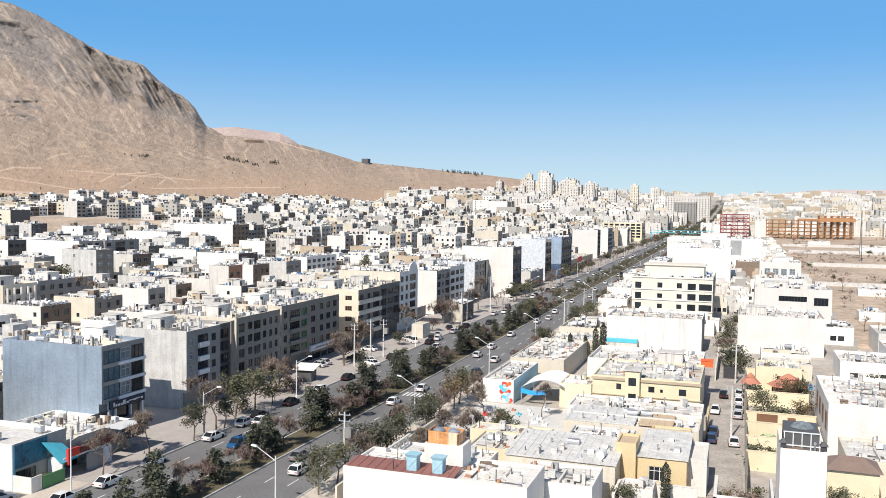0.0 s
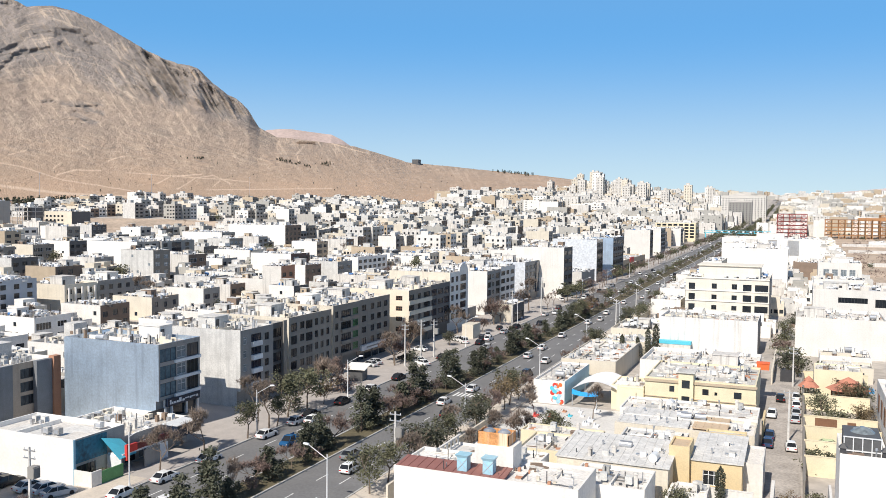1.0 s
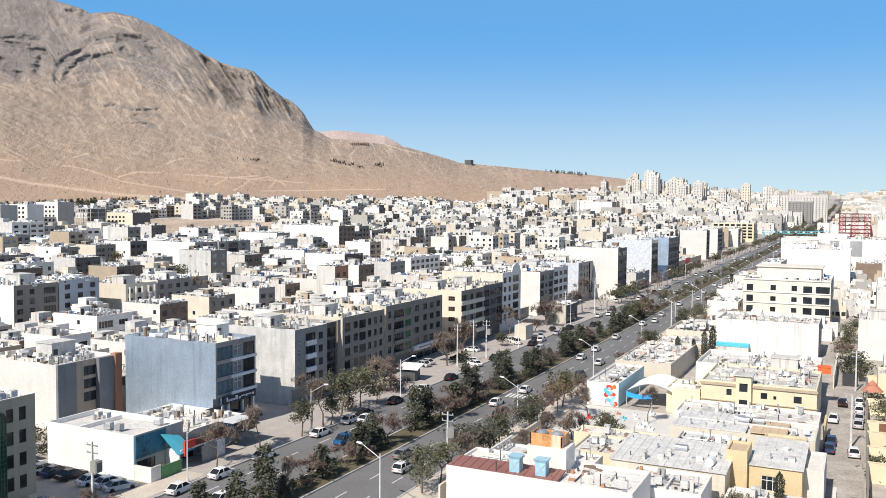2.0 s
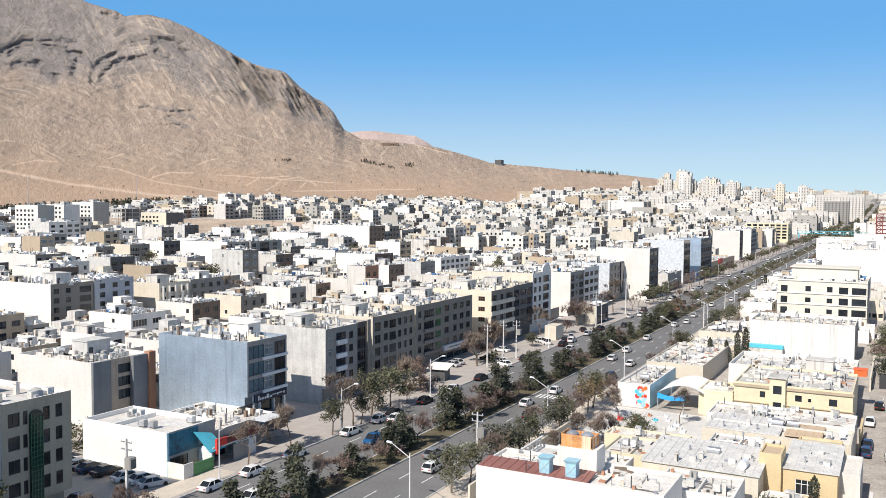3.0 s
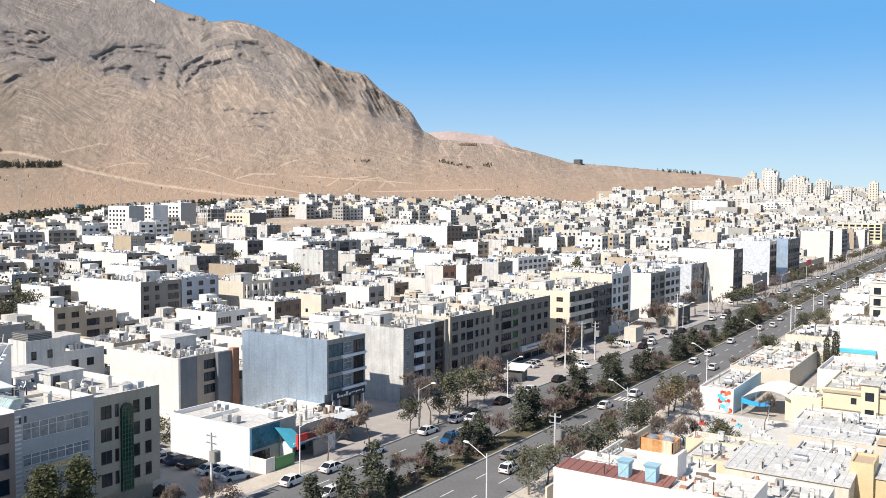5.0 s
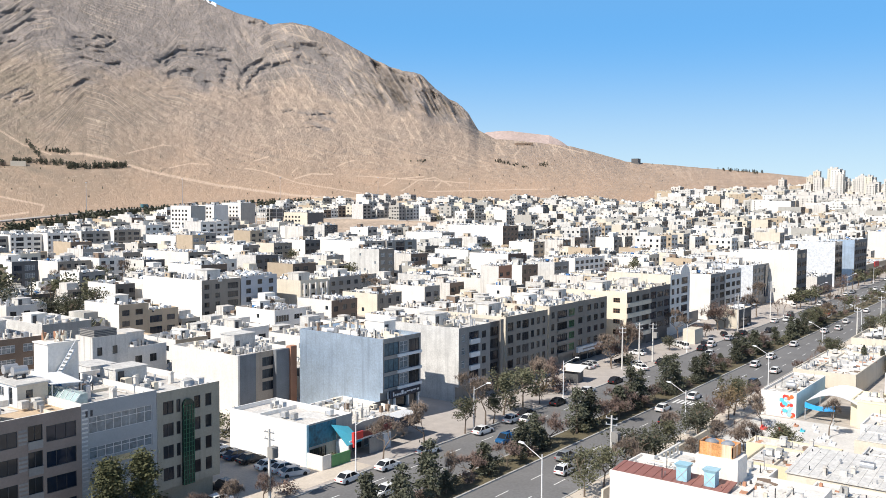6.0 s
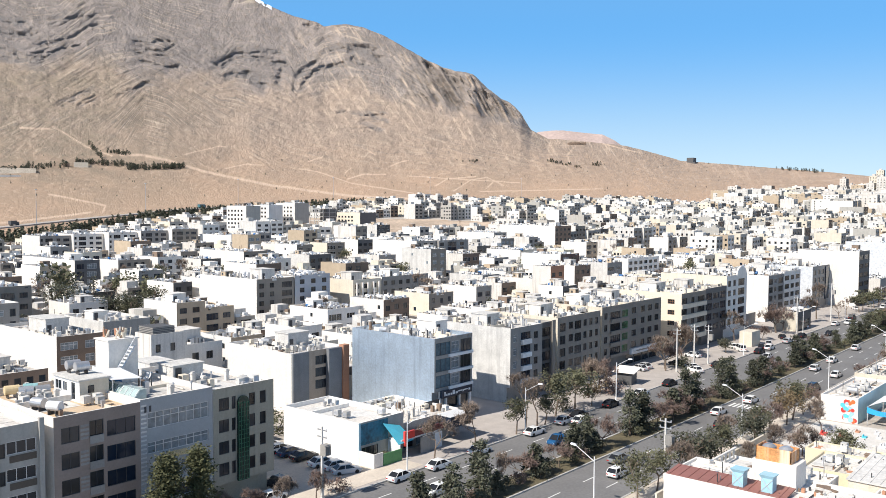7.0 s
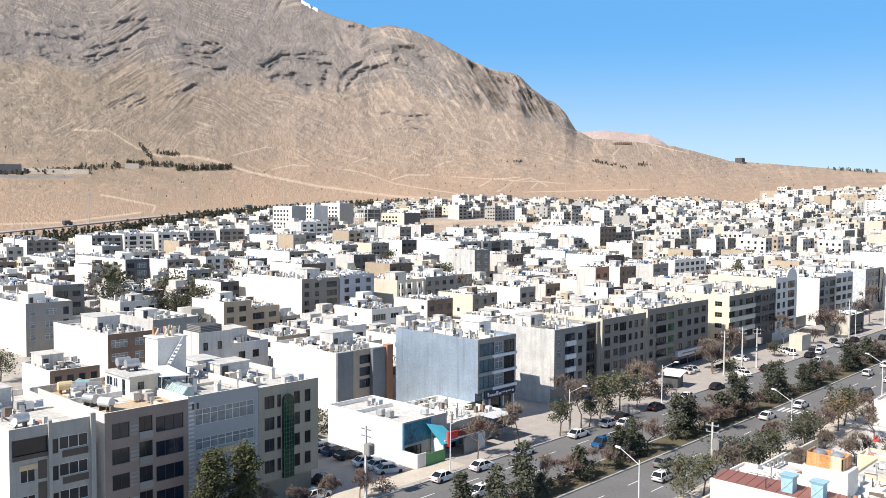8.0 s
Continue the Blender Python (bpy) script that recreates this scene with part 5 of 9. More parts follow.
# GREYW and DARKST put avenue-side shade into the colour of blank +x walls
for xx, yy, dd, w, hh, m, lab in ((-508, 422, 22, 14, 21.5, GREYW, "tall apartment house, its blank side greyed for shade"), (-511, 400, 22, 13, 20.5, WHITE, "pale new apartment tower near the open ground"), (-498, 370, 23, 12.5, 21.5, GREYW, "pale apartment tower, its blank side greyed for shade"),
                                  (-496, 479, 27, 18, 12.5, DARKST, "cream-fronted apartment block, its blank side darkened for shade")):
    house(xx, yy, dd, w, hh, lab, CREAM if m is DARKST else WHITE, m, ROOFW, south=[(1.5 + 3.8 * i, 2.2 + 3 * s, 2.0, 1.5, "dark") for i in range(5) for s in range(int(hh / 3.1))], stair=(6, 5, 4, 4, 2.6))
fr = thing("building_frame", "bare concrete building frame with open floors", "building", Matrix.Translation((-513, 455, at_z(-513, 455) - 0.2)))
for s in range(6):
    c = Build()
    c.box(-16, 0, 0, 14, s * 3.1, s * 3.1 + 0.35)
    part("slab", c, CONCRETE, fr)
for i in range(4):
    for j in range(3):
        c = Build()
        c.box(-16 + i * 5.2, -15.6 + i * 5.2, j * 6.8, j * 6.8 + 0.4, 0, 16.5)
        part("column", c, CONCRETE, fr)
c = Build()
c.box(-8, -0.2, 4, 13.6, 0, 15.5)
part("infill_wall", c, DARKST, fr)
TAKEN.append((-531, -512, 454, 470))
# ---- the rest of the quarter ----
rq = random.Random(11)
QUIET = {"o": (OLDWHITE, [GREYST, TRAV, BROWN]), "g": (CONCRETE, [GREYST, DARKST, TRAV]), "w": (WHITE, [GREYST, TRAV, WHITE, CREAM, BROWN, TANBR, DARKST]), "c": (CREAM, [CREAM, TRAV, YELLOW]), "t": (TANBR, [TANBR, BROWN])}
WORDS = {GREYST: "grey stone", TRAV: "travertine", WHITE: "white plaster", CREAM: "cream stone", BROWN: "brown brick", TANBR: "tan brick", DARKST: "dark stone", YELLOW: "pale yellow"}
MID = []


def clash(x0, x1, y0, y1):
    return any(x0 < b and x1 > a and y0 < d and y1 > c for a, b, c, d in TAKEN)


def random_house(x, y, w, dx, storeys, rnd):
    sidekey = rnd.choices("wctog", (0.40, 0.12, 0.11, 0.22, 0.15))[0]
    side_m, faces = QUIET[sidekey]
    f = rnd.choice(faces)
    h = storeys * 3.15 + rnd.uniform(0.9, 1.5)
    n = max(2, int(w / 3.4))
    st = rnd.choice(("dark", "dark", "alu", "pale", "blue"))
    ww = rnd.choice((1.4, 1.8, 2.4)) if n > 2 else 2.6
    cols = [((i + 0.5) * w / n - ww / 2, ww, rnd.choice((0.5, 0.8)), 1.6) for i in range(n)]
    if rnd.random() < 0.35:
        cols = [(0.6, w * 0.4, 0.4, 1.9), (w * 0.62, w * 0.26, 0.7, 1.5)]
    big = storeys >= 3
    south = [(rnd.uniform(1, dx - 2.5), 1.5 + 3.15 * s, 1.1, 1.2) for s in range(storeys)] if rnd.random() < 0.5 else []
    roof = rnd.choices((ROOFW, ROOFG, ROOFT), (0.7, 0.2, 0.1))[0]
    stair = (rnd.uniform(2, dx - 8), rnd.uniform(0.5, max(0.6, w - 5)), rnd.uniform(2.2, 4.2), min(rnd.uniform(2.2, 4), w - 1.5), rnd.uniform(1.9, 2.6)) if rnd.random() < 0.6 else None
    lab = f"{('low ', 'two-storey ', 'three-storey ', 'four-storey ', 'five-storey ')[min(storeys, 5) - 1]}house with {dict(w='white', c='cream', t='tan brick', o='stained white', g='cement')[sidekey]} sides and a {WORDS[f]} front"
    e = house(x, y, dx, w, h, lab, side_m, f, roof, cols=cols, storeys=storeys, ground=0.5, style=st, south=south, stair=stair, name="apartment_building" if big else "house", category="building" if big else "house")
    MID.append((e, x, y, dx, w))
    return e


for X, ymin, ymax, tall in ((-122, 108, 470, (1, 1, 2, 2, 2)), (-141, 104, 470, (1, 1, 2, 2)), (-160, 100, 470, (1, 1, 1, 2, 2)), (-181, 96, 470, (1, 2, 2, 2, 3)), (-205, 95, 470, (1, 2, 2, 3)), (-243, 88, 470, (2, 2, 3, 3, 4)), (-286, 100, 450, (1, 2, 2, 3, 3)),
                            (-330, 112, 440, (2, 2, 3, 3)), (-372, 125, 430, (1, 2, 3, 3, 4)), (-412, 140, 420, (2, 2, 3, 3))):
    y = ymin
    while y < ymax:
        w = rq.uniform(6.5, 9.5) if X > -180 else rq.uniform(8.5, 13)
        dx = rq.uniform(10, 14) if X > -180 else rq.uniform(13, 19)
        x = X + rq.uniform(-2, 2)
        far = math.hypot(X, y)
        if math.degrees(math.atan2(-X, y)) < 73.5 and math.degrees(math.atan2(-X, y)) > 8 and rq.random() < 0.9 and not clash(x - dx, x, y, y + w):
            random_house(x, y, w - rq.choice((0, 0, 0.3)), dx, rq.choice(tall), rq)
        y += w + (rq.uniform(6, 9) if rq.random() < 0.13 else 0.05)

# ---- the town farther off ----
FAR = [WHITE, CREAM, GREYST, TRAV, BROWN, DARKST, ROOFW, ROOFG, GLASS, TANBR, WHITEMETAL, OLDWHITE, GREYW, CONCRETE]


def far_house(b, x, y, w, dx, h, rnd, fine=True):
    """One house of a joined quarter."""
    g = at_z(x - dx / 2, y + w / 2) - 1.0
    h += 1.0
    s = rnd.choices((0, 11, 1, 13, 9, 12), (0.33, 0.26, 0.13, 0.15, 0.04, 0.09))[0]
    s = s if fine else rnd.choice((0, 0, 11, 11, 1, 13, 12, 12, 9))
    f = rnd.choices((12, 2, 0, 1, 3, 5, 4, 13), (0.20, 0.22, 0.13, 0.08, 0.12, 0.11, 0.08, 0.06))[0]
    n = max(1, int((h - 1.2) / 3.1))
    k = max(1, int(w / 4)) if fine else 2
    ww = w / k * rnd.uniform(0.45, 0.7)
    cols = [((i + 0.5) * w / k - ww / 2, 1.9 + q * 3.1, ww, 1.5) for i in range(k) for q in range(n)]
    wall_face(b, (x, y, g), (0, 1), w, h, cols, 0.25, f, 8)
    sc = [((i + 0.5) * dx / 4 - 0.6, 1.9 + q * 3.1, 1.3, 1.4) for i in range(4) for q in range(n)] if rnd.random() < 0.5 and fine else []
    if not fine and rnd.random() < 0.5:
        c_, sw = rnd.choice((2, 3, 4)), rnd.uniform(0.9, 2.4)
        sc = [((i + 0.5) * dx / c_ - sw / 2, 1.9 + q * 3.1, sw, rnd.choice((1.1, 1.5))) for i in range(c_) for q in range(n) if rnd.random() < 0.85]
    wall_face(b, (x - dx, y, g), (1, 0), dx, h, sc, 0.25, s, 8)
    b.quad((x - dx, y + w, g), (x - dx, y, g), (x - dx, y, g + h), (x - dx, y + w, g + h), s)
    b.quad((x, y + w, g), (x - dx, y + w, g), (x - dx, y + w, g + h), (x, y + w, g + h), s)
    t, z = 0.25, g + h
    r = rnd.choices((6, 7), (0.62, 0.38))[0]
    ring = lambda i, zz: [(x - dx + i, y + i, zz), (x - i, y + i, zz), (x - i, y + w - i, zz), (x - dx + i, y + w - i, zz)]
    o_, i_, r_ = ring(0, z), ring(t, z), ring(t, z - 0.6)
    for q in range(4):
        p = (q + 1) % 4
        b.quad(o_[q], o_[p], i_[p], i_[q], s), b.quad(i_[q], i_[p], r_[p], r_[q], s)
    b.quad(*r_, r)
    if rnd.random() < 0.8:
        sx, sy = rnd.uniform(x - dx + 1, x - 6), rnd.uniform(y + 0.4, y + max(0.5, w - 5))
        b.box(sx, sx + rnd.uniform(3, 5), sy, sy + min(4, w - 1), z - 0.6, z + rnd.uniform(1.6, 2.4), s)
    if fine and rnd.random() < 0.5:
        sy = rnd.uniform(y + 0.3 * w, y + 0.7 * w)
        b.box(x - dx + 0.3, x - 0.3, sy, sy + 0.2, z - 0.6, z + rnd.uniform(0.1, 0.6), s)
    for q in range(rnd.randint(9, 17) if fine else 6):
        sx, sy, e = rnd.uniform(x - dx + 0.5, x - 2), rnd.uniform(y + 0.4, y + w - 1.9), rnd.choice((0.4, 0.6, 0.9, 1.1, 1.5))
        b.box(sx, sx + e, sy, sy + e, z - 0.6, z + rnd.uniform(0.1, 1.1), rnd.choice((10, 10, 2, 5, 6, 4, 0)))


OUTER_Y, OUTER_X = [100, 420, 560, 700, 900, 1100, 1500], [-476, -480, -560, -700, -735, -690, -600]      # houses stay low beyond this line


def empty_ground(x, y):
    az = math.degrees(math.atan2(-x, y))
    if x < float(np.interp(y, BELT_Y, BELT_X)) + 16 or math.hypot(x, y) > float(np.interp(az, [0, 12, 15, 19, 30, 40], [3300, 2700, 2050, 1750, 1480, 1340])):
        return True
    return (x + 470 + 40 * math.sin(y / 60)) ** 2 / 120**2 + (y - 520) ** 2 / 110**2 < 1 or (x > 32 and y < 1200)


rf = random.Random(23)
quarter, n = Build(), 0


def close_quarter(b, lab):
    single("townhouses", b, FAR, lab, "houses", kind="stuff")


infill, rz = Build(), random.Random(29)            # low houses in the yards between the larger ones
for X in range(-118, -424, -9):
    for Y in range(96, 440, 8):
        x, y, w, dx = X + rz.uniform(-2, 2), Y + rz.uniform(-2, 2), rz.uniform(5.5, 7.5), rz.uniform(7, 9)
        if 8 < math.degrees(math.atan2(-x, y)) < 73.5 and not clash(x - dx, x, y, y + w) and not empty_ground(x, y) and rz.random() < 0.75:
            far_house(infill, x, y, w, dx, rz.choice((3.4, 3.4, 3.9, 6.4)), rz, True)
            TAKEN.append((x - dx, x, y, y + w))
single("yard_houses", infill, FAR, "low pale yard houses crowded between larger ones", "houses", kind="stuff")
for X in list(range(-108, -760, -31)):
    y = 100.0 if X < -425 else 445.0
    while y < 1120:
        w, dx = rf.uniform(8, 13), rf.uniform(11, 18)
        x = X + rf.uniform(-3, 3)
        az = math.degrees(math.atan2(-X, y))
        if 6 < az < 74 and not empty_ground(x - 10, y) and not clash(x - dx, x, y, y + w) and rf.random() < 0.93:
            st = rf.choice((1, 2, 2, 3, 3, 3, 4, 4)) if X > -300 else rf.choice((1, 2, 2, 3, 3, 4))
            if x < float(np.interp(y, OUTER_Y, OUTER_X)):
                st = rf.choice((1, 1, 1, 1, 2))
            far_house(quarter, x, y, w - 0.2, dx, st * 3.1 + 1.2, rf, math.hypot(X, y) < 620)
        y += w + (rf.uniform(6, 12) if rf.random() < 0.12 else 0)
    if X in (-356, -573):
        close_quarter(quarter, "dense pale flat-roofed houses of the rising quarter")
        quarter = Build()
close_quarter(quarter, "dense pale flat-roofed houses of the rising quarter")
quarter = Build()
y = 1130.0
while y < 3100:
    step = 18 + (y - 1130) * 0.012
    x = -0.36 * y - 60
    while x < 0.16 * y + 60:
        w, dx = rf.uniform(13, 24), rf.uniform(15, 30)
        if not (x > -91 and x - dx < -47 and y < 2900) and not empty_ground(x, y) and rf.random() < 0.92:
            far_house(quarter, x, y + rf.uniform(-8, 8), w, dx, rf.choice((2, 3, 3, 4, 4, 5, 6, 7)) * 3.1 + 1.2, rf, False)
        x += dx + rf.uniform(1, 8)
    y += step
close_quarter(quarter, "distant pale houses spread to the skyline")
quarter = Build()
for x in range(-40, 480, 34):                     # beyond the fields
    for k in range(3):
        if x < 25 and k < 2:
            continue
        far_house(quarter, x + rf.uniform(-5, 5), 1205 + k * 40 + rf.uniform(-10, 10), rf.uniform(12, 20), rf.uniform(15, 26), rf.choice((2, 3, 4)) * 3.1, rf, False)
close_quarter(quarter, "distant pale houses beyond the fallow fields")

# towers on the skyline
rt = random.Random(5)


def tower(x, y, w, d, h, side_m, face_m, lab):
    g = at_z(x, y) - 3
    e = thing("tower_block", lab, "tower", Matrix.Translation((x, y, g)), "towers on the skyline")
    b = Build()
    n = int((h + 3) / 3.3)
    k = max(2, int(w / 5))
    hs = [((i + 0.5) * w / k - 0.9, 4 + 3.3 * q, 1.8, 1.4) for i in range(k) for q in range(n - 1)]
    wall_face(b, (-w, 0, 0), (1, 0), w, h + 3, hs, 0.6, 0, 2)
    k = max(2, int(d / 6))
    hs = [((i + 0.5) * d / k - 1.6, 4 + 3.3 * q, 3.2, 1.8) for i in range(k) for q in range(n - 1)]
    wall_face(b, (0, 0, 0), (0, 1), d, h + 3, hs, 0.6, 1, 2)
    b.quad((-w, d, 0), (-w, 0, 0), (-w, 0, h + 3), (-w, d, h + 3), 0), b.quad((0, d, 0), (-w, d, 0), (-w, d, h + 3), (0, d, h + 3), 0)
    part("wall", b, [side_m, face_m, GLASS], e)
    r = Build()
    r.box(-w - 0.2, 0.2, -0.2, d + 0.2, h + 3, h + 4), r.box(-w * 0.7, -w * 0.35, d * 0.3, d * 0.7, h + 4, h + 8)
    part("roof", r, ROOFW, e)


for i in range(150):
    az = rt.choice((rt.uniform(4.5, 17), rt.uniform(9, 14)))
    r = rt.uniform(1750, 2350) if i < 46 else rt.uniform(1350, 1900)
    el = float(np.interp(az, [2, 4.4, 5.5, 6.5, 8, 9.5, 11, 12.5, 14, 16, 17], [1.0, 1.2, 1.45, 1.8, 1.45, 1.7, 1.95, 2.4, 2.1, 1.95, 1.7])) - (rt.choice((0.05, 0.3, 0.45, 0.7)) if i < 46 else rt.uniform(0.4, 1.2))
    x, y = -r * math.sin(radians(az)), r * math.cos(radians(az))
    h = EYE + r * math.tan(radians(el)) - at_z(x, y)
    if i >= 46:
        h = min(h, rt.uniform(14, 30))
    if 12 < h < 95:
        tower(x, y, rt.uniform(12, 18) if i < 46 else rt.uniform(15, 28), rt.uniform(12, 22), h, rt.choice((WHITE, OLDWHITE, OLDWHITE, CREAM, CONCRETE)), rt.choice((GREYW, GREYW, CREAM, GREYST)), rt.choice(("pale apartment tower on the skyline", "cream apartment tower on the skyline")) if i % 2 else "tall white apartment tower on the skyline")
tower(-78, 1560, 38, 24, 38, GREYST, GREYST, "grey unfinished slab block with open floors"), tower(-58, 1640, 76, 30, 46, OLDWHITE, CREAM, "long cream slab block on the skyline")

# footbridge over the avenue
fb = thing("footbridge", "turquoise steel footbridge across the avenue", "bridge", Matrix.Translation((-66, 1010, at_z(-66, 1010))))
for z0, z1, nm in ((6.0, 6.6, "deck"), (8.6, 8.9, "roof")):
    b = Build()
    b.box(-34, 36, -2, 2, z0, z1)
    part(nm, b, CYAN, fb)
for k in range(18):
    b = Build()
    b.box(-33.6 + k * 4.05, -33.2 + k * 4.05, -2, -1.7, 6.6, 8.6)
    part("post", b, CYAN, fb)
for k in range(9):
    b = Build()
    b.box(-31.5 + k * 7.6, -29.4 + k * 7.6, -2.1, -1.95, 6.9, 8.3)
    part("panel", b, WHITEMETAL, fb, "white panel")
for k in (-33, 0, 35):
    b = Build()
    b.box(k - 0.5, k + 0.5, -1, 1, 0, 6)
    part("pier", b, CYAN, fb)

# steel frames under construction beyond the houses


def steel_frame(x, y, nx, ny, nz, bay, sh, m, lab, floors=None):
    e = thing("building_frame", lab, "building", Matrix.Translation((x, y, at_z(x, y) - 0.3)), "steel frames")
    for i in range(nx + 1):
        for j in range(ny + 1):
            b = Build()
            b.box(i * bay, i * bay + 0.6, j * bay, j * bay + 0.6, 0, nz * sh)
            part("column", b, m, e)
    for k in range(1, nz + 1):
        b = Build()
        for j in range(ny + 1):
            b.box(0, nx * bay, j * bay, j * bay + 0.5, k * sh - 0.7, k * sh)
        for i in range(nx + 1):
            b.box(i * bay, i * bay + 0.5, 0, ny * bay, k * sh - 0.7, k * sh)
        part("beam", b, m, e)
        if floors:
            b = Build()
            b.box(0, nx * bay, 0.6, ny * bay, k * sh, k * sh + 0.3)
            part("slab", b, floors, e)
    b = Build()
    for i in range(0, nx, 2):
        for k in range(nz):
            b.tube((i * bay, -0.1, k * sh), ((i + 1) * bay, -0.1, (k + 1) * sh), 0.25, n=4), b.tube(((i + 1) * bay, -0.1, k * sh), (i * bay, -0.1, (k + 1) * sh), 0.25, n=4)
    part("brace", b, m, e)
    return e


# slabs darkened so that their colour carries the shade inside the frame
steel_frame(-24, 1000, 5, 3, 7, 6, 4.1, mat("red_primer_steel", (0.30, 0.055, 0.05), 0.7, 0.15, 0.6, 4, 0), "red steel building frame with dark floors", DARKST)
steel_frame(26, 1080, 8, 3, 5, 7, 4.4, ORSTEEL, "rust-orange steel frame under construction", BROWN)
steel_frame(84, 1090, 5, 4, 6, 7, 4.6, ORSTEEL, "orange steel frame of a large hall under construction")
b = Build()
b.box(60, 122, 1085, 1087, 26, 29.5), b.box(84, 122, 1085, 1120, 29.5, 30.2)
single("girder", b, ORSTEEL, "orange steel girder across the frames", "girder")
ms = thing("lattice_mast", "tall thin lattice mast in the fallow field", "mast", Matrix.Translation((79, 670, at_z(79, 670))))
b = Build()
for sx, sy in ((-0.8, -0.8), (0.8, -0.8), (0.8, 0.8), (-0.8, 0.8)):
    b.tube((sx, sy, 0), (sx * 0.2, sy * 0.2, 36), 0.14, n=4)
part("leg", b, DARKMETAL, ms)
b = Build()
for k in range(14):
    a0, a1 = 0.8 * (1 - k / 17), 0.8 * (1 - (k + 1) / 17)
    b.tube((-a0, -a0, k * 2.5), (a1, -a1, k * 2.5 + 2.5), 0.08, n=3), b.tube((a0, -a0, k * 2.5), (a1, a1, k * 2.5 + 2.5), 0.08, n=3)
part("brace", b, DARKMETAL, ms)
# walls and sheds in the fields
for x, y, w, h, lab in ((40, 600, 75, 2.4, "long low wall across the fields"), (36, 760, 120, 2.6, "long pale wall across the fields"), (34, 455, 46, 2.0, "low mud wall across the field"), (36, 880, 140, 2.5, "long pale wall across the fields")):
    b = Build()
    b.box(x, x + w, y, y + 0.5, at_z(x, y) - 0.5, at_z(x, y) + h)
    single("field_wall", b, CONCRETE, lab, "wall")
for x, y, w, d, h in ((92, 790, 26, 10, 4), (60, 905, 20, 10, 3.5), (74, 500, 9, 6, 3.5), (48, 410, 12, 7, 3), (110, 660, 10, 8, 4), (38, 320, 8, 7, 3.2), (50, 330, 7, 6, 3)):
    house(x + w, y, w, d, h, "low white shed in the fields", WHITE, WHITE, ROOFW, name="shed", category="shed", parapet=0.2)

# ---- white blocks along the avenue's far side ----
w1 = house(11, 560, 56, 24, 18, "white commercial block with two grey louvred panels", WHITE, WHITE, ROOFW, cols=C2(4, 3.0, gap=5.4), storeys=4, style="open", stair=(20, 4, 16, 8, 3.5))
for a, w, z, h in ((8, 8, 10.5, 5.5), (38, 6.5, 8, 9), (27, 5, 13, 4)):
    p = Build()
    p.box(-56 + a, -56 + a + w, -0.15, 0.02, z, z + h)
    q = part("louvre_panel", p, GREYST, w1, "grey louvred panel")
    p = Build()
    for k in range(int(h / 0.6)):
        p.box(-56 + a, -56 + a + w, -0.22, -0.15, z + 0.1 + k * 0.6, z + 0.4 + k * 0.6)
    part("louvre", p, ALU, q)
house(-5, 430, 25, 14, 18, "white apartment block with open balconies", WHITE, WHITE, ROOFW, cols=[(1, 5, 0.3, 2.2, "open"), (7.5, 5, 0.3, 2.2, "open")], storeys=5, ground=1.5, stair=(8, 4, 6, 4, 2.6))
house(-14, 505, 26, 20, 17, "white apartment block behind the avenue", WHITE, GREYST, ROOFW, cols=C2(4, 2.4, gap=4.8), storeys=5, ground=1.5, stair=(8, 4, 6, 4, 2.6))
house(11, 480, 14, 12, 9, "dull brown shed block with a flat roof", BROWN, BROWN, ROOFG)
house(-10, 352, 26, 20, 11, "white house with a stepped terrace", WHITE, WHITE, ROOFW, cols=C2(4, 2.4, gap=4.8), storeys=3, ground=1, stair=(8, 4, 6, 4, 2.6))
house(23, 380, 16, 14, 15.5, "tall white villa with terraces", WHITE, WHITE, ROOFW, south=[(2 + 3.2 * i, 10.2, 2.2, 2.6, "pale") for i in range(4)], stair=(3, 3, 8, 6, 2.5))
house(22, 345, 17, 14, 11.5, "white villa with potted plants on its terrace", WHITE, WHITE, ROOFW, south=[(2 + 3.4 * i, 7, 2.2, 1.8, "pale") for i in range(4)])
house(26, 282, 22, 20, 13.5, "white villa with a shaded loggia", WHITE, WHITE, ROOFW, south=[(7, 9.6, 8, 1.6, "dark"), (17, 8.6, 4, 2.4, "dark")], stair=(12, 5, 7, 5, 2.2))
house(20.5, 238, 21, 22, 10, "large white house with a bare sunlit wall", WHITE, WHITE, ROOFW, stair=(14, 6, 5, 4, 2.4))
for x, y, d, w, h, m in ((33, 205, 12, 16, 5, ROOFW), (42, 222, 9, 16, 5.5, ROOFW), (50, 196, 14, 14, 5, ROOFG), (36, 172, 13, 13, 5.5, ROOFG), (46, 246, 12, 18, 6, ROOFW), (30, 262, 8, 14, 5, ROOFW), (62, 225, 14, 14, 6, ROOFW), (56, 262, 12, 16, 5, ROOFW)):
    house(x, y, d, w, h, "low white house with a cluttered flat roof", WHITE, CREAM, m, name="house", category="house", south=[(2, 1.2, 1.6, 1.4, "dark"), (d - 4, 1.2, 1.6, 1.4, "dark")])

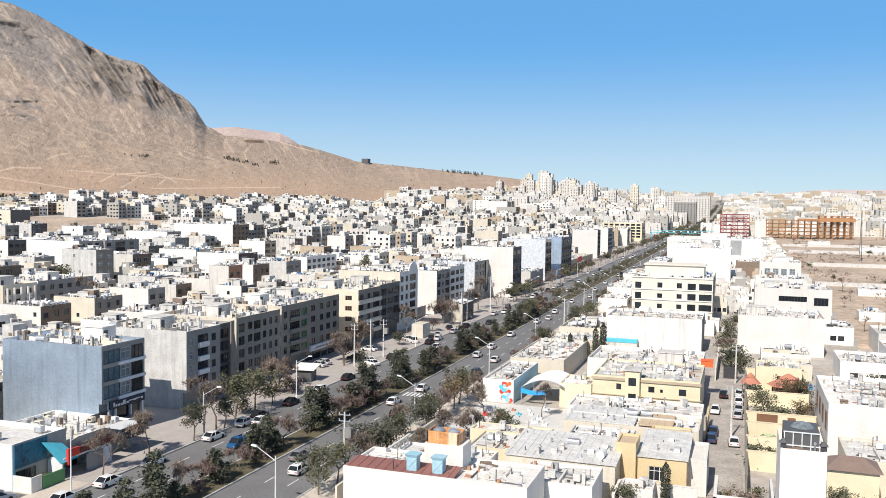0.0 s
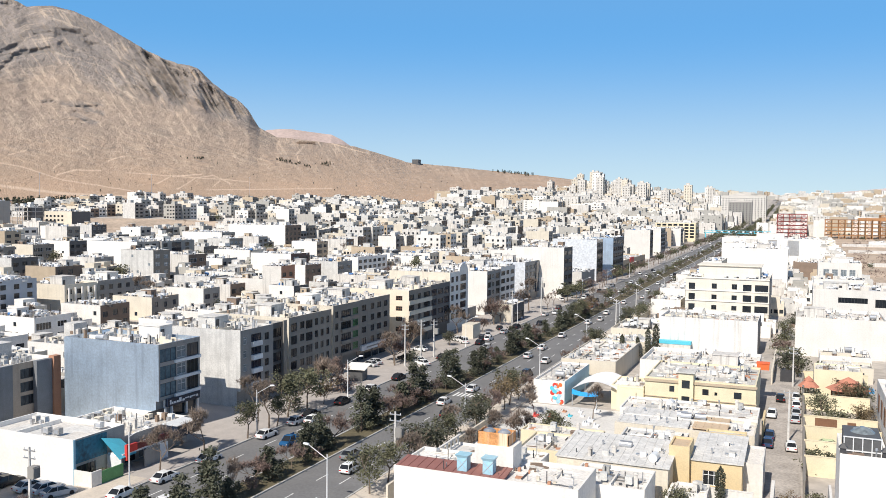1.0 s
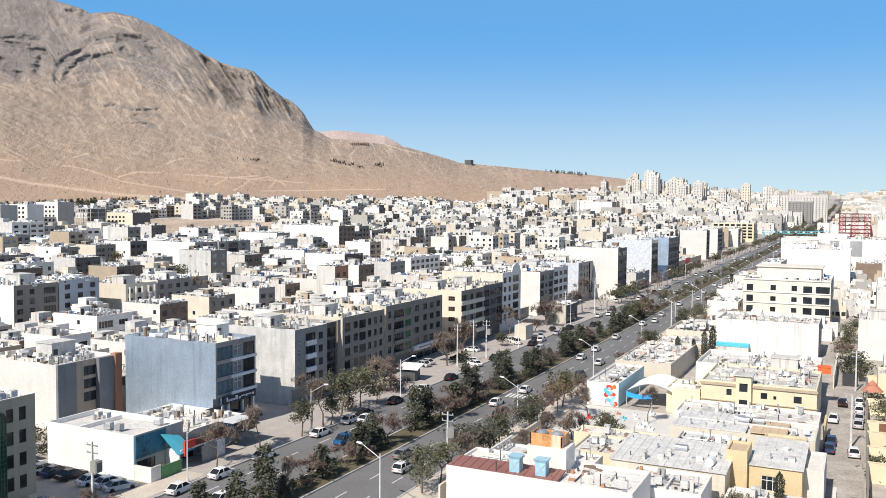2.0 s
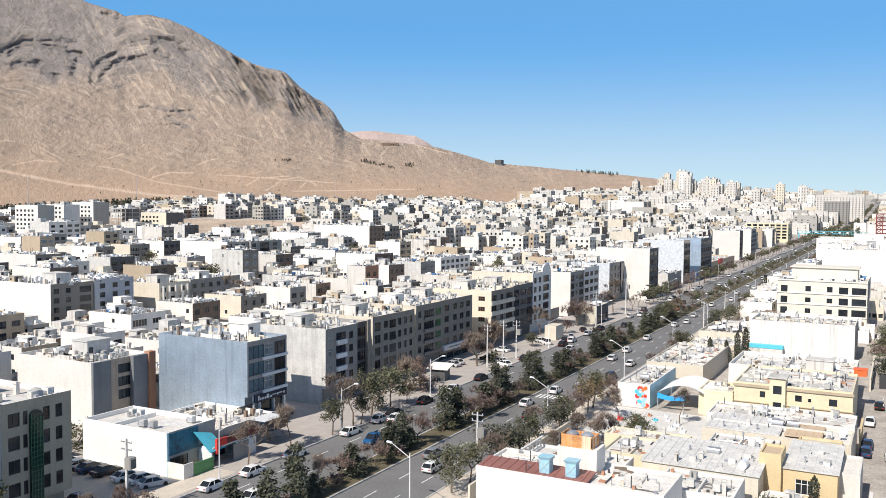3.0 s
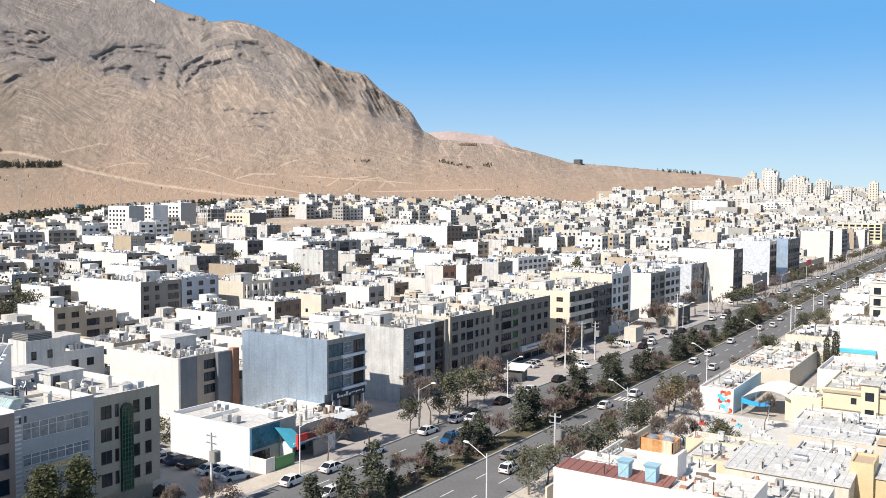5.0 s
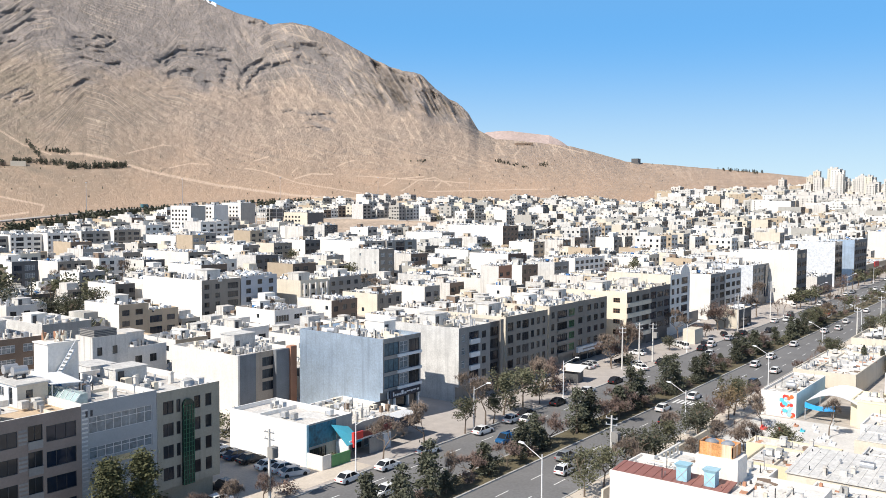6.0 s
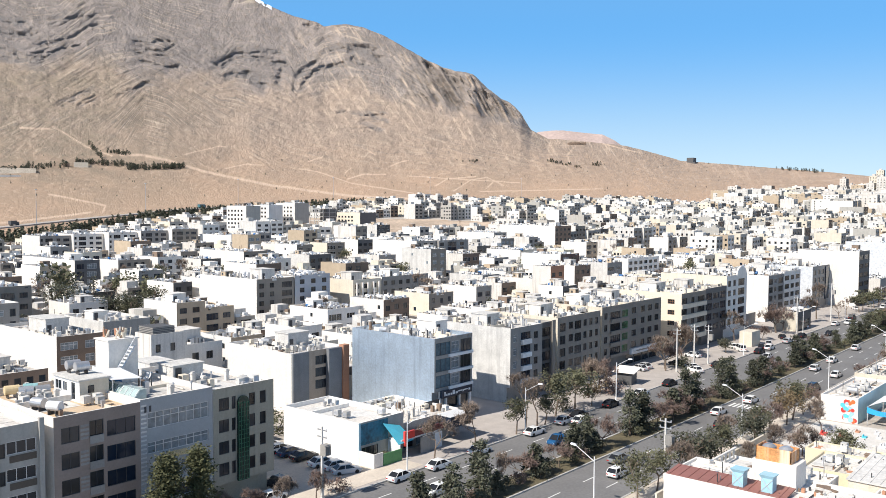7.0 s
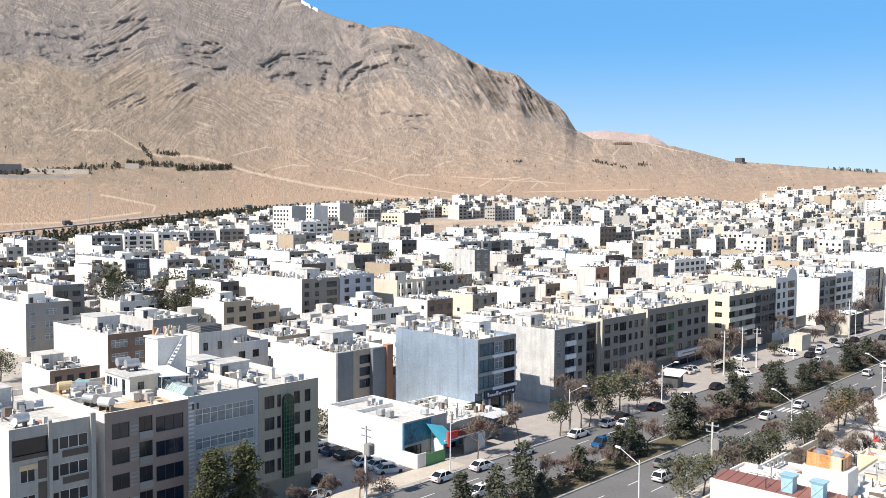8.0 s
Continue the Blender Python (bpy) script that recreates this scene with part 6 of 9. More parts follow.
# cream villa block
v = house(-8.6, 290, 25.7, 22, 15, "cream four-storey villa with loggias and arched windows", IVORY, GREYST, ROOFW, deep=True, parapet=0.5,
          south=[(8.2, 11.4, 1.6, 1.7, "dark"), (14.4, 11.4, 1.6, 1.7, "dark"), (8.2, 8.0, 1.6, 1.5, "dark"), (14.4, 8.0, 1.6, 1.5, "dark"), (8.2, 4.6, 1.6, 1.5, "dark"), (14.4, 4.6, 1.6, 1.5, "dark")]
          + [(u, z, w, 2.1, "open") for z in (11.0, 7.6, 4.2) for u, w in ((1, 2.0), (17.8, 2.6), (21.4, 4.0))], stair=None)
b = Build()
b.box(-22, -3, 4, 16, 14.4, 18.6), b.box(-22.5, -2.5, 3.5, 16.5, 18.6, 18.9)
part("penthouse", b, IVORY, v, "cream roof storey")
for z in (10.7, 7.3, 3.9, 14.6):
    b = Build()
    b.box(-25.8, 0.1, -0.25, 0, z, z + 0.25)
    part("string_course", b, WHITE, v)
# old white hall
hall = house(-9.3, 231, 24.5, 18, 9, "old white hall with a streaked blank wall", mat("limewash_with_runs", (0.74, 0.72, 0.69), 0.9, 0.14, 0.3, 3, 0.02, streak=0.5, streak_col=(0.34, 0.32, 0.30)), GREYST, ROOFW)
b = Build()
b.box(-33.5, -25.5, 228.6, 230.6, 0.0, 2.7)
single("store_room", b, OLDWHITE, "low white store beside the old hall", "store")
b = Build()
b.box(-33.6, -25.4, 228.5, 230.7, 2.7, 3.5)
single("pool_cover", b, CYAN, "bright turquoise cover beside the white hall", "cover")
house(-34, 238, 14, 22, 4.2, "low house round a planted yard", CREAM, CREAM, ROOFW, name="house", category="house")

# ---- yellow house ----
yh = house(-6.4, 159.4, 19.3, 18.5, 7.0, "pale yellow two-storey house with a cluttered grey roof", YELLOW, YELLOW, ROOFG, name="house", category="house", deep=True, parapet=0.35,
           south=[(4.4, 4.6, 0.9, 1.1, "dark"), (3.9, 1.9, 1.4, 1.2, "dark"), (10.2, 4.5, 1.1, 1.1, "dark"), (12.3, 4.6, 0.5, 0.6, "dark"), (15.6, 4.3, 1.3, 1.2, "dark"), (12.3, 1.7, 0.5, 1.1, "dark"), (15.5, 1.6, 1.4, 1.3, "dark")])
b = Build()
wall_face(b, (-13.2, -1.0, 0), (1, 0), 2.6, 8.4, [(0.6, 5.6, 1.4, 1.5), (0.6, 2.6, 1.4, 1.6)], 0.15, 0, 1)
b.quad((-10.6, -1.0, 0), (-10.6, 2.5, 0), (-10.6, 2.5, 8.4), (-10.6, -1.0, 8.4), 0), b.quad((-13.2, 2.5, 0), (-13.2, -1.0, 0), (-13.2, -1.0, 8.4), (-13.2, 2.5, 8.4), 0)
b.box(-13.5, -10.3, -1.3, 2.8, 8.4, 8.6, 2)
part("stair_bay", b, [YELLOW, GLASS, ROOFG], yh, "projecting yellow stair bay with tall windows")
for z0, z1 in ((6.3, 6.75), (3.55, 3.65)):
    b = Build()
    b.box(-19.5, 0.2, -0.25, 0, z0, z1)
    part("cornice", b, TANBR, yh, "brown brick cornice")
house(-7.0, 179, 23, 17.5, 6.6, "white house with a cluttered pale roof", WHITE, WHITE, ROOFP, name="house", category="house", stair=(4, 4, 5, 4, 2))
b = Build()
b.box(-7.2, -4.9, 178.6, 181.0, 6.5, 7.7), b.box(-7.3, -4.8, 178.5, 181.1, 7.7, 7.8)
single("roof_tank", b, ORANGE, "bright orange sheeted tank on the roof corner", "tank")
b = Build()
for a, h in ((0, 1.6),):
    b.box(-31, -26, 160, 161, 0, 4.4)
single("garden_wall", b, YELLOW, "pale yellow garden wall beside the house", "wall")
house(-26.2, 161, 6, 9, 4.6, "low yellow annexe with a stepped parapet", YELLOW, YELLOW, ROOFW, name="house", category="house")

# ---- grey-roofed houses before the yellow house ----
def sheet_roof(x0, x1, y0, y1, z0, z1, m, lab, ribs=True):
    """A shallow roof of sheets with raised seams."""
    b = Build()
    b.solid([(x0, y0, z0 - 0.15), (x1, y0, z0 - 0.15), (x1, y1, z1 - 0.15), (x0, y1, z1 - 0.15)], [(x0, y0, z0), (x1, y0, z0), (x1, y1, z1), (x0, y1, z1)])
    if ribs:
        k = x0 + 0.4
        while k < x1:
            b.solid([(k, y0, z0), (k + 0.07, y0, z0), (k + 0.07, y1, z1), (k, y1, z1)], [(k, y0, z0 + 0.06), (k + 0.07, y0, z0 + 0.06), (k + 0.07, y1, z1 + 0.06), (k, y1, z1 + 0.06)])
            k += 1.1
    return single("sheet_roof", b, m, lab, "roof")


NH = dict(name="house", category="house", parapet=0.3)
house(-5.2, 129, 20, 8.5, 5.6, "low cream house under grey sheet roofs", CREAM, CREAM, ROOFP, **NH)
sheet_roof(-25, -14.5, 129.3, 138, 5.75, 6.1, SHEET, "pale corrugated sheet roof with pipes"), sheet_roof(-14, -9, 130, 137, 5.75, 5.9, ROOFT, "tan felt roof patch")
house(-5.2, 138, 21, 9, 5.9, "low cream house under grey sheet roofs", WHITE, CREAM, ROOFP, **NH)
house(-14.4, 108.3, 14.2, 10.2, 5.6, "low cream house under a wide grey sheet roof", CREAM, CREAM, ROOFG, south=[(2.4, 3.3, 1.4, 1.0, "brown"), (8.8, 3.3, 1.0, 1.0, "dark")], **NH)
sheet_roof(-28.8, -14.2, 108.1, 119.4, 5.66, 6.3, SHEET, "wide sloping roof of grey corrugated sheets")
sheet_roof(-12.5, -5.8, 114.0, 126.2, 5.56, 6.2, SHEET, "sloping grey sheet roof over the ochre house")
house(-21.9, 103.6, 8.6, 4.4, 4.0, "low white terrace house with a pale flat roof", WHITE, WHITE, ROOFP, south=[(3.2, 1.2, 1.8, 1.5, "dark")], **NH)
for x, y in ((-27.0, 104.4), (-24.6, 105.8), (-26.2, 106.6)):
    b = Build()
    b.box(x, x + 1.2, y, y + 0.25, 3.72, 4.3)
    single("planter", b, TERRA, "low terracotta planter on the terrace", "planter")
wall_run_late = [(-14.0, 110.4, -4.4, 110.4), (-14.0, 104.5, -14.0, 110.4)]
house(-6.0, 114.2, 6.4, 10.2, 5.5, "ochre brick house with a barred window", OCHRE, OCHRE, ROOFG, deep=True, south=[(1.6, 2.4, 2.1, 1.9, "white")], **NH)
house(-12.4, 113.2, 2.6, 5, 7.3, "ochre brick stair tower with a tiled top", OCHRE, OCHRE, ROOFT, **NH)
house(-3.6, 117.2, 3.4, 9, 5.0, "white annexe beside the alley", WHITE, WHITE, ROOFP, **NH)
house(-15.5, 97.5, 9, 8, 6.0, "white house with a railed terrace", WHITE, WHITE, ROOFP, south=[(3.4, 2.0, 2.0, 1.6, "dark")], **NH)
house(-6.2, 126.5, 5.5, 2.2, 6.2, "ochre brick parapet room", OCHRE, OCHRE, ROOFG, **NH)
house(-14, 119, 9, 8, 5.6, "low house with a tin roof", WHITE, CREAM, SHEET, **NH)
house(-26.5, 124, 12, 4.5, 4.2, "long pale yellow garden house", YELLOW, YELLOW, ROOFP, **NH)
house(-29.2, 112, 6, 9, 5.0, "low house with yellow parapets", YELLOW, YELLOW, ROOFP, **NH)
house(-30, 97.5, 13, 12, 5.4, "low house with a balustraded terrace", WHITE, WHITE, ROOFP, **NH)
for k in range(9):
    b = Build()
    b.cyl(-42.6, 98 + k * 1.3, 5.4, 6.3, 0.1, 0.16, 8), b.cyl(-42.6, 98 + k * 1.3, 6.3, 6.5, 0.16, 0.1, 8)
    single("baluster", b, WHITE, "white turned baluster on the terrace edge", "baluster", "balusters of the terrace")
b = Build()
b.box(-42.75, -42.45, 97.6, 109.2, 6.5, 6.65)
single("handrail", b, WHITE, "white stone rail over the balusters", "rail")
# nearest white house
nh = house(-21, 88.5, 21.7, 8.6, 8.0, "white house with a blank sunlit wall and a maroon porch roof", WHITE, WHITE, ROOFP, **NH)
sheet_roof(-42.6, -29.4, 88.7, 92.0, 8.02, 8.35, REDROOF, "maroon sheet porch roof along the white wall")
b = Build()
b.box(-34.3, -29.6, 92.6, 95.8, 7.7, 10.5)
single("roof_room", b, WHITE, "white roof room with rust runs", "roof room")
b = Build()
b.box(-34.0, -30.2, 92.7, 95.4, 10.5, 10.6), b.box(-34.0, -30.2, 92.7, 92.8, 10.6, 11.95), b.box(-34.0, -33.9, 92.7, 95.4, 10.6, 11.95), b.box(-30.3, -30.2, 92.7, 95.4, 10.6, 11.8), b.box(-34.0, -30.2, 95.3, 95.4, 10.6, 11.8)
single("tank_screen", b, RUST, "rusty orange sheet screen round roof tanks", "screen")
for x in (-33.0, -31.2):
    b = Build()
    b.cyl(x, 94.1, 10.6, 11.8, 0.75, 0.75, 14), b.cyl(x, 94.1, 11.8, 12.05, 0.75, 0.4, 14)
    single("water_tank", b, GALV, "round galvanised tank behind a rusty screen", "tank", smooth=False)
for x in (-34.6, -31.5):
    e = thing("roof_cowl", "pale blue metal cooler cowl on the porch roof", "cooler", Matrix.Translation((x, 89.9, 8.1)), "cooler cowls")
    b = Build()
    b.box(-0.6, 0.6, -0.6, 0.6, 0, 1.5)
    part("body", b, LBLUE, e)
    b = Build()
    b.solid([(-0.6, -0.6, 1.5), (0.6, -0.6, 1.5), (0.6, 0.6, 1.5), (-0.6, 0.6, 1.5)], [(-0.8, -0.8, 1.85), (0.8, -0.8, 1.85), (0.8, 0.8, 1.85), (-0.8, 0.8, 1.85)])
    part("cowl", b, LBLUE, e)
    b = Build()
    b.tube((-0.6, -0.62, 0.05), (0.6, -0.62, 1.45), 0.04, n=4), b.tube((0.6, -0.62, 0.05), (-0.6, -0.62, 1.45), 0.04, n=4)
    part("brace", b, ALU, e)

# ---- east of the alley ----
t4 = house(9.3, 100, 4.7, 9.4, 12, "narrow white house with a glazed roof room", WHITE, WHITE, ROOFP, name="house", category="house", parapet=0.9)
# solid block; the open room's inner shade is put into its dark colour
b = Build()
b.box(-4.2, -0.5, 3.5, 8.8, 11.1, 13.2)
part("roof_room", b, DARKST, t4, "solid roof room, dark for its shaded inside")
b = Build()
for k in range(5):
    b.box(-4.25 + k * 0.93, -4.15 + k * 0.93, 3.4, 3.5, 11.1, 13.2)
for z in (11.6, 13.1):
    b.box(-4.3, -0.4, 3.38, 3.5, z, z + 0.12)
part("glazing_bar", b, WHITEMETAL, t4)
b = Build()
b.cyl(-2.2, 6.2, 13.2, 13.5, 1.3, 1.0, 14), b.cyl(-2.2, 6.2, 13.5, 13.8, 1.0, 0.3, 14)
part("dome", b, PALEGLASS, t4, "pale roof dome")
for x in (-4.4, -0.3):
    b = Build()
    b.box(x - 0.3, x + 0.3, 0.4, 1.0, 11.9, 12.6), b.solid([(x - 0.45, 0.25, 12.6), (x + 0.45, 0.25, 12.6), (x + 0.45, 1.15, 12.6), (x - 0.45, 1.15, 12.6)], [(x - 0.05, 0.65, 13.1), (x + 0.05, 0.65, 13.1), (x + 0.05, 0.75, 13.1), (x - 0.05, 0.75, 13.1)])
    part("chimney_cap", b, DARKMETAL, t4, "small dark chimney cap")


def gable(x0, x1, y0, y1, z, wall_h, m, lab, wall_m=YELLOW):
    e = thing("cottage", lab, "house", Matrix.Translation((x0, y0, at_z(x0, y0) - 0.1)))
    w, d = x1 - x0, y1 - y0
    b = Build()
    b.box(0, w, 0, d, 0, wall_h)
    part("wall", b, wall_m, e)
    b = Build()
    b.solid([(-0.4, -0.4, wall_h), (w + 0.4, -0.4, wall_h), (w + 0.4, d + 0.4, wall_h), (-0.4, d + 0.4, wall_h)], [(d * 0.3, d * 0.5, z), (w - d * 0.3, d * 0.5, z), (w - d * 0.3, d * 0.52, z), (d * 0.3, d * 0.52, z)])
    part("roof", b, m, e)
    return e


gable(11, 17, 117.6, 123, 6.7, 5.5, BROWNROOF, "yellow cottage with a brown hipped roof")
bw = house(30, 140.6, 17, 24, 9, "large white house with a grey felt roof", WHITE, WHITE, ROOFP, name="house", category="house", parapet=0.5)
for k in range(4):
    b = Build()
    b.box(-17.08, -17.0, 2 + k * 5.4, 4.2 + k * 5.4, 4.4, 7.2)
    part("window", b, WOODB, bw, "brown shuttered window")
house(26, 124, 12, 12, 5.2, "low pale house with sheet roofs", CREAM, CREAM, SHEET, **NH)
house(34, 112, 14, 14, 5.0, "low house with a cluttered roof", WHITE, CREAM, ROOFP, **NH)


def wall_run(x0, y0, x1, y1, h, m, lab, t=0.25):
    b = Build()
    g = at_z(x0, y0) - 0.1
    b.box(min(x0, x1) - (t / 2 if x0 == x1 else 0), max(x0, x1) + (t / 2 if x0 == x1 else 0), min(y0, y1) - (t / 2 if y0 == y1 else 0), max(y0, y1) + (t / 2 if y0 == y1 else 0), g, g + h)
    b.box(min(x0, x1) - (t / 2 + 0.05 if x0 == x1 else 0), max(x0, x1) + (t / 2 + 0.05 if x0 == x1 else 0), min(y0, y1) - (t / 2 + 0.05 if y0 == y1 else 0), max(y0, y1) + (t / 2 + 0.05 if y0 == y1 else 0), g + h, g + h + 0.1)
    single("garden_wall", b, m, lab, "wall")


for a in ((1.4, 158, 12.8, 158), (1.4, 176, 12.8, 176), (1.4, 150.5, 12.8, 150.5), (1.4, 132, 10, 132), (1.4, 200, 14, 200), (1.4, 141, 10, 141)):
    wall_run(*a, 3.0, YELLOW, "pale yellow rendered garden wall")
for a in ((1.4, 120, 1.4, 157), (1.4, 162, 1.4, 200), (12.9, 141, 12.9, 200)):
    wall_run(*a, 2.8, TRAV, "pale garden wall along the alley")
for a in wall_run_late:
    wall_run(*a, 3.3, WHITE, "white yard wall before the ochre house")
house(-9.5, 106.2, 4.0, 4.0, 3.6, "small white yard room", WHITE, WHITE, ROOFP, **NH)
wall_run(-4.8, 148, -4.8, 158, 3.2, OCHRE, "ochre garden wall along the alley"), wall_run(-4.8, 197, -4.8, 228, 3.0, CREAM, "cream garden wall along the alley")
for x, y, w, h, m, lab in ((3.2, 157.85, 3.4, 2.7, WOODB, "brown steel double gate in a garden wall"), (8.2, 157.85, 1.3, 2.4, WOODB, "narrow brown gate in a garden wall"), (-3.2, 201, 3.0, 3.0, DARKMETAL, "dark steel gate closing the alley")):
    b = Build()
    b.box(x, x + w, y - 0.1, y, 0, h)
    for k in range(4):
        b.box(x + 0.15 + k * w / 4, x + w / 4 - 0.1 + k * w / 4, y - 0.14, y - 0.1, 0.3, h - 0.3)
    single("gate", b, m, lab, "gate")
ga = thing("gazebo", "garden gazebo with a red tiled roof", "gazebo", Matrix.Translation((9.6, 186, 0.1)))
for k in range(8):
    b = Build()
    b.cyl(3 * math.cos(k * math.pi / 4), 3 * math.sin(k * math.pi / 4), 0, 2.6, 0.12)
    part("post", b, WOODB, ga)
b = Build()
b.cyl(0, 0, 2.6, 4.0, 4.2, 1.6, 8), b.cyl(0, 0, 4.0, 5.0, 2.0, 0.1, 8)
part("roof", b, TILE, ga)
ga2 = copy_thing(ga, pose(2.4, 187, 0.1) @ Matrix.Diagonal((1, 1, 1, 1)))
ga2.scale = (0.5, 0.5, 0.9)
b = Build()
b.box(11, 15, 196, 198.5, 0.1, 0.9)
single("pool_cover", b, BLUETARP, "blue cover in a walled garden", "cover")
house(12.4, 190.5, 9, 8, 5.2, "yellow garden house with a dark porch", YELLOW, YELLOW, ROOFW, south=[(4.2, 0.6, 4.2, 2.8, "open")], **NH)
b = Build()
b.box(-2.5, 4.5, 108, 108.3, 0, 3.4), b.box(-2.5, -2.1, 108, 117, 0, 3.2), b.box(4.2, 4.5, 108, 118, 0, 3.2)
single("garden_wall", b, WHITE, "white yard wall at the alley's end", "wall")

for x, y, d, w, h, m in ((29, 203, 13, 9, 3.8, WHITE), (15.5, 206, 10, 8, 3.4, CREAM), (30, 217, 13, 11, 4.4, WHITE), (16, 219, 11, 11, 3.6, WHITE), (5.5, 232, 4.5, 14, 3.2, CREAM), (9, 252, 8, 10, 3.4, WHITE)):
    if not clash(x - d, x, y, y + w):
        house(x, y, d, w, h, "low white-walled house behind the gardens", m, CREAM, ROOFW, south=[(2, 1.1, 1.4, 1.3, "dark"), (d - 3.2, 1.1, 1.4, 1.3, "dark")], name="house", category="house", parapet=0.5)
# ---- roadside showroom with canopies ----
sr = house(-41, 160, 6.2, 21, 4.5, "low white showroom with a painted mural end", WHITE, LBLUE, ROOFW, name="shop", category="shop", parapet=0.4)
rm = random.Random(3)
for k in range(30):
    b = Build()
    x, z, s = rm.uniform(-2.6, -0.5), rm.uniform(0.3, 3.9), rm.uniform(0.2, 0.5)
    b.solid([(x + s * math.cos(t), -0.03 - k * 0.002, z + s * math.sin(t)) for t in np.linspace(0, 5.4, 7)], [(x + s * math.cos(t), -0.035 - k * 0.002, z + s * math.sin(t)) for t in np.linspace(0, 5.4, 7)])
    part("mural_patch", b, rm.choice((ORANGE, ORANGE, CYAN, REDP, LBLUE, WHITEMETAL)), sr)
cp = thing("canopy", "white vaulted canvas canopy with a blue valance", "canopy", Matrix.Translation((-39.5, 160, 0.1)))
b = Build()
arc = [(9.5 * i / 12, 3.3 + 1.7 * math.sin(math.pi * i / 12)) for i in range(13)]
prof = arc + [(x, z - 0.06) for x, z in reversed(arc)]
b.solid([(x, 11, z) for x, z in prof], [(x, 0, z) for x, z in prof], caps=False)
part("canvas", b, CLOTH, cp)
b = Build()
b.solid([(5.0 * i / 8, -0.1, 3.3 - 0.5 * math.sin(math.pi * i / 8)) for i in range(9)] + [(5.0 * i / 8, -0.1, 2.3 - 0.3 * math.sin(math.pi * i / 8)) for i in range(8, -1, -1)], [(5.0 * i / 8, -0.25, 3.3 - 0.5 * math.sin(math.pi * i / 8)) for i in range(9)] + [(5.0 * i / 8, -0.25, 2.3 - 0.3 * math.sin(math.pi * i / 8)) for i in range(8, -1, -1)])
part("valance", b, BLUETARP, cp, "blue valance")
for x, y in ((0, 0.2), (9.4, 0.2), (0, 10.8), (9.4, 10.8), (4.7, 0.2)):
    b = Build()
    b.cyl(x, y, 0, 3.35, 0.08)
    part("post", b, ALU, cp)
b = Build()
b.box(-47, -27, 136, 159, 0.05, 0.1)
single("yard_paving", b, mat("pale_yard_paving", (0.62, 0.60, 0.57), 0.9, 0.15, 0.4, 3, 0.01), "pale paved yard before the showroom", "paving", kind="structure")
for k in range(14):
    b = Build()
    x, y, s = rm.uniform(-44, -28), rm.uniform(142, 157), rm.uniform(0.6, 1.2)
    b.box(x, x + s, y, y + s * 1.4, 0.1, 0.1 + 0.35 * s), b.box(x + 0.1 * s, x + 0.3 * s, y + 0.2 * s, y + 1.2 * s, 0.1 + 0.35 * s, 0.1 + 0.7 * s)
    single("play_set", b, rm.choice((REDP, WHITEMETAL, WHITEMETAL, WHITEMETAL, CLOTH, CYAN, TERRA)), "small bright play set in a paved yard", "play set", "play sets in the yard")
house(-36, 184, 12, 30, 4.6, "long low house with a pale roof edge", CREAM, CREAM, ROOFP, **NH)
house(-34, 216, 12, 12, 4.2, "low tin-roofed house among cypresses", CREAM, CREAM, SHEET, **NH)
wall_run(-47.8, 97, -47.8, 135, 2.4, CREAM, "cream garden wall along the footway"), wall_run(-48, 184, -48, 330, 2.4, CREAM, "cream garden wall along the footway")
for x, y, d, w, h in ((-37, 300, 10, 14, 6), (-38, 320, 9, 20, 8), (-36, 345, 12, 18, 7), (-38, 372, 10, 30, 9), (-36, 410, 9, 30, 8), (-36, 450, 9, 36, 10), (-38, 600, 8, 60, 9)):
    house(x, y, d, w, h, "pale low house beside the avenue's footway", WHITE, CREAM, ROOFW, cols=C2(max(2, int(w / 5)), 2.0, gap=4.6), storeys=2, ground=0.6)
infill = Build()                                      # low houses in the gaps east of the avenue
for X in range(30, -34, -9):
    for Y in range(264, 980, 9):
        x, y, w, dx = X + rz.uniform(-2, 2), Y + rz.uniform(-2, 2), rz.uniform(5.5, 8), rz.uniform(7, 9)
        if not clash(x - dx, x, y, y + w) and not empty_ground(x, y) and rz.random() < 0.6:
            far_house(infill, x, y, w, dx, rz.choice((3.4, 3.4, 3.9, 4.4)), rz, True)
            TAKEN.append((x - dx, x, y, y + w))
single("yard_houses", infill, FAR, "low pale yard houses between the white blocks", "houses", kind="stuff")


# ---- trees ----
def leaf(b, p, s, rnd, m=0):
    """One tilted tuft of foliage."""
    u = Vector((rnd.uniform(-1, 1), rnd.uniform(-1, 1), rnd.uniform(-0.6, 0.6))).normalized() * s
    v = Vector((rnd.uniform(-1, 1), rnd.uniform(-1, 1), rnd.uniform(-1, 1))).normalized() * s * 0.7
    p = Vector(p)
    b.quad(tuple(p - u), tuple(p + v), tuple(p + u), tuple(p - v), m)


def limb(b, a, d, length, r, depth, rnd, spread, tips):
    """A branch that forks until it is a twig."""
    a = Vector(a)
    c = a + d * length
    b.tube(a, c, r, r * 0.65, 5 if r > 0.04 else 3)
    if depth == 0:
        tips.append(c)
        return
    for k in range(rnd.choice((2, 3, 3)) if depth > 1 else 3):
        turn = Vector((rnd.uniform(-1, 1), rnd.uniform(-1, 1), rnd.uniform(-0.25, 0.9))).normalized()
        limb(b, c, (d * (1 - spread) + turn * spread).normalized(), length * rnd.uniform(0.62, 0.85), r * 0.6, depth - 1, rnd, spread, tips)


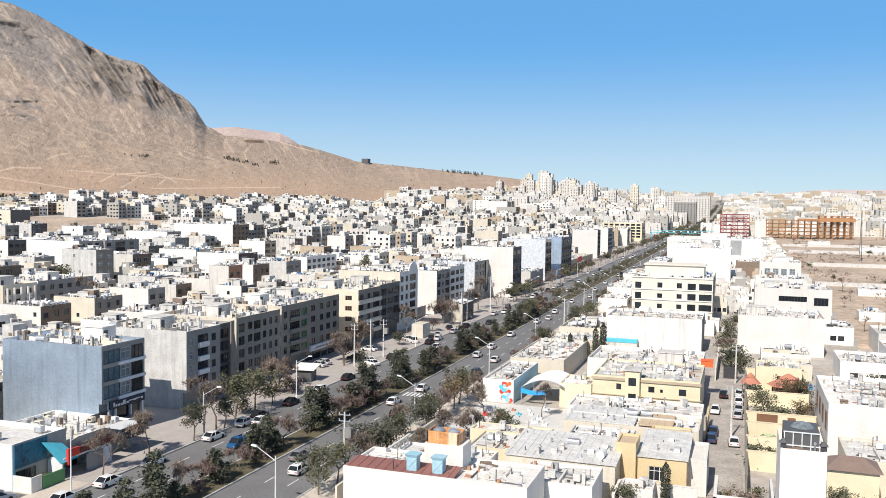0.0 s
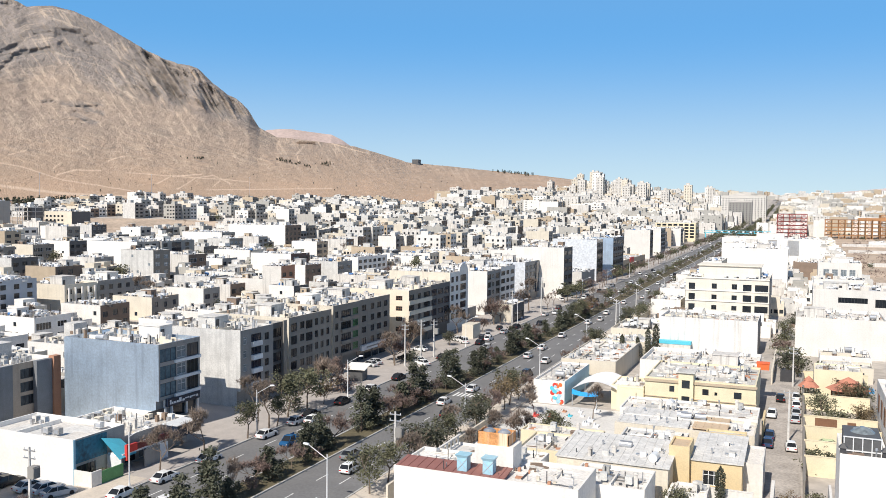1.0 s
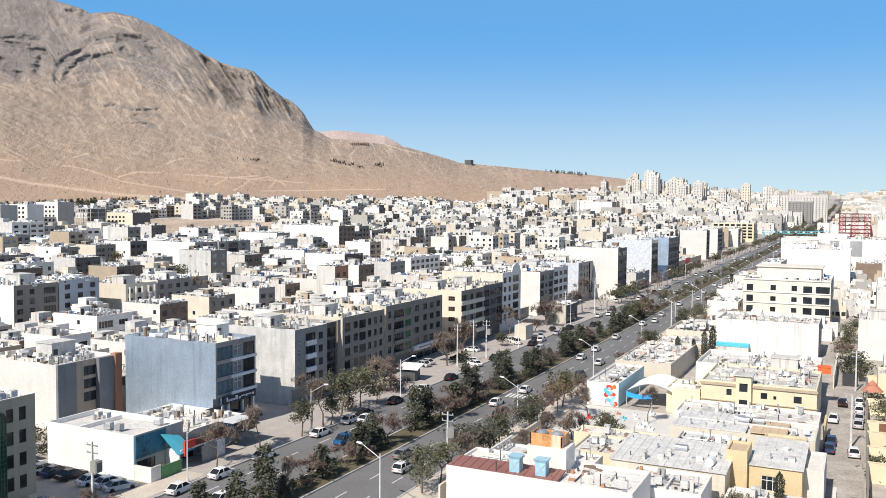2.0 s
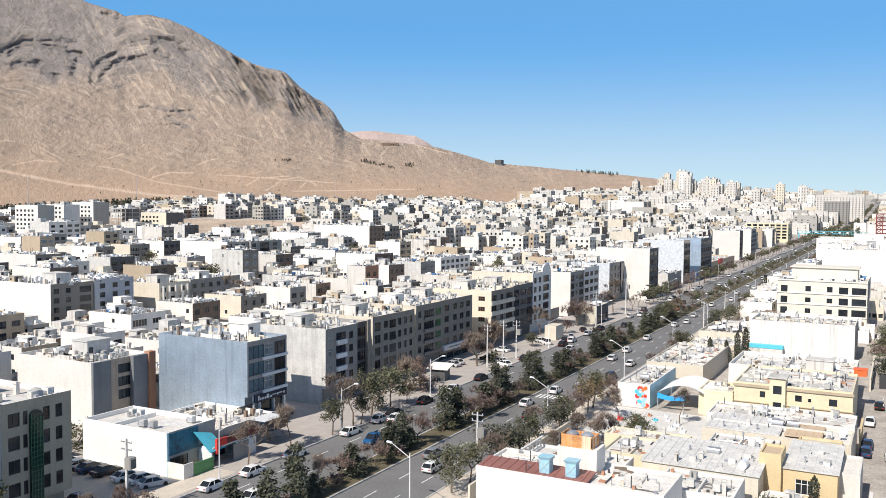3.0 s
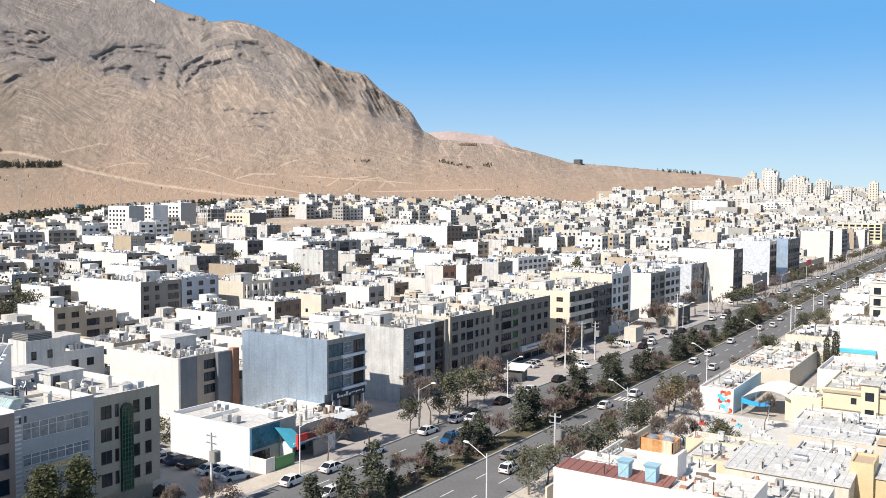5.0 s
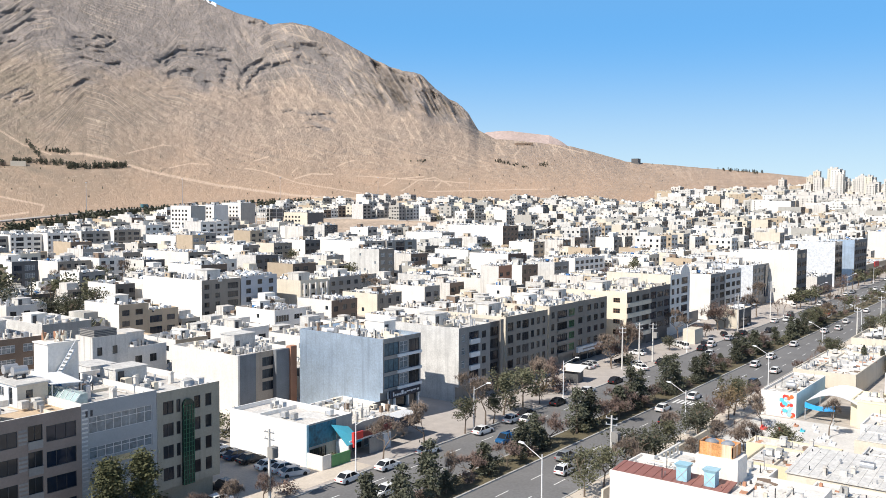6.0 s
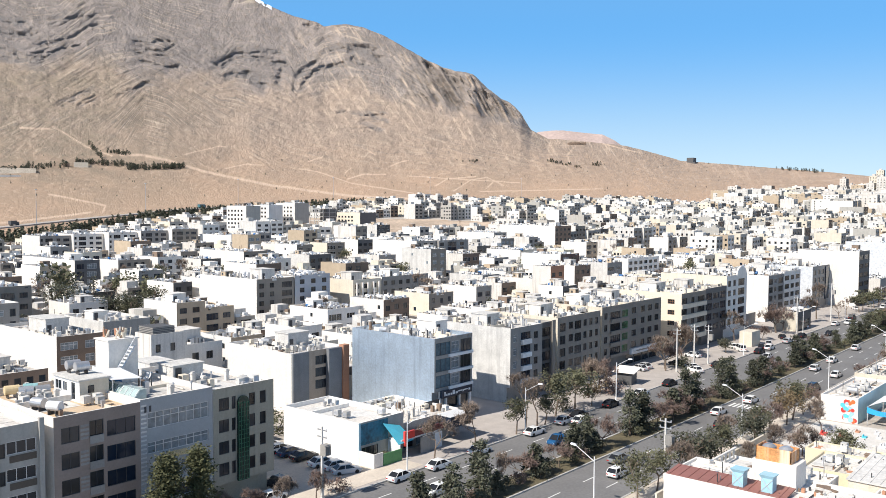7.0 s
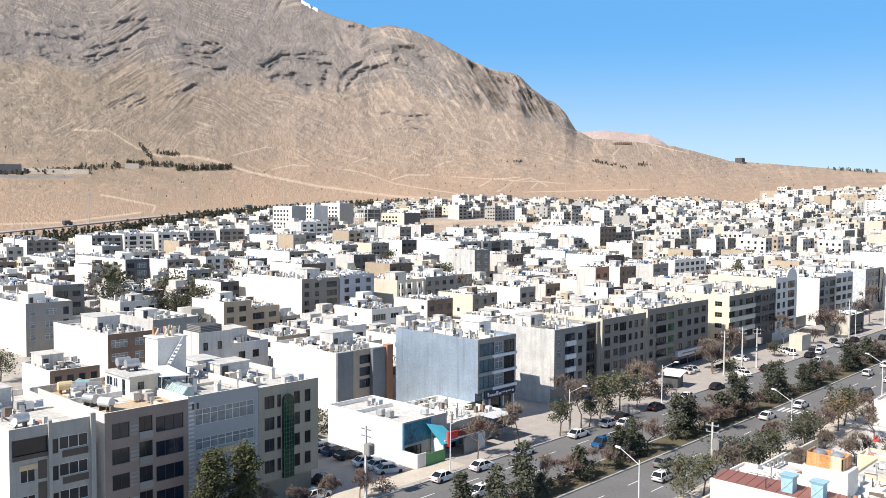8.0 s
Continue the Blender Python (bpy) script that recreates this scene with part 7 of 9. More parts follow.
def conifer(name, seed, h, rad, leaves, leaf_m, lab, lean=0.0, needle=1.0):
    rnd = random.Random(seed)
    e = thing(name, lab, "tree", Matrix.Identity(4))
    t = Build()
    t.tube((0, 0, -0.2), (lean, 0, h * 0.9), 0.13 + h * 0.012, 0.03, 7)
    for k in range(14):
        z = h * rnd.uniform(0.2, 0.85)
        an, l = rnd.uniform(0, 6.28), rad * (1 - z / h) * rnd.uniform(0.7, 1.0)
        t.tube((lean * z / h, 0, z), (lean * z / h + l * math.cos(an), l * math.sin(an), z + 0.1 * l), 0.04, 0.015, 4)
    part("trunk", t, BARK, e)
    c = Build()
    boughs = [(rnd.uniform(0.12, 0.97), rnd.uniform(0, 6.28), rnd.uniform(0.55, 1.1)) for _ in range(44)]
    for i in range(leaves):
        q, an, k = rnd.choice(boughs)
        R = rad * (1 - q) ** 0.75 * k + 0.12
        f = rnd.random() ** 0.6
        leaf(c, (lean * q + R * f * math.cos(an) + rnd.gauss(0, 0.16 * rad), R * f * math.sin(an) + rnd.gauss(0, 0.16 * rad), max(0.15, h * q + rnd.gauss(0, 0.035 * h) - 0.25 * R * f + 0.2)), rnd.uniform(0.10, 0.24) * (1 + rad * 0.12) * needle, rnd)
    part("crown", c, leaf_m, e)
    return e


def broadleaf(name, seed, h, rad, leaves, leaf_m, lab, bark=BARK, low=0.3, size=0.2):
    rnd = random.Random(seed)
    e = thing(name, lab, "tree", Matrix.Identity(4))
    t, tips = Build(), []
    for k in range(rnd.choice((1, 1, 2))):
        limb(t, (0.2 * k, 0.1 * k, -0.2), Vector((rnd.uniform(-0.15, 0.15), rnd.uniform(-0.15, 0.15), 1)).normalized(), h * 0.36, 0.05 + h * 0.017, 3, rnd, 0.5, tips)
    part("trunk", t, bark, e)
    c = Build()
    clumps = [Vector((rnd.gauss(0, 0.42) * rad, rnd.gauss(0, 0.42) * rad, h * rnd.uniform(low + 0.1, 0.92))) for _ in range(26)]
    for i in range(leaves):
        q = rnd.choice(clumps)
        p = q + Vector((rnd.gauss(0, 0.2), rnd.gauss(0, 0.2), rnd.gauss(0, 0.17))) * rad
        leaf(c, (p.x, p.y, max(0.2, min(p.z, h))), rnd.uniform(0.5, 1.2) * size, rnd)
    part("crown", c, leaf_m, e)
    return e


def bare(name, seed, h, lab, twig=TWIG, depth=5, spread=0.5, extra=1500):
    rnd = random.Random(seed)
    e = thing(name, lab, "tree", Matrix.Identity(4))
    t, tips = Build(), []
    limb(t, (0, 0, -0.2), Vector((rnd.uniform(-0.1, 0.1), rnd.uniform(-0.1, 0.1), 1)).normalized(), h * 0.3, 0.06 + h * 0.014, depth, rnd, spread, tips)
    part("trunk", t, BARK, e)
    c = Build()
    for i in range(extra):
        p = rnd.choice(tips)
        d = Vector((rnd.uniform(-1, 1), rnd.uniform(-1, 1), rnd.uniform(-0.2, 1))).normalized() * rnd.uniform(0.35, 0.9)
        s = Vector((-d.y, d.x, 0.01)).normalized() * 0.026
        b0, b1 = p - d * 0.4, p + d
        c.quad(tuple(b0 - s), tuple(b0 + s), tuple(b1 + s * 0.4), tuple(b1 - s * 0.4))
    part("twig_crown", c, twig, e)
    return e


def cypress(seed, h, lab):
    rnd = random.Random(seed)
    e = thing("cypress_tree", lab, "tree", Matrix.Identity(4))
    t = Build()
    t.tube((0, 0, -0.2), (0, 0, h * 0.9), 0.14, 0.03, 6)
    part("trunk", t, BARK, e)
    c = Build()
    for i in range(2200):
        q = rnd.random()
        R = h * 0.085 * min(1, 7 * (1 - q)) * min(1, 0.35 + 4 * q) * rnd.uniform(0.5, 1.1)
        an = rnd.uniform(0, 6.28)
        leaf(c, (R * math.cos(an), R * math.sin(an), 0.15 + q * (h - 0.2)), rnd.uniform(0.08, 0.2), rnd)
    part("crown", c, PINE, e)
    return e


PINES = [conifer("pine_tree", 31 + k, h, r, 2300, PINE, lab, needle=0.8) for k, (h, r, lab) in enumerate(((5.6, 2.0, "dark green bushy pine on the median"), (4.6, 1.9, "broad dark conifer on the median"), (6.6, 2.2, "tall dark pine with gaps in its crown"), (3.4, 1.5, "small dark conifer among shrubs")))]
OLIVES = [broadleaf("evergreen_tree", 51 + k, h, r, 1700, m, lab) for k, (h, r, m, lab) in enumerate(((6.0, 2.3, OLIVE, "olive-green street tree with a dense crown"), (7.2, 2.2, OLIVE, "tall olive-brown street tree"), (5.2, 2.6, PINE, "broad dark evergreen tree"), (6.2, 2.4, RUSSET, "street tree with withered brown leaves")))]
BARES = [bare("bare_tree", 71 + k, h, lab, tw, 5, sp) for k, (h, tw, sp, lab) in enumerate(((7.0, TWIG, 0.48, "leafless street tree with fine brown twigs"), (5.6, TWIG, 0.55, "leafless round-headed street tree"), (4.6, REDTWIG, 0.6, "bare reddish shrub-like tree"), (8.0, TWIG, 0.42, "tall leafless tree with upright twigs")))]
BIGPINE = conifer("pine_tree", 121, 9.8, 2.75, 11000, mat("dull_pine_needles", (0.085, 0.088, 0.04), 0.9, 0.35, 0.8, 4, 0, spread=0.2), "tall dull green pine before the office house", needle=0.6)
SHRUBS = [broadleaf("shrub", 91 + k, 1.7, 1.3, 500, m, lab, low=0.1, size=0.15) for k, (m, lab) in enumerate(((OLIVE, "low olive-green shrub in dry soil"), (PINE, "low dark green shrub in dry soil"), (REDTWIG, "low bare reddish shrub in dry soil")))]
CYPS = [cypress(101, 8.0, "slender dark green cypress tree"), cypress(102, 6.5, "slender young cypress tree")]
LOWT = [conifer("pine_tree", 111, 5.5, 2.0, 260, PINE, "dark green pine beside the road"), broadleaf("evergreen_tree", 112, 6, 2.4, 320, OLIVE, "olive-green tree among houses", size=0.42), bare("bare_tree", 113, 6.5, "leafless brown tree in the distance", REDTWIG, 4, 0.5, 500)]
for k, o in enumerate((*PINES, *OLIVES, *BARES, *SHRUBS, *LOWT)):     # the first of each kind stands on the median
    o.matrix_basis = pose(-66.8 + 0.6 * (k % 3 - 1), 256 + 4.4 * k, at_z(-66.8, 256 + 4.4 * k) + 0.2, 0, 0, 70 * k)
for o, x, y in ((BIGPINE, -82.6, 50.5), (CYPS[1], -40, 212), (CYPS[0], -34, 214)):
    o.matrix_basis = pose(x, y, at_z(x, y) + 0.05)
BIGPINE.scale = (1.2, 1.2, 1.08)


def plant(proto, x, y, s=1.0, lift=0.0, spin=None, group=""):
    sp = rp.uniform(0, 360) if spin is None else spin
    o = copy_thing(proto, pose(x, y, at_z(x, y) + lift, 0, 0, sp))
    o.scale = (s * rp.uniform(0.92, 1.08), s * rp.uniform(0.92, 1.08), s * rp.uniform(0.92, 1.1))
    if group:
        o["group"] = group
    return o


rp = random.Random(77)
for x, y, p, s in ((-291, 138, 1, 2.3), (-298, 139, 0, 1.2), (-283, 146, 0, 1.7), (-281, 151, 2, 1.3), (-281, 156, 1, 1.9), (-276, 157, 0, 1.9), (-272, 160, 1, 1.6), (-272, 165, 0, 1.6), (-275, 169, 1, 1.5), (-320, 144, 0, 1.6), (-312, 142, 2, 1.4)):
    plant(LOWT[p], x, y, s, group="trees between the rear houses")
MEDIAN = "trees on the median"
for y, p, s in ((74, PINES[1], 1), (80, PINES[0], 0.9), (86, PINES[0], 1.0), (90, BARES[1], 0.7), (96, BARES[2], 0.8), (98.5, PINES[3], 1.1), (104, BARES[2], 0.7), (109.5, PINES[1], 1.0), (113, PINES[0], 0.85), (117, BARES[2], 1.0), (126.5, PINES[2], 1.0),
                (130.5, PINES[1], 1.1), (134, BARES[2], 0.8), (142, PINES[3], 1.2), (147.5, PINES[2], 0.95), (151, PINES[0], 0.9), (163, PINES[2], 0.95), (168, PINES[0], 1.0), (178, PINES[1], 0.9), (184, PINES[3], 1.2), (205, PINES[0], 1.0), (211, PINES[1], 1.0),
                (221, PINES[3], 1.3), (226, BARES[2], 1.0), (239, PINES[1], 0.8), (252, PINES[3], 1.1)):
    plant(p, -66.8 + rp.uniform(-0.5, 0.5), y, s * 1.2, 0.2, group=MEDIAN)
y = 72.0
while y < 300:
    if rp.random() < 0.85:
        plant(rp.choice((*SHRUBS, PINES[3], BARES[2])), -66.8 + rp.uniform(-1.3, 1.3), y, rp.uniform(0.7, 1.15), 0.2, group="shrubs on the median")
    y += rp.uniform(1.8, 4.5)
y = 340.0
while y < 1000:
    plant(rp.choice((LOWT[0], LOWT[0], LOWT[1], LOWT[2])), -66.8 + rp.uniform(-0.8, 0.8), y, rp.uniform(0.5, 0.8), 0.2, group=MEDIAN)
    y += rp.uniform(4, 8) + max(0, (y - 600) * 0.008)
LEFT = "trees along the shop fronts"
for x, y, p, s in ((-82.6, 54.6, BIGPINE, 0.94), (-82.8, 62, BARES[2], 0.8), (-82.4, 66, BARES[1], 0.6), (-82.6, 72, BARES[2], 0.7), (-82.6, 58, BARES[0], 0.6), (-82.6, 76, SHRUBS[2], 0.9), (-82.5, 95, BARES[1], 0.95), (-82.6, 105, BARES[1], 0.95),
                   (-81.6, 114.6, OLIVES[1], 0.75), (-83.0, 119.2, BARES[3], 0.85), (-81.8, 121, BARES[0], 0.95), (-81.6, 123, OLIVES[1], 0.7), (-83.5, 129.2, OLIVES[1], 0.95), (-83.7, 136.2, OLIVES[0], 1.0), (-84.4, 133, SHRUBS[0], 1.2), (-83.0, 141, RUSSET and OLIVES[3], 0.6), (-86.7, 146, BARES[1], 1.05), (-87.5, 150.6, BARES[1], 1.0), (-89.5, 155, BARES[2], 1.2), (-85.5, 152, SHRUBS[2], 1.6),
                   (-87.5, 181.2, BARES[0], 1.0), (-89.0, 184, BARES[2], 1.3), (-85.5, 186, SHRUBS[1], 1.3), (-93.9, 202.1, BARES[2], 1.5), (-92, 199, BARES[1], 1.1), (-86.5, 213, OLIVES[2], 0.6), (-92.5, 234, BARES[1], 1.3), (-89, 238, SHRUBS[2], 1.6), (-86.8, 240, BARES[2], 0.8), (-88.8, 256, BARES[2], 1.6), (-88.4, 261.4, BARES[2], 1.5), (-89.7, 284, BARES[1], 1.2), (-89.0, 294.3, BARES[3], 1.2)):
    plant(p, x, y, s * 1.22, 0.17, group=LEFT)
y = 300.0
while y < 900:
    plant(rp.choice((LOWT[2], LOWT[2], LOWT[1])), -83.5 + rp.uniform(-1, 1), y, rp.uniform(0.8, 1.3), 0.15, group=LEFT)
    y += rp.uniform(6, 13)
RIGHT = "trees along the garden walls"
for y, p, s in ((99, OLIVES[0], 0.95), (104, OLIVES[1], 0.9), (110, BARES[1], 1.0), (114, OLIVES[2], 1.15), (118, OLIVES[2], 1.0), (123, OLIVES[0], 0.9), (128, BARES[0], 0.9), (135, OLIVES[2], 1.0), (139, OLIVES[0], 0.9), (145, BARES[2], 1.2), (151, OLIVES[3], 1.0), (155, OLIVES[1], 1.05), (160, BARES[1], 0.9), (166, BARES[2], 1.1),
                (196, BARES[2], 1.3), (203, BARES[2], 1.4), (211, BARES[0], 1.0), (219, OLIVES[1], 1.1), (227, OLIVES[2], 1.1), (262, OLIVES[2], 1.2), (270, OLIVES[1], 1.1), (282, OLIVES[0], 1.2), (295, OLIVES[2], 1.2), (306, BARES[0], 1.2), (318, OLIVES[1], 1.2)):
    plant(p, (-50.8 if y < 190 else -48.9) + rp.uniform(-0.6, 1.2), y, s if y < 190 else 0.82 * s, 0.15, group=RIGHT)
y = 330.0
while y < 900:
    plant(rp.choice((LOWT[2], LOWT[2], LOWT[1])), -49.2 + rp.uniform(-1, 1.5), y, rp.uniform(0.75, 1.15), 0.15, group=RIGHT)
    y += rp.uniform(4.5, 8)
for x, y, p, s in ((-44, 128, BARES[0], 0.9), (-40, 131, BARES[1], 0.9), (-36, 133, OLIVES[1], 0.85), (-42, 134, BARES[2], 1.0), (-34.5, 131, OLIVES[0], 0.8), (-45, 122, BARES[1], 0.8), (-36.5, 214, CYPS[1], 0.9), (-33, 212.5, OLIVES[2], 0.9), (-32, 213.5, CYPS[0], 1.2), (-33.2, 150, BARES[0], 0.9), (-44, 150, BARES[1], 1.0),
                   (-8.2, 109, CYPS[0], 0.85), (-13, 106, OLIVES[0], 0.7), (-12, 108, SHRUBS[0], 1.3), (-10, 104, OLIVES[0], 0.55), (4.5, 161.5, OLIVES[0], 0.95), (7.6, 160.5, SHRUBS[0], 2.0), (10.8, 161.5, OLIVES[3], 0.8), (6.2, 195, OLIVES[2], 1.0), (9.4, 179, OLIVES[3], 0.8), (12, 180, OLIVES[0], 0.8), (2.6, 181, SHRUBS[1], 1.6), (3.0, 134.5, SHRUBS[0], 1.8), (5.2, 133.5, OLIVES[0], 0.55),
                   (0.5, 208, SHRUBS[0], 2.2), (-1.8, 214, SHRUBS[1], 2.4), (-1.0, 224, SHRUBS[0], 2.6), (-4, 236, BARES[2], 1.1), (-3.5, 246, SHRUBS[0], 2.2), (-3, 262, OLIVES[0], 0.9), (-1, 282, OLIVES[2], 0.9), (0.5, 300, SHRUBS[1], 2.5), (12, 114, OLIVES[0], 0.7), (10.4, 112, SHRUBS[2], 1.2), (14, 112, RUSSET and OLIVES[3], 0.6), (17, 111, OLIVES[1], 0.6),
                   (8, 113, SHRUBS[0], 1.2), (-1, 112, OLIVES[3], 0.5), (1.5, 113, SHRUBS[2], 1.5), (2.6, 118, SHRUBS[0], 1.0), (27, 196, OLIVES[2], 0.8), (40, 240, CYPS[0], 1.3), (46, 232, CYPS[0], 1.2), (-87.4, 86.9, SHRUBS[1], 0.8), (-87.5, 88.3, SHRUBS[1], 0.75), (-87.4, 89.7, SHRUBS[0], 0.8), (-114, 88.5, SHRUBS[0], 2.0), (-108, 88.2, SHRUBS[0], 2.2), (-105, 100.6, SHRUBS[2], 2.4), (-108.6, 96, SHRUBS[0], 2.0),
                   (-232, 190, BARES[3], 1.6), (-196, 219, BARES[3], 1.5), (-192, 170, BARES[0], 1.2), (-300, 145, OLIVES[2], 1.6), (-316, 178, OLIVES[2], 1.5), (-306, 186, OLIVES[0], 1.5), (-309, 196, BARES[0], 1.5), (-312, 172, BARES[3], 1.2), (-316, 206, OLIVES[2], 1.3), (-262, 352, OLIVES[2], 1.9), (-258, 360, OLIVES[2], 1.6), (-270, 340, OLIVES[0], 1.4), (-330, 150, OLIVES[2], 1.2), (-148, 61, BARES[3], 0.9), (-178, 70, OLIVES[2], 1.2), (-190, 66, OLIVES[0], 1.2), (-240, 100, OLIVES[0], 1.2)):
    plant(p, x, y, s)
for k in range(62):                                    # scrub and bare trees of the fallow fields
    x, y = rp.uniform(34, 150), rp.uniform(270, 1050)
    plant(rp.choice((LOWT[2], LOWT[2], LOWT[1])), x, y, rp.uniform(0.5, 1.1), group="scrub in the fields")
for k in range(90):                                   # garden trees of the quarter
    X = rp.choice((-118, -136, -165, -192, -228, -262, -308, -352, -392, -432, -470, -520, -560))
    y = rp.uniform(110, 700)
    plant(rp.choice((LOWT[2], LOWT[1], LOWT[0])), X + rp.uniform(-3, 3), y, rp.uniform(0.7, 1.2), group="garden trees of the quarter")

rg = random.Random(41)
for x, y, p, sc in ((-262, 124, OLIVES[2], 2.0), (-246, 132, OLIVES[2], 1.7), (-242, 137, OLIVES[2], 1.9), (-240, 144, OLIVES[0], 1.7), (-236, 134, OLIVES[0], 1.4), (-248, 107, BARES[3], 1.4)):
    plant(p, x, y, sc, group="garden trees of the quarter")
k = 0
while k < 34:
    x, y = rg.uniform(-420, -125), rg.uniform(100, 430)
    if not clash(x - 1.5, x + 1.5, y - 1.5, y + 1.5):
        plant(rg.choice((LOWT[2], LOWT[1], LOWT[1], LOWT[0])), x, y, rg.uniform(1.0, 1.6), group="garden trees of the quarter")
        k += 1

# belt of conifers and the bypass at the mountain's foot
hy = np.arange(-150, 940, 30.0)
hx = np.interp(hy, HIGHWAY_Y, HIGHWAY_X)
b = Build()
for (xa, ya), (xb, yb) in zip(zip(hx, hy), zip(hx[1:], hy[1:])):
    za, zb = max(at_z(xa - 9, ya), at_z(xa + 9, ya)) + 0.7, max(at_z(xb - 9, yb), at_z(xb + 9, yb)) + 0.7
    b.quad((xa - 9, ya, za), (xa + 9, ya, za), (xb + 9, yb, zb), (xb - 9, yb, zb)), b.quad((xa + 9, ya, za - 2.5), (xb + 9, yb, zb - 2.5), (xb + 9, yb, zb), (xa + 9, ya, za))
single("bypass_road", b, OLDASPH, "grey bypass road along the mountain's foot", "road", kind="structure")
belt = Build()
rb = random.Random(8)
for k in range(900):
    y = rb.uniform(40, 915)
    if 770 < y < 795 or 868 < y < 880 or rb.random() < 0.1:
        continue
    x = float(np.interp(y, BELT_Y, BELT_X)) + rb.uniform(-12, 8)
    g, h, r = at_z(x, y), rb.uniform(4.5, 9), rb.uniform(1.4, 2.3)
    belt.tube((x, y, g - 0.5), (x, y, g + h * 0.7), 0.2, 0.08, 4, 1)
    for q in range(40):
        f = rb.random()
        R = r * (1 - f) ** 0.8 * rb.uniform(0.5, 1.1)
        an = rb.uniform(0, 6.28)
        leaf(belt, (x + R * math.cos(an), y + R * math.sin(an), g + 0.6 + f * (h - 0.6)), rb.uniform(0.8, 1.4), rb)
single("conifer_belt", belt, [PINE, BARK], "long belt of dark conifers along the bypass", "trees", kind="stuff")
brush = Build()                                       # dry brush over the fallow fields
for k in range(760):
    x, y = rb.uniform(34, 300), 262 + 880 * rb.random()
    if fbm(np.array(x / 40), np.array(y / 90), 2, 91) < 0.45:
        continue
    g, h, w = at_z(x, y), rb.uniform(0.8, 4.0), rb.uniform(1.0, 4.5)
    for q in range(22):
        an, f = rb.uniform(0, 6.28), rb.random()
        R = w * math.sqrt(rb.random())
        leaf(brush, (x + R * math.cos(an), y + R * math.sin(an), g + 0.2 + f * h * (1 - 0.5 * R / w)), rb.uniform(0.25, 0.6), rb)
single("dry_brush", brush, [REDTWIG], "dry brown brush scattered over fallow fields", "brush", kind="stuff")
lane = Build()                                        # trees along the avenue's far end
for k in range(560):
    x, y = rb.choice((-86, -83, -67, -66, -66, -50, -48)) + rb.uniform(-2, 2), 880 + 1500 * rb.random() ** 1.3
    g, h, w = at_z(x, y), rb.uniform(4, 8), rb.uniform(1.6, 3.0)
    lane.tube((x, y, g - 0.3), (x, y, g + h * 0.6), 0.2, 0.08, 4, 1)
    for q in range(30):
        an, f = rb.uniform(0, 6.28), rb.random()
        R = w * math.sin(math.pi * min(0.95, 0.2 + 0.75 * f)) * rb.uniform(0.3, 1.0)
        leaf(lane, (x + R * math.cos(an), y + R * math.sin(an), g + 0.8 + f * h), rb.uniform(0.6, 1.1), rb)
single("far_street_trees", lane, [OLIVE, BARK], "dull green street trees along the avenue's far end", "trees", kind="stuff")
grove = Build()                                       # garden trees on the fan, and scrub up to the skyline
for a0, a1, e0, e1, n, h0, h1 in ((57.2, 60.6, 2.25, 2.1, 110, 5, 10), (60.6, 63.6, 2.3, 2.4, 60, 5, 9), (64, 66.6, 2.2, 2.0, 34, 5, 9), (66.2, 70.8, 1.9, 1.6, 60, 5, 8), (62.1, 62.9, 2.7, 3.6, 18, 7, 12), (60.4, 61.8, 2.95, 3.15, 24, 4, 7),
                                  (31.4, 33.6, 2.5, 2.95, 30, 3, 6), (30.1, 30.7, 2.6, 2.7, 10, 5, 9), (16.6, 19.4, 2.1, 2.35, 40, 6, 10), (38.2, 39.6, 2.8, 3.0, 9, 3, 5), (20, 44, 0.9, 3.2, 60, 2, 4), (44, 71, 0.3, 3.6, 60, 2, 4)):
    for k in range(n):
        t = rb.random()
        el = rb.uniform(e0, e1) if h1 == 4 else e0 + (e1 - e0) * t + rb.uniform(-0.09, 0.09)
        x, y = reach(a0 + (a1 - a0) * t, el)
        g, h = at_z(x, y), rb.uniform(h0, h1)
        w = h * rb.uniform(0.2, 0.42)
        grove.tube((x, y, g - 0.5), (x, y, g + h * 0.6), 0.3, 0.1, 4, 1)
        for q in range(60 if h1 > 4 else 24):
            an, f = rb.uniform(0, 6.28), rb.random()
            R = w * math.sin(math.pi * min(0.95, 0.15 + 0.8 * f)) * rb.uniform(0.3, 1.0)
            leaf(grove, (x + R * math.cos(an), y + R * math.sin(an), g + 0.4 + f * h), rb.uniform(0.6, 1.2) * (1 if h1 > 4 else 0.7), rb)
single("hillside_grove", grove, [PINE, BARK], "dark garden trees scattered on the dry slope", "trees", kind="stuff")


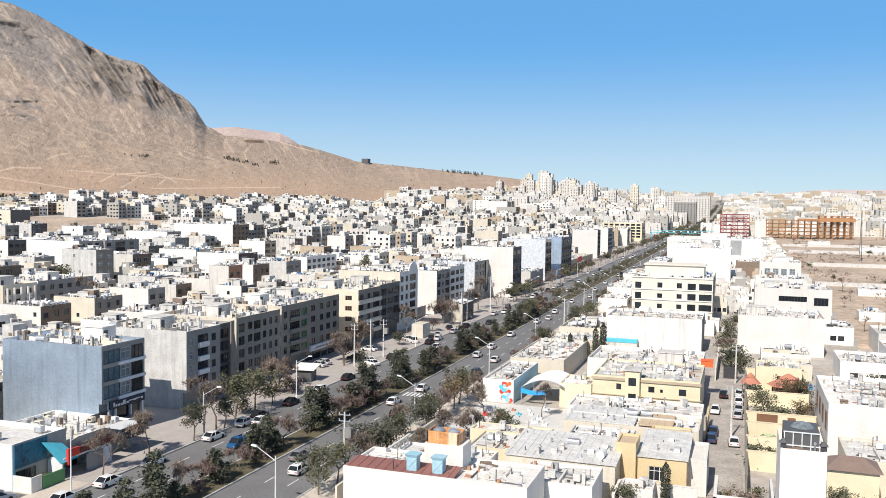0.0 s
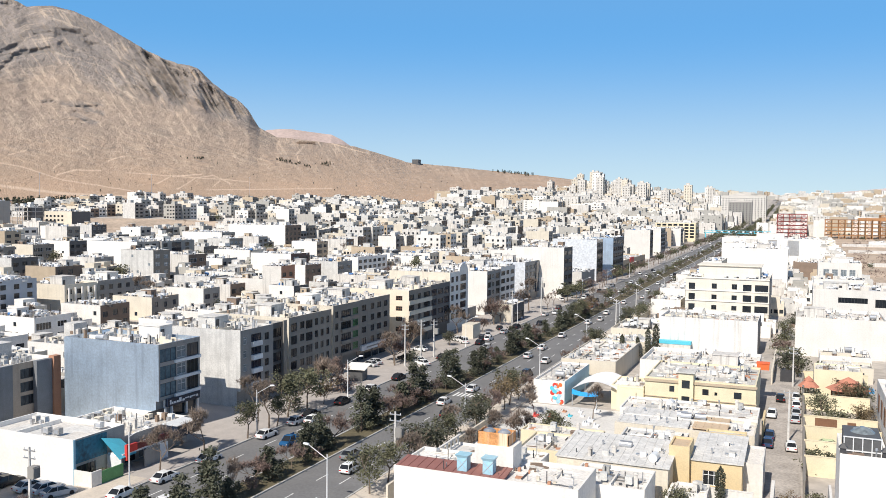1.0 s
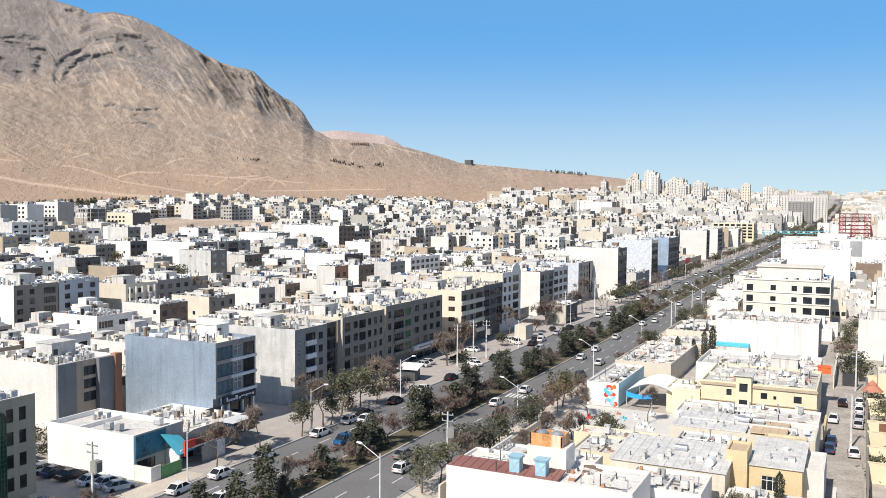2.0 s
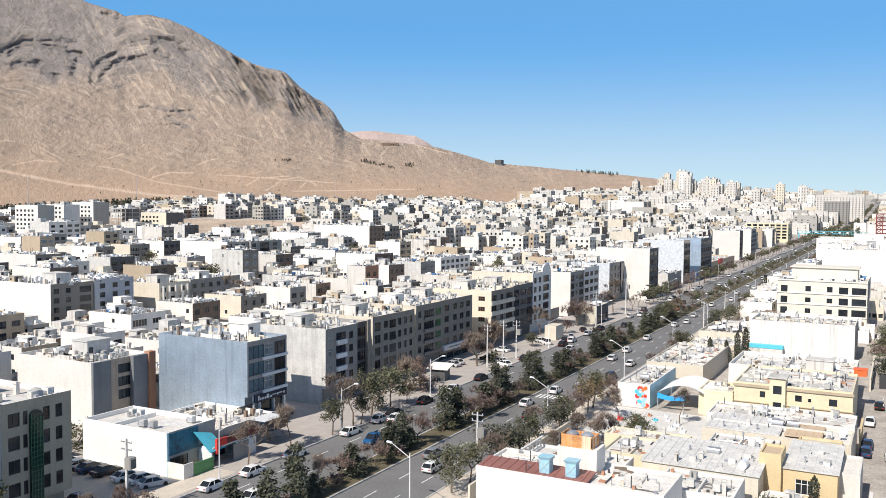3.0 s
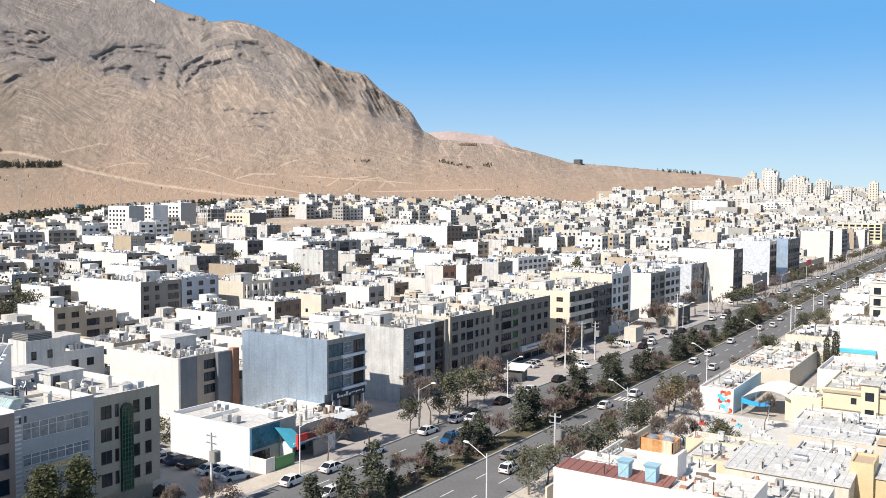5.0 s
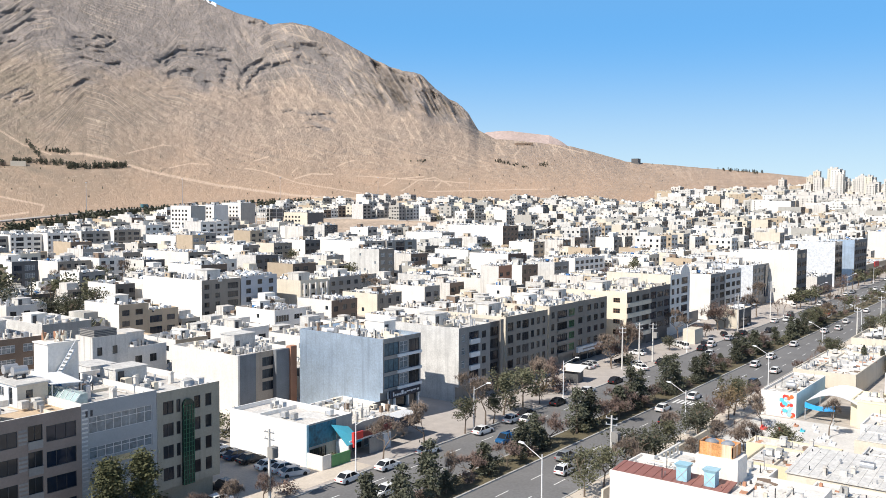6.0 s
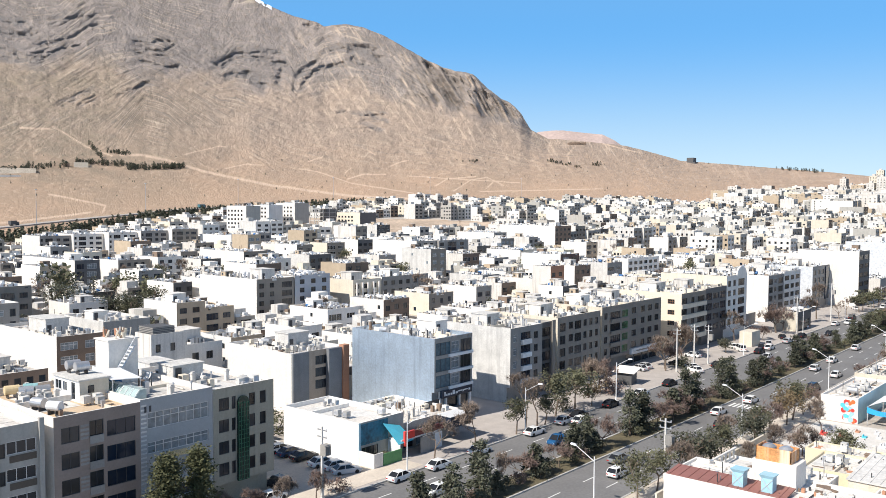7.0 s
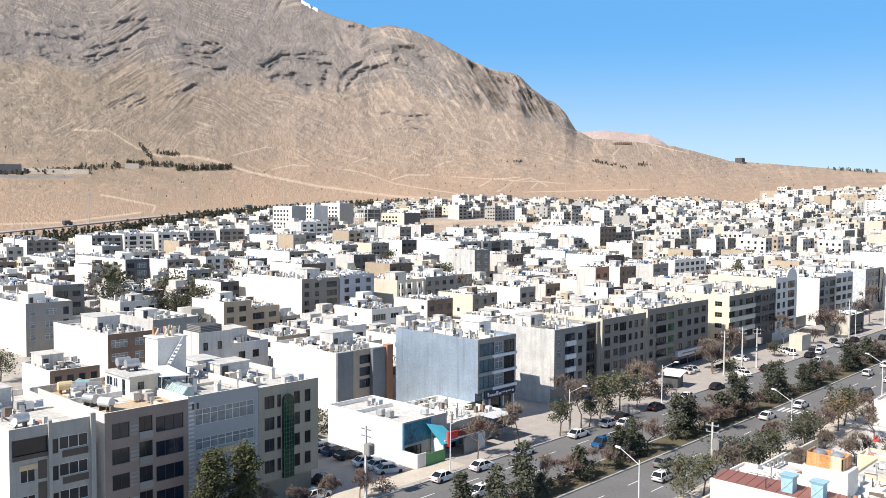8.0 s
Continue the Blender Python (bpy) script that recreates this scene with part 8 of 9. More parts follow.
# block on the shoulder, retaining wall, far hills
x, y = -2680 * math.sin(radians(24.5)), 2680 * math.cos(radians(24.5))
cz = at_z(x, y)
b = Build()
b.box(x - 11, x + 10, y, y + 20, cz - 6, cz + 15), b.box(x - 20, x + 16, y - 3, y + 22, cz - 6, cz + 2.0)
single("hilltop_block", b, DARKST, "dark square block standing on the hill shoulder", "building")
b = Build()
for k in range(9):
    x, y = reach(32.3 - k * 0.13, 4.0)
    b.box(x, x + 7, y, y + 3, at_z(x, y) - 4, at_z(x, y) + 5 + k % 2)
single("retaining_wall", b, BROWN, "dark retaining wall on the saddle", "wall")
def across(az0, az1, r, z0, z1, deep, lean=0.0):
    """A long block that lies across the slope between two bearings."""
    at = lambda az, rr, z: (-rr * math.sin(radians(az)), rr * math.cos(radians(az)), z)
    b = Build()
    b.solid([at(az0, r, z0), at(az1, r, z0), at(az1, r + deep, z0), at(az0, r + deep, z0)], [at(az0, r + lean, z1), at(az1, r + lean, z1), at(az1, r + deep + lean, z1), at(az0, r + deep + lean, z1)])
    return b


r0 = math.hypot(*reach(69.5, 1.45))
g0 = at_z(-r0 * math.sin(radians(69.5)), r0 * math.cos(radians(69.5)))
single("works_hall", across(73.5, 69.5, r0 + 35, g0 - 4, EYE + (r0 + 35) * math.tan(radians(2.26)), 30), mat("dull_grey_sheet", (0.16, 0.16, 0.165), 0.7, 0.15, 0.2, 2, 0), "long dull grey hall on the fan", "hall")
single("embankment", across(69.4, 65.8, r0 + 22, g0 - 6, EYE + (r0 + 40) * math.tan(radians(2.05)), 24, 24), mat("pale_gravel", (0.40, 0.35, 0.29), 0.95, 0.3, 0.05, 0.5, 0.05), "pale gravel embankment beside the hall", "embankment")
single("compound_wall", across(73.5, 66.6, r0, g0 - 4, EYE + r0 * math.tan(radians(1.62)), 1.5), CONCRETE, "pale concrete compound wall on the fan", "wall")
for az, w, h, m in ((63.7, 22, 8, CREAM), (64.3, 10, 6, BROWN)):
    r = math.hypot(*reach(az, 2.15))
    gz = at_z(-r * math.sin(radians(az)), r * math.cos(radians(az)))
    single("farmhouse", across(az, az - w / r * 57.3, r, gz - 3, gz + h, 10), m, "small pale farmhouse among dark trees", "house")


snow = Build()
line = [52.75 - 0.13 * k for k in range(9)]
edge_ = [[reach(a, float(np.interp(a, CREST_AZ, CREST_EL)) - d) for d in (0.2 + 0.03 * (k % 3), 0.02)] for k, a in enumerate(line)]
for (p, q), (u, v_) in zip(edge_, edge_[1:]):
    snow.quad(*[(x, y, at_z(x, y) + 2.0) for x, y in (p, u, v_, q)])
single("snow_patch", snow, mat("old_snow", (0.82, 0.84, 0.88), 0.8, 0.08, 0.05, 0.5, 0), "small patch of old snow under the summit", "snow", kind="structure")


def far_ridge(az0, az1, r, els, m, lab):
    b = Build()
    n = 60
    pts = []
    for i in range(n + 1):
        az = az0 + (az1 - az0) * i / n
        el = float(np.interp(i / n, np.linspace(0, 1, len(els)), els)) + 0.05 * float(fbm(np.array(i / 5.0), np.array(3.3), 3, 5))
        c, s = -math.sin(radians(az)), math.cos(radians(az))
        pts.append([(c * rr, s * rr, zz) for rr, zz in ((r - 500, 20), (r - 160, EYE + r * math.tan(radians(el)) * 0.72), (r, EYE + r * math.tan(radians(el))), (r + 250, 60))])
    for p, q in zip(pts, pts[1:]):
        for k in range(3):
            b.quad(p[k], q[k], q[k + 1], p[k + 1])
    single("far_hill", b, m, lab, "hill", kind="structure", smooth=True)


PINKHILL = mat("far_pink_slope", (0.42, 0.33, 0.30), 0.95, 0.2, 0.01, 0.08, 0.5)
far_ridge(35, 28.4, 4300, (4.5, 4.82, 4.88, 4.88, 4.78, 4.68, 4.6, 4.2, 3.6), PINKHILL, "flat-topped pinkish hill behind the saddle")
# haze is put into the pale base colour of the skyline hills
far_ridge(3, -20, 4500, (0.7, 0.95, 1.3, 1.3, 1.2, 1.15, 1.3), mat("far_hazed_slope", (0.52, 0.45, 0.43), 0.95, 0.12, 0.01, 0.08, 0.3), "low hills on the far skyline, coloured pale for haze")
# pylons along the bypass
for k, (x, y) in enumerate(((-690, 190), (-735, 330), (-800, 470), (-850, 620), (-870, 790), (-845, 960), (-800, 1130))):
    e = thing("lamp_mast", "tall thin steel mast beside the bypass", "mast", Matrix.Translation((x, y, at_z(x, y))), "masts beside the bypass")
    b = Build()
    b.tube((0, 0, -1), (0, 0, 30), 0.35, 0.15, 6)
    part("pole", b, GALV, e)
    b = Build()
    b.cyl(0, 0, 29.5, 30.3, 1.0, 1.0, 8)
    part("lamp_ring", b, GALV, e)

# ---- cars ----
WINDOW_M = mat("car_glass", (0.02, 0.022, 0.026), 0.1, 0.1, 1, 4, 0)
PAINTS = {"w": ("white", (0.78, 0.78, 0.77)), "s": ("silver", (0.50, 0.51, 0.53)), "k": ("black", (0.022, 0.022, 0.025)), "g": ("grey", (0.22, 0.23, 0.24)), "b": ("dark blue", (0.03, 0.06, 0.13)), "r": ("orange-red", (0.62, 0.10, 0.04)), "e": ("pale green", (0.45, 0.55, 0.33)), "l": ("blue", (0.02, 0.10, 0.24)), "m": ("maroon", (0.09, 0.03, 0.03))}
PAINT_M = {k: mat("car_paint_" + n.replace(" ", "_"), c, 0.25, 0.04, 1, 6, 0) for k, (n, c) in PAINTS.items()}


def car_proto(key, shape):
    """A car along +y, front at +y. Body and cabin are lofted from cross-rings."""
    word = PAINTS[key][0]
    kindw = {"sedan": "saloon car", "hatch": "hatchback car", "pickup": "pickup truck", "suv": "off-road car", "van": "small van"}[shape]
    e = thing("car", f"{word} {kindw} standing on the asphalt", "car", Matrix.Identity(4))
    L = {"sedan": 4.4, "hatch": 3.9, "pickup": 4.6, "suv": 4.5, "van": 4.8}[shape]
    tall = {"sedan": 1.42, "hatch": 1.48, "pickup": 1.65, "suv": 1.75, "van": 1.95}[shape]
    belt = {"sedan": 0.88, "hatch": 0.9, "pickup": 0.95, "suv": 1.05, "van": 1.1}[shape]
    b = Build()
    ring = lambda y, z0, z1, w: [(-w, y, z0), (w, y, z0), (w * 1.0, y, z1 * 0.6), (w * 0.9, y, z1), (-w * 0.9, y, z1), (-w, y, z1 * 0.6)]
    st = [(-L / 2, 0.42, belt * 0.86, 0.72), (-L / 2 + 0.12, 0.28, belt * 0.98, 0.80), (-L / 4, 0.22, belt, 0.84), (L / 4, 0.22, belt * 0.98, 0.84), (L / 2 - 0.25, 0.26, belt * 0.84, 0.80), (L / 2, 0.4, belt * 0.68, 0.70)]
    rings = [ring(*q) for q in st]
    i = len(b.v)
    for r in rings:
        b.v += r
    for a in range(len(rings) - 1):
        for k in range(6):
            b.f.append((i + a * 6 + k, i + a * 6 + (k + 1) % 6, i + a * 6 + 6 + (k + 1) % 6, i + a * 6 + 6 + k)[::-1]), b.m.append(0)
    b.f.append(tuple(range(i, i + 6))), b.m.append(0), b.f.append(tuple(range(i + 35, i + 29, -1))), b.m.append(0)
    if shape == "pickup":
        b.box(-0.8, 0.8, -L / 2 + 0.05, -0.3, belt, belt + 0.12), b.box(-0.82, -0.74, -L / 2 + 0.05, -0.3, belt, belt + 0.42), b.box(0.74, 0.82, -L / 2 + 0.05, -0.3, belt, belt + 0.42)
    part("body", b, PAINT_M[key], e)
    y0, y1, y2, y3 = {"sedan": (-1.75, -1.05, 0.35, 1.15), "hatch": (-1.85, -1.45, 0.45, 1.15), "pickup": (-0.25, -0.15, 0.8, 1.5), "suv": (-2.1, -1.8, 0.45, 1.1), "van": (-2.3, -2.2, 0.9, 1.6)}[shape]
    g = Build()
    g.solid([(-0.74, y0, belt - 0.02), (0.74, y0, belt - 0.02), (0.74, y3, belt - 0.04), (-0.74, y3, belt - 0.04)], [(-0.6, y1, tall - 0.06), (0.6, y1, tall - 0.06), (0.6, y2, tall - 0.06), (-0.6, y2, tall - 0.06)])
    part("glasshouse", g, WINDOW_M, e, "dark car glass")
    r = Build()
    r.solid([(-0.62, y1 - 0.05, tall - 0.07), (0.62, y1 - 0.05, tall - 0.07), (0.62, y2 + 0.05, tall - 0.07), (-0.62, y2 + 0.05, tall - 0.07)], [(-0.52, y1 + 0.1, tall), (0.52, y1 + 0.1, tall), (0.52, y2 - 0.1, tall), (-0.52, y2 - 0.1, tall)])
    for sx in (-1, 1):
        for ya, yb in ((y0, y1), (y3, y2), ((y0 + y3) / 2 - 0.1, (y1 + y2) / 2)):
            r.tube((sx * 0.75, ya, belt - 0.03), (sx * 0.61, yb, tall - 0.05), 0.045, n=4)
    part("roof", r, PAINT_M[key], e)
    wh = Build()
    wh.solid([(-0.1, 0.31 * math.cos(t), 0.31 * math.sin(t)) for t in np.linspace(0, 2 * math.pi, 12, endpoint=False)], [(0.1, 0.31 * math.cos(t), 0.31 * math.sin(t)) for t in np.linspace(0, 2 * math.pi, 12, endpoint=False)])
    wm = wh.mesh("wheel", [TYRE])
    for sx in (-0.78, 0.78):
        for yy in (-L * 0.3, L * 0.31):
            part("wheel", wm, None, e, "", Matrix.Translation((sx, yy, 0.31)))
    for nm, m, yy, z in (("headlight", LAMPW, L / 2 - 0.08, belt * 0.62), ("tail_light", LAMPR, -L / 2 - 0.02, belt * 0.72)):
        lm = Build()
        lm.box(-0.16, 0.16, 0, 0.06, -0.07, 0.07)
        me = lm.mesh(nm, [m])
        for sx in (-0.55, 0.55):
            part(nm, me, None, e, "", Matrix.Translation((sx, yy, z)))
    return e


CARS = {}


def car(x, y, key="w", shape="sedan", turn=0.0, group=""):
    k = (key, shape)
    m = pose(x, y, at_z(x, y) + 0.08, 0, 0, turn)
    if k not in CARS:
        CARS[k] = car_proto(key, shape)
        CARS[k].matrix_basis = m
        o = CARS[k]
    else:
        o = copy_thing(CARS[k], m)
    o["group"] = group or "cars along the avenue"
    return o


PARKED = "cars parked along the kerb"
for x, y, k, s in ((-79.4, 92.5, "w", "sedan"), (-79.6, 102.2, "w", "sedan"), (-79.5, 116.8, "w", "sedan"), (-79.8, 126.4, "w", "sedan"), (-77.6, 128.4, "w", "sedan"), (-79.9, 131.4, "k", "sedan"), (-80.0, 142.9, "k", "sedan"), (-80.1, 155.3, "w", "sedan"), (-80.0, 167.8, "k", "sedan"),
                   (-80.6, 194, "k", "sedan"), (-79.9, 218.8, "k", "sedan"), (-79.9, 226.0, "w", "sedan"), (-80, 240, "s", "sedan"), (-80, 252, "k", "sedan"), (-80, 283.7, "w", "sedan"), (-80, 302, "k", "suv"), (-80, 347, "k", "sedan"), (-80, 370, "k", "sedan"), (-80, 384, "w", "sedan"), (-80, 398, "k", "sedan"), (-80, 85, "w", "sedan")):
    car(x, y, k, s, rp.uniform(-2, 2), PARKED)
for x, y, k, s in ((-73.6, 114.8, "l", "pickup"), (-61.5, 112.4, "g", "sedan"), (-58.3, 106.4, "w", "hatch"), (-62.2, 150.8, "w", "sedan"), (-61.2, 163.8, "w", "sedan"), (-62.6, 240.6, "w", "sedan"), (-62, 218, "w", "sedan"), (-61.9, 204.8, "w", "hatch"), (-56, 200.2, "w", "sedan"), (-55.4, 182.6, "k", "suv"), (-61.9, 270.6, "w", "sedan"), (-60.0, 279.5, "w", "hatch"),
                   (-62, 331, "w", "sedan"), (-61.5, 297, "w", "sedan"), (-70.9, 312.5, "r", "sedan"), (-72.0, 318, "w", "sedan"), (-71.4, 298.5, "k", "sedan"), (-74.6, 300.4, "w", "sedan"), (-77.4, 323.7, "w", "sedan"), (-73.4, 333.6, "k", "sedan"), (-74.8, 416.8, "w", "sedan"), (-72, 390, "w", "hatch"), (-61, 381, "w", "sedan"), (-58.7, 353, "w", "sedan"), (-74.6, 460.8, "w", "sedan"),
                   (-72, 452, "w", "sedan"), (-77, 496, "k", "sedan"), (-73.9, 285.5, "w", "sedan"), (-75.6, 212.2, "w", "sedan"), (-58, 142, "k", "hatch"), (-75.5, 262, "k", "sedan"), (-78, 290, "w", "sedan"), (-72.5, 84, "w", "sedan")):
    car(x, y, k, s, 180 if x < -70 else 0)
for x, y, k, s, t in ((-92.9, 181.3, "s", "sedan", 70), (-92.6, 178.4, "s", "sedan", 72), (-90.5, 202.3, "w", "sedan", 80), (-84.3, 187.7, "w", "sedan", 65), (-82.0, 184.9, "w", "sedan", 60), (-88.5, 189.5, "k", "sedan", 78), (-84.8, 218.6, "w", "van", 40), (-88.0, 221.5, "w", "sedan", 50), (-81.9, 225.6, "k", "sedan", 20), (-82.6, 232.8, "s", "sedan", 20), (-83.5, 246, "k", "sedan", 30), (-86.5, 330, "w", "sedan", 30), (-86.5, 272, "w", "sedan", 70)):
    car(x, y, k, s, t, "cars on the forecourts")
for x, y, k, t in ((-105.6, 82.6, "w", -4), (-103.0, 82.4, "w", -6), (-100.4, 82.4, "b", -3), (-97.2, 82.4, "k", -8), (-92.9, 82.2, "w", -10), (-90.2, 82.5, "w", -12), (-87.7, 82.0, "s", -22), (-90.0, 71.8, "k", 90), (-86.6, 68.0, "w", 5)):
    car(x, y, k, "suv" if y == 71.8 else "sedan", t, "cars in the parking lot")
for x, y, k, t in ((-2.7, 181, "k", 2), (-3.9, 166.7, "w", 178), (0.2, 183.3, "w", 0), (0.2, 176, "w", 0), (0.2, 169.6, "s", 1), (0.1, 164.4, "s", 0), (-0.4, 145.2, "w", 3), (-3.9, 146.0, "b", 0), (-3.8, 151, "b", 0), (4.6, 148.4, "e", 90)):
    car(x, y, k, "sedan", t, "cars in the alley")
PLAIN = {}
for k in range(60):                                   # traffic farther along
    x, key = rp.choice((-79.8, -75, -71.5, -62, -58.6, -55.2)), rp.choice("wwwwsk")
    y = rp.uniform(340, 950)
    m = pose(x, y, at_z(x, y) + 0.08, 0, 0, 0 if x > -70 else 180)
    if key not in PLAIN:
        PLAIN[key] = car_proto(key, "hatch")
        for c in list(PLAIN[key].children):
            if c.name.split(".")[0] in ("headlight", "tail_light"):
                bpy.data.objects.remove(c)
        PLAIN[key].matrix_basis = m
        PLAIN[key]["group"] = "cars along the avenue"
    else:
        copy_thing(PLAIN[key], m)
for x, y, n in ((-734, 311, 10), (-813, 545, 14)):       # trucks on the bypass
    e = thing("truck", "dark teal truck on the bypass road" if y > 400 else "dark boxy truck on the bypass road", "truck", pose(x, y, at_z(x + 9, y) + 0.9, 0, 0, 28), "trucks")
    b = Build()
    b.box(-1.3, 1.3, -n / 2, n / 2 - 2.6, 0.9, 4.2)
    part("box_body", b, mat("teal_truck_paint", (0.05, 0.16, 0.19), 0.6, 0.1, 1, 5, 0) if y > 400 else DARKST, e)
    b = Build()
    b.box(-1.2, 1.2, n / 2 - 2.3, n / 2, 0.6, 3.2)
    part("cab", b, DARKST, e)
    for yy in (-n / 3, -n / 4, n / 2 - 1):
        b = Build()
        b.tube((-1.25, yy, 0.5), (1.25, yy, 0.5), 0.5, n=10, caps=True)
        part("wheel", b, TYRE, e)
tr = thing("truck", "old orange-cabbed truck in the shaded forecourt", "truck", pose(-97, 117, 0.12, 0, 0, 60), "trucks")
for nm, (x0, x1, y0, y1, z0, z1), m in (("cab", (-1.1, 1.1, 1.2, 3.0, 0.6, 2.6), TERRA), ("tank_body", (-1.1, 1.1, -3.4, 1.0, 0.8, 2.3), GREYST)):
    b = Build()
    b.box(x0, x1, y0, y1, z0, z1)
    part(nm, b, m, tr)
for yy in (-2.6, -1.6, 2.2):
    b = Build()
    b.tube((-1.1, yy, 0.45), (1.1, yy, 0.45), 0.45, n=10, caps=True)
    part("wheel", b, TYRE, tr)

# ---- lamps and poles ----
def street_lamp(h, arm, lab):
    e = thing("street_lamp", lab, "street lamp", Matrix.Identity(4))
    b = Build()
    b.cyl(0, 0, 0, 0.5, 0.16, 0.13, 8), b.cyl(0, 0, 0.5, h, 0.10, 0.07, 8)
    part("pole", b, WHITEMETAL, e)
    b = Build()
    b.tube((0, 0, h - 0.6), (-arm, 0, h + 0.9), 0.05, 0.04, 6)
    part("arm", b, WHITEMETAL, e)
    b = Build()
    b.solid([(-arm - 0.8, -0.12, h + 0.95), (-arm, -0.16, h + 0.85), (-arm, 0.16, h + 0.85), (-arm - 0.8, 0.12, h + 0.95)], [(-arm - 0.7, -0.08, h + 1.15), (-arm, -0.1, h + 1.08), (-arm, 0.1, h + 1.08), (-arm - 0.7, 0.08, h + 1.15)])
    part("lamp_head", b, LAMPW, e, "white lamp head")
    return e


SL = street_lamp(7.4, 2.6, "white street lamp with a slanting arm")
SL.matrix_basis = pose(-52.6, 90.2, 0.17)
SL["group"] = "street lamps"
for y in (137, 183, 228, 274, 322, 372, 425, 480, 540, 600, 665, 730):
    copy_thing(SL, pose(-52.6, y, at_z(-52.6, y) + 0.17))
for y in (88.2, 117.3, 148, 212.8, 258, 300, 345, 395, 450, 510, 575, 640):
    copy_thing(SL, pose(-81.7, y, at_z(-81.7, y) + 0.17, 0, 0, 180))


def power_pole(x, y, h, lab, box=False):
    e = thing("power_pole", lab, "pole", Matrix.Translation((x, y, at_z(x, y) + 0.1)), "power poles")
    b = Build()
    b.solid([(-0.18, -0.14, 0), (0.18, -0.14, 0), (0.18, 0.14, 0), (-0.18, 0.14, 0)], [(-0.1, -0.09, h), (0.1, -0.09, h), (0.1, 0.09, h), (-0.1, 0.09, h)])
    part("post", b, CONCRETE, e)
    for k in range(2):
        b = Build()
        b.box(-0.9, 0.9, -0.06, 0.06, h - 0.5 - k * 0.9, h - 0.38 - k * 0.9)
        part("crossarm", b, GALV, e)
        for sx in (-0.8, 0, 0.8):
            b = Build()
            b.cyl(sx, 0, h - 0.38 - k * 0.9, h - 0.15 - k * 0.9, 0.06, 0.04, 6)
            part("insulator", b, WHITEMETAL, e)
    if box:
        b = Build()
        b.box(0.2, 1.1, -0.5, 0.5, h - 3.6, h - 2.2)
        tf = part("transformer", b, GREYST, e, "grey transformer box")
        for k in range(6):
            b = Build()
            b.box(1.1, 1.2, -0.45 + k * 0.16, -0.37 + k * 0.16, h - 3.5, h - 2.3)
            part("fin", b, GREYST, tf)


for x, y, h, bx in ((-52.6, 109.3, 8.6, True), (-82, 72.5, 9.5, True), (-85.2, 182, 10, False), (-84.8, 190.4, 10, False), (-83.5, 195.3, 9.5, True), (-83.5, 258, 11, False), (-83.8, 292, 12.5, True), (-0.9, 150, 8.5, False), (-0.6, 196, 8.5, False), (-52, 265, 9, False), (-52, 300, 9, True), (-160, 110, 9, False), (-193, 240, 10, False), (-193, 300, 10, False), (-190, 190, 10, False)):
    power_pole(x, y, h, "concrete power pole with crossarms" + (" and a transformer" if bx else ""), bx)
kb = thing("kiosk", "small kiosk with a slanting white roof", "kiosk", pose(-87.7, 163.4, 0.17, 0, 0, 8))
b = Build()
b.box(-1.6, 1.6, -1.6, 1.6, 0, 2.6)
part("wall", b, DARKST, kb)
b = Build()
b.solid([(-2.4, -2.2, 2.6), (2.4, -2.2, 2.6), (2.4, 2.2, 3.3), (-2.4, 2.2, 3.3)], [(-2.4, -2.2, 2.75), (2.4, -2.2, 2.75), (2.4, 2.2, 3.45), (-2.4, 2.2, 3.45)])
part("roof", b, WHITE, kb)
b = Build()
b.box(-88, -84.6, 226, 232, 0.1, 4.6)
single("shop_screen", b, CREAM, "pale hoarding box beside the footway", "hoarding")

# ---- things on the roofs ----
COOLM = mat("dull_cooler_sheet", (0.56, 0.55, 0.525), 0.6, 0.16, 1.5, 6, 0, spread=0.3)


def cooler_proto():
    e = thing("evaporative_cooler", "dull pale metal evaporative cooler on the roof", "cooler", Matrix.Identity(4), "roof coolers")
    b = Build()
    b.box(-0.42, 0.42, -0.42, 0.42, 0.3, 1.15)
    i = len(b.v)                                       # a louvred pad: one folded sheet
    for k in range(6):
        z = 0.38 + k * 0.115
        b.v += [(-0.36, -0.425, z), (0.36, -0.425, z), (-0.36, -0.46, z + 0.03), (0.36, -0.46, z + 0.03)]
    for k in range(11):
        b.f.append((i + 2 * k, i + 2 * k + 1, i + 2 * k + 3, i + 2 * k + 2)), b.m.append(1)
    part("body", b, [COOLM, GALV], e)
    b = Build()
    b.poly([(-0.95, -0.2, 0), (-0.6, -0.2, 0), (-0.6, -0.2, 0.4), (-0.42, -0.2, 0.4), (-0.42, -0.2, 0.8), (-0.95, -0.2, 0.8)])
    b.poly([(-0.95, 0.2, 0), (-0.6, 0.2, 0), (-0.6, 0.2, 0.4), (-0.42, 0.2, 0.4), (-0.42, 0.2, 0.8), (-0.95, 0.2, 0.8)][::-1])
    for k in range(6):
        q = (k + 1) % 6
        b.f.append((k, 11 - k, 11 - q, q)), b.m.append(0)
    part("duct", b, GALV, e, "galvanised duct")
    return e


def tank_proto(m, lab):
    e = thing("water_tank", lab, "tank", Matrix.Identity(4), "roof tanks")
    b = Build()
    b.tube((-0.8, 0, 0.95), (0.8, 0, 0.95), 0.55, n=14, caps=True)
    part("tank", b, m, e)
    b = Build()
    for sx in (-0.5, 0.5):
        b.box(sx - 0.05, sx + 0.05, -0.5, 0.5, 0, 0.5)
    part("stand", b, DARKMETAL, e)
    return e


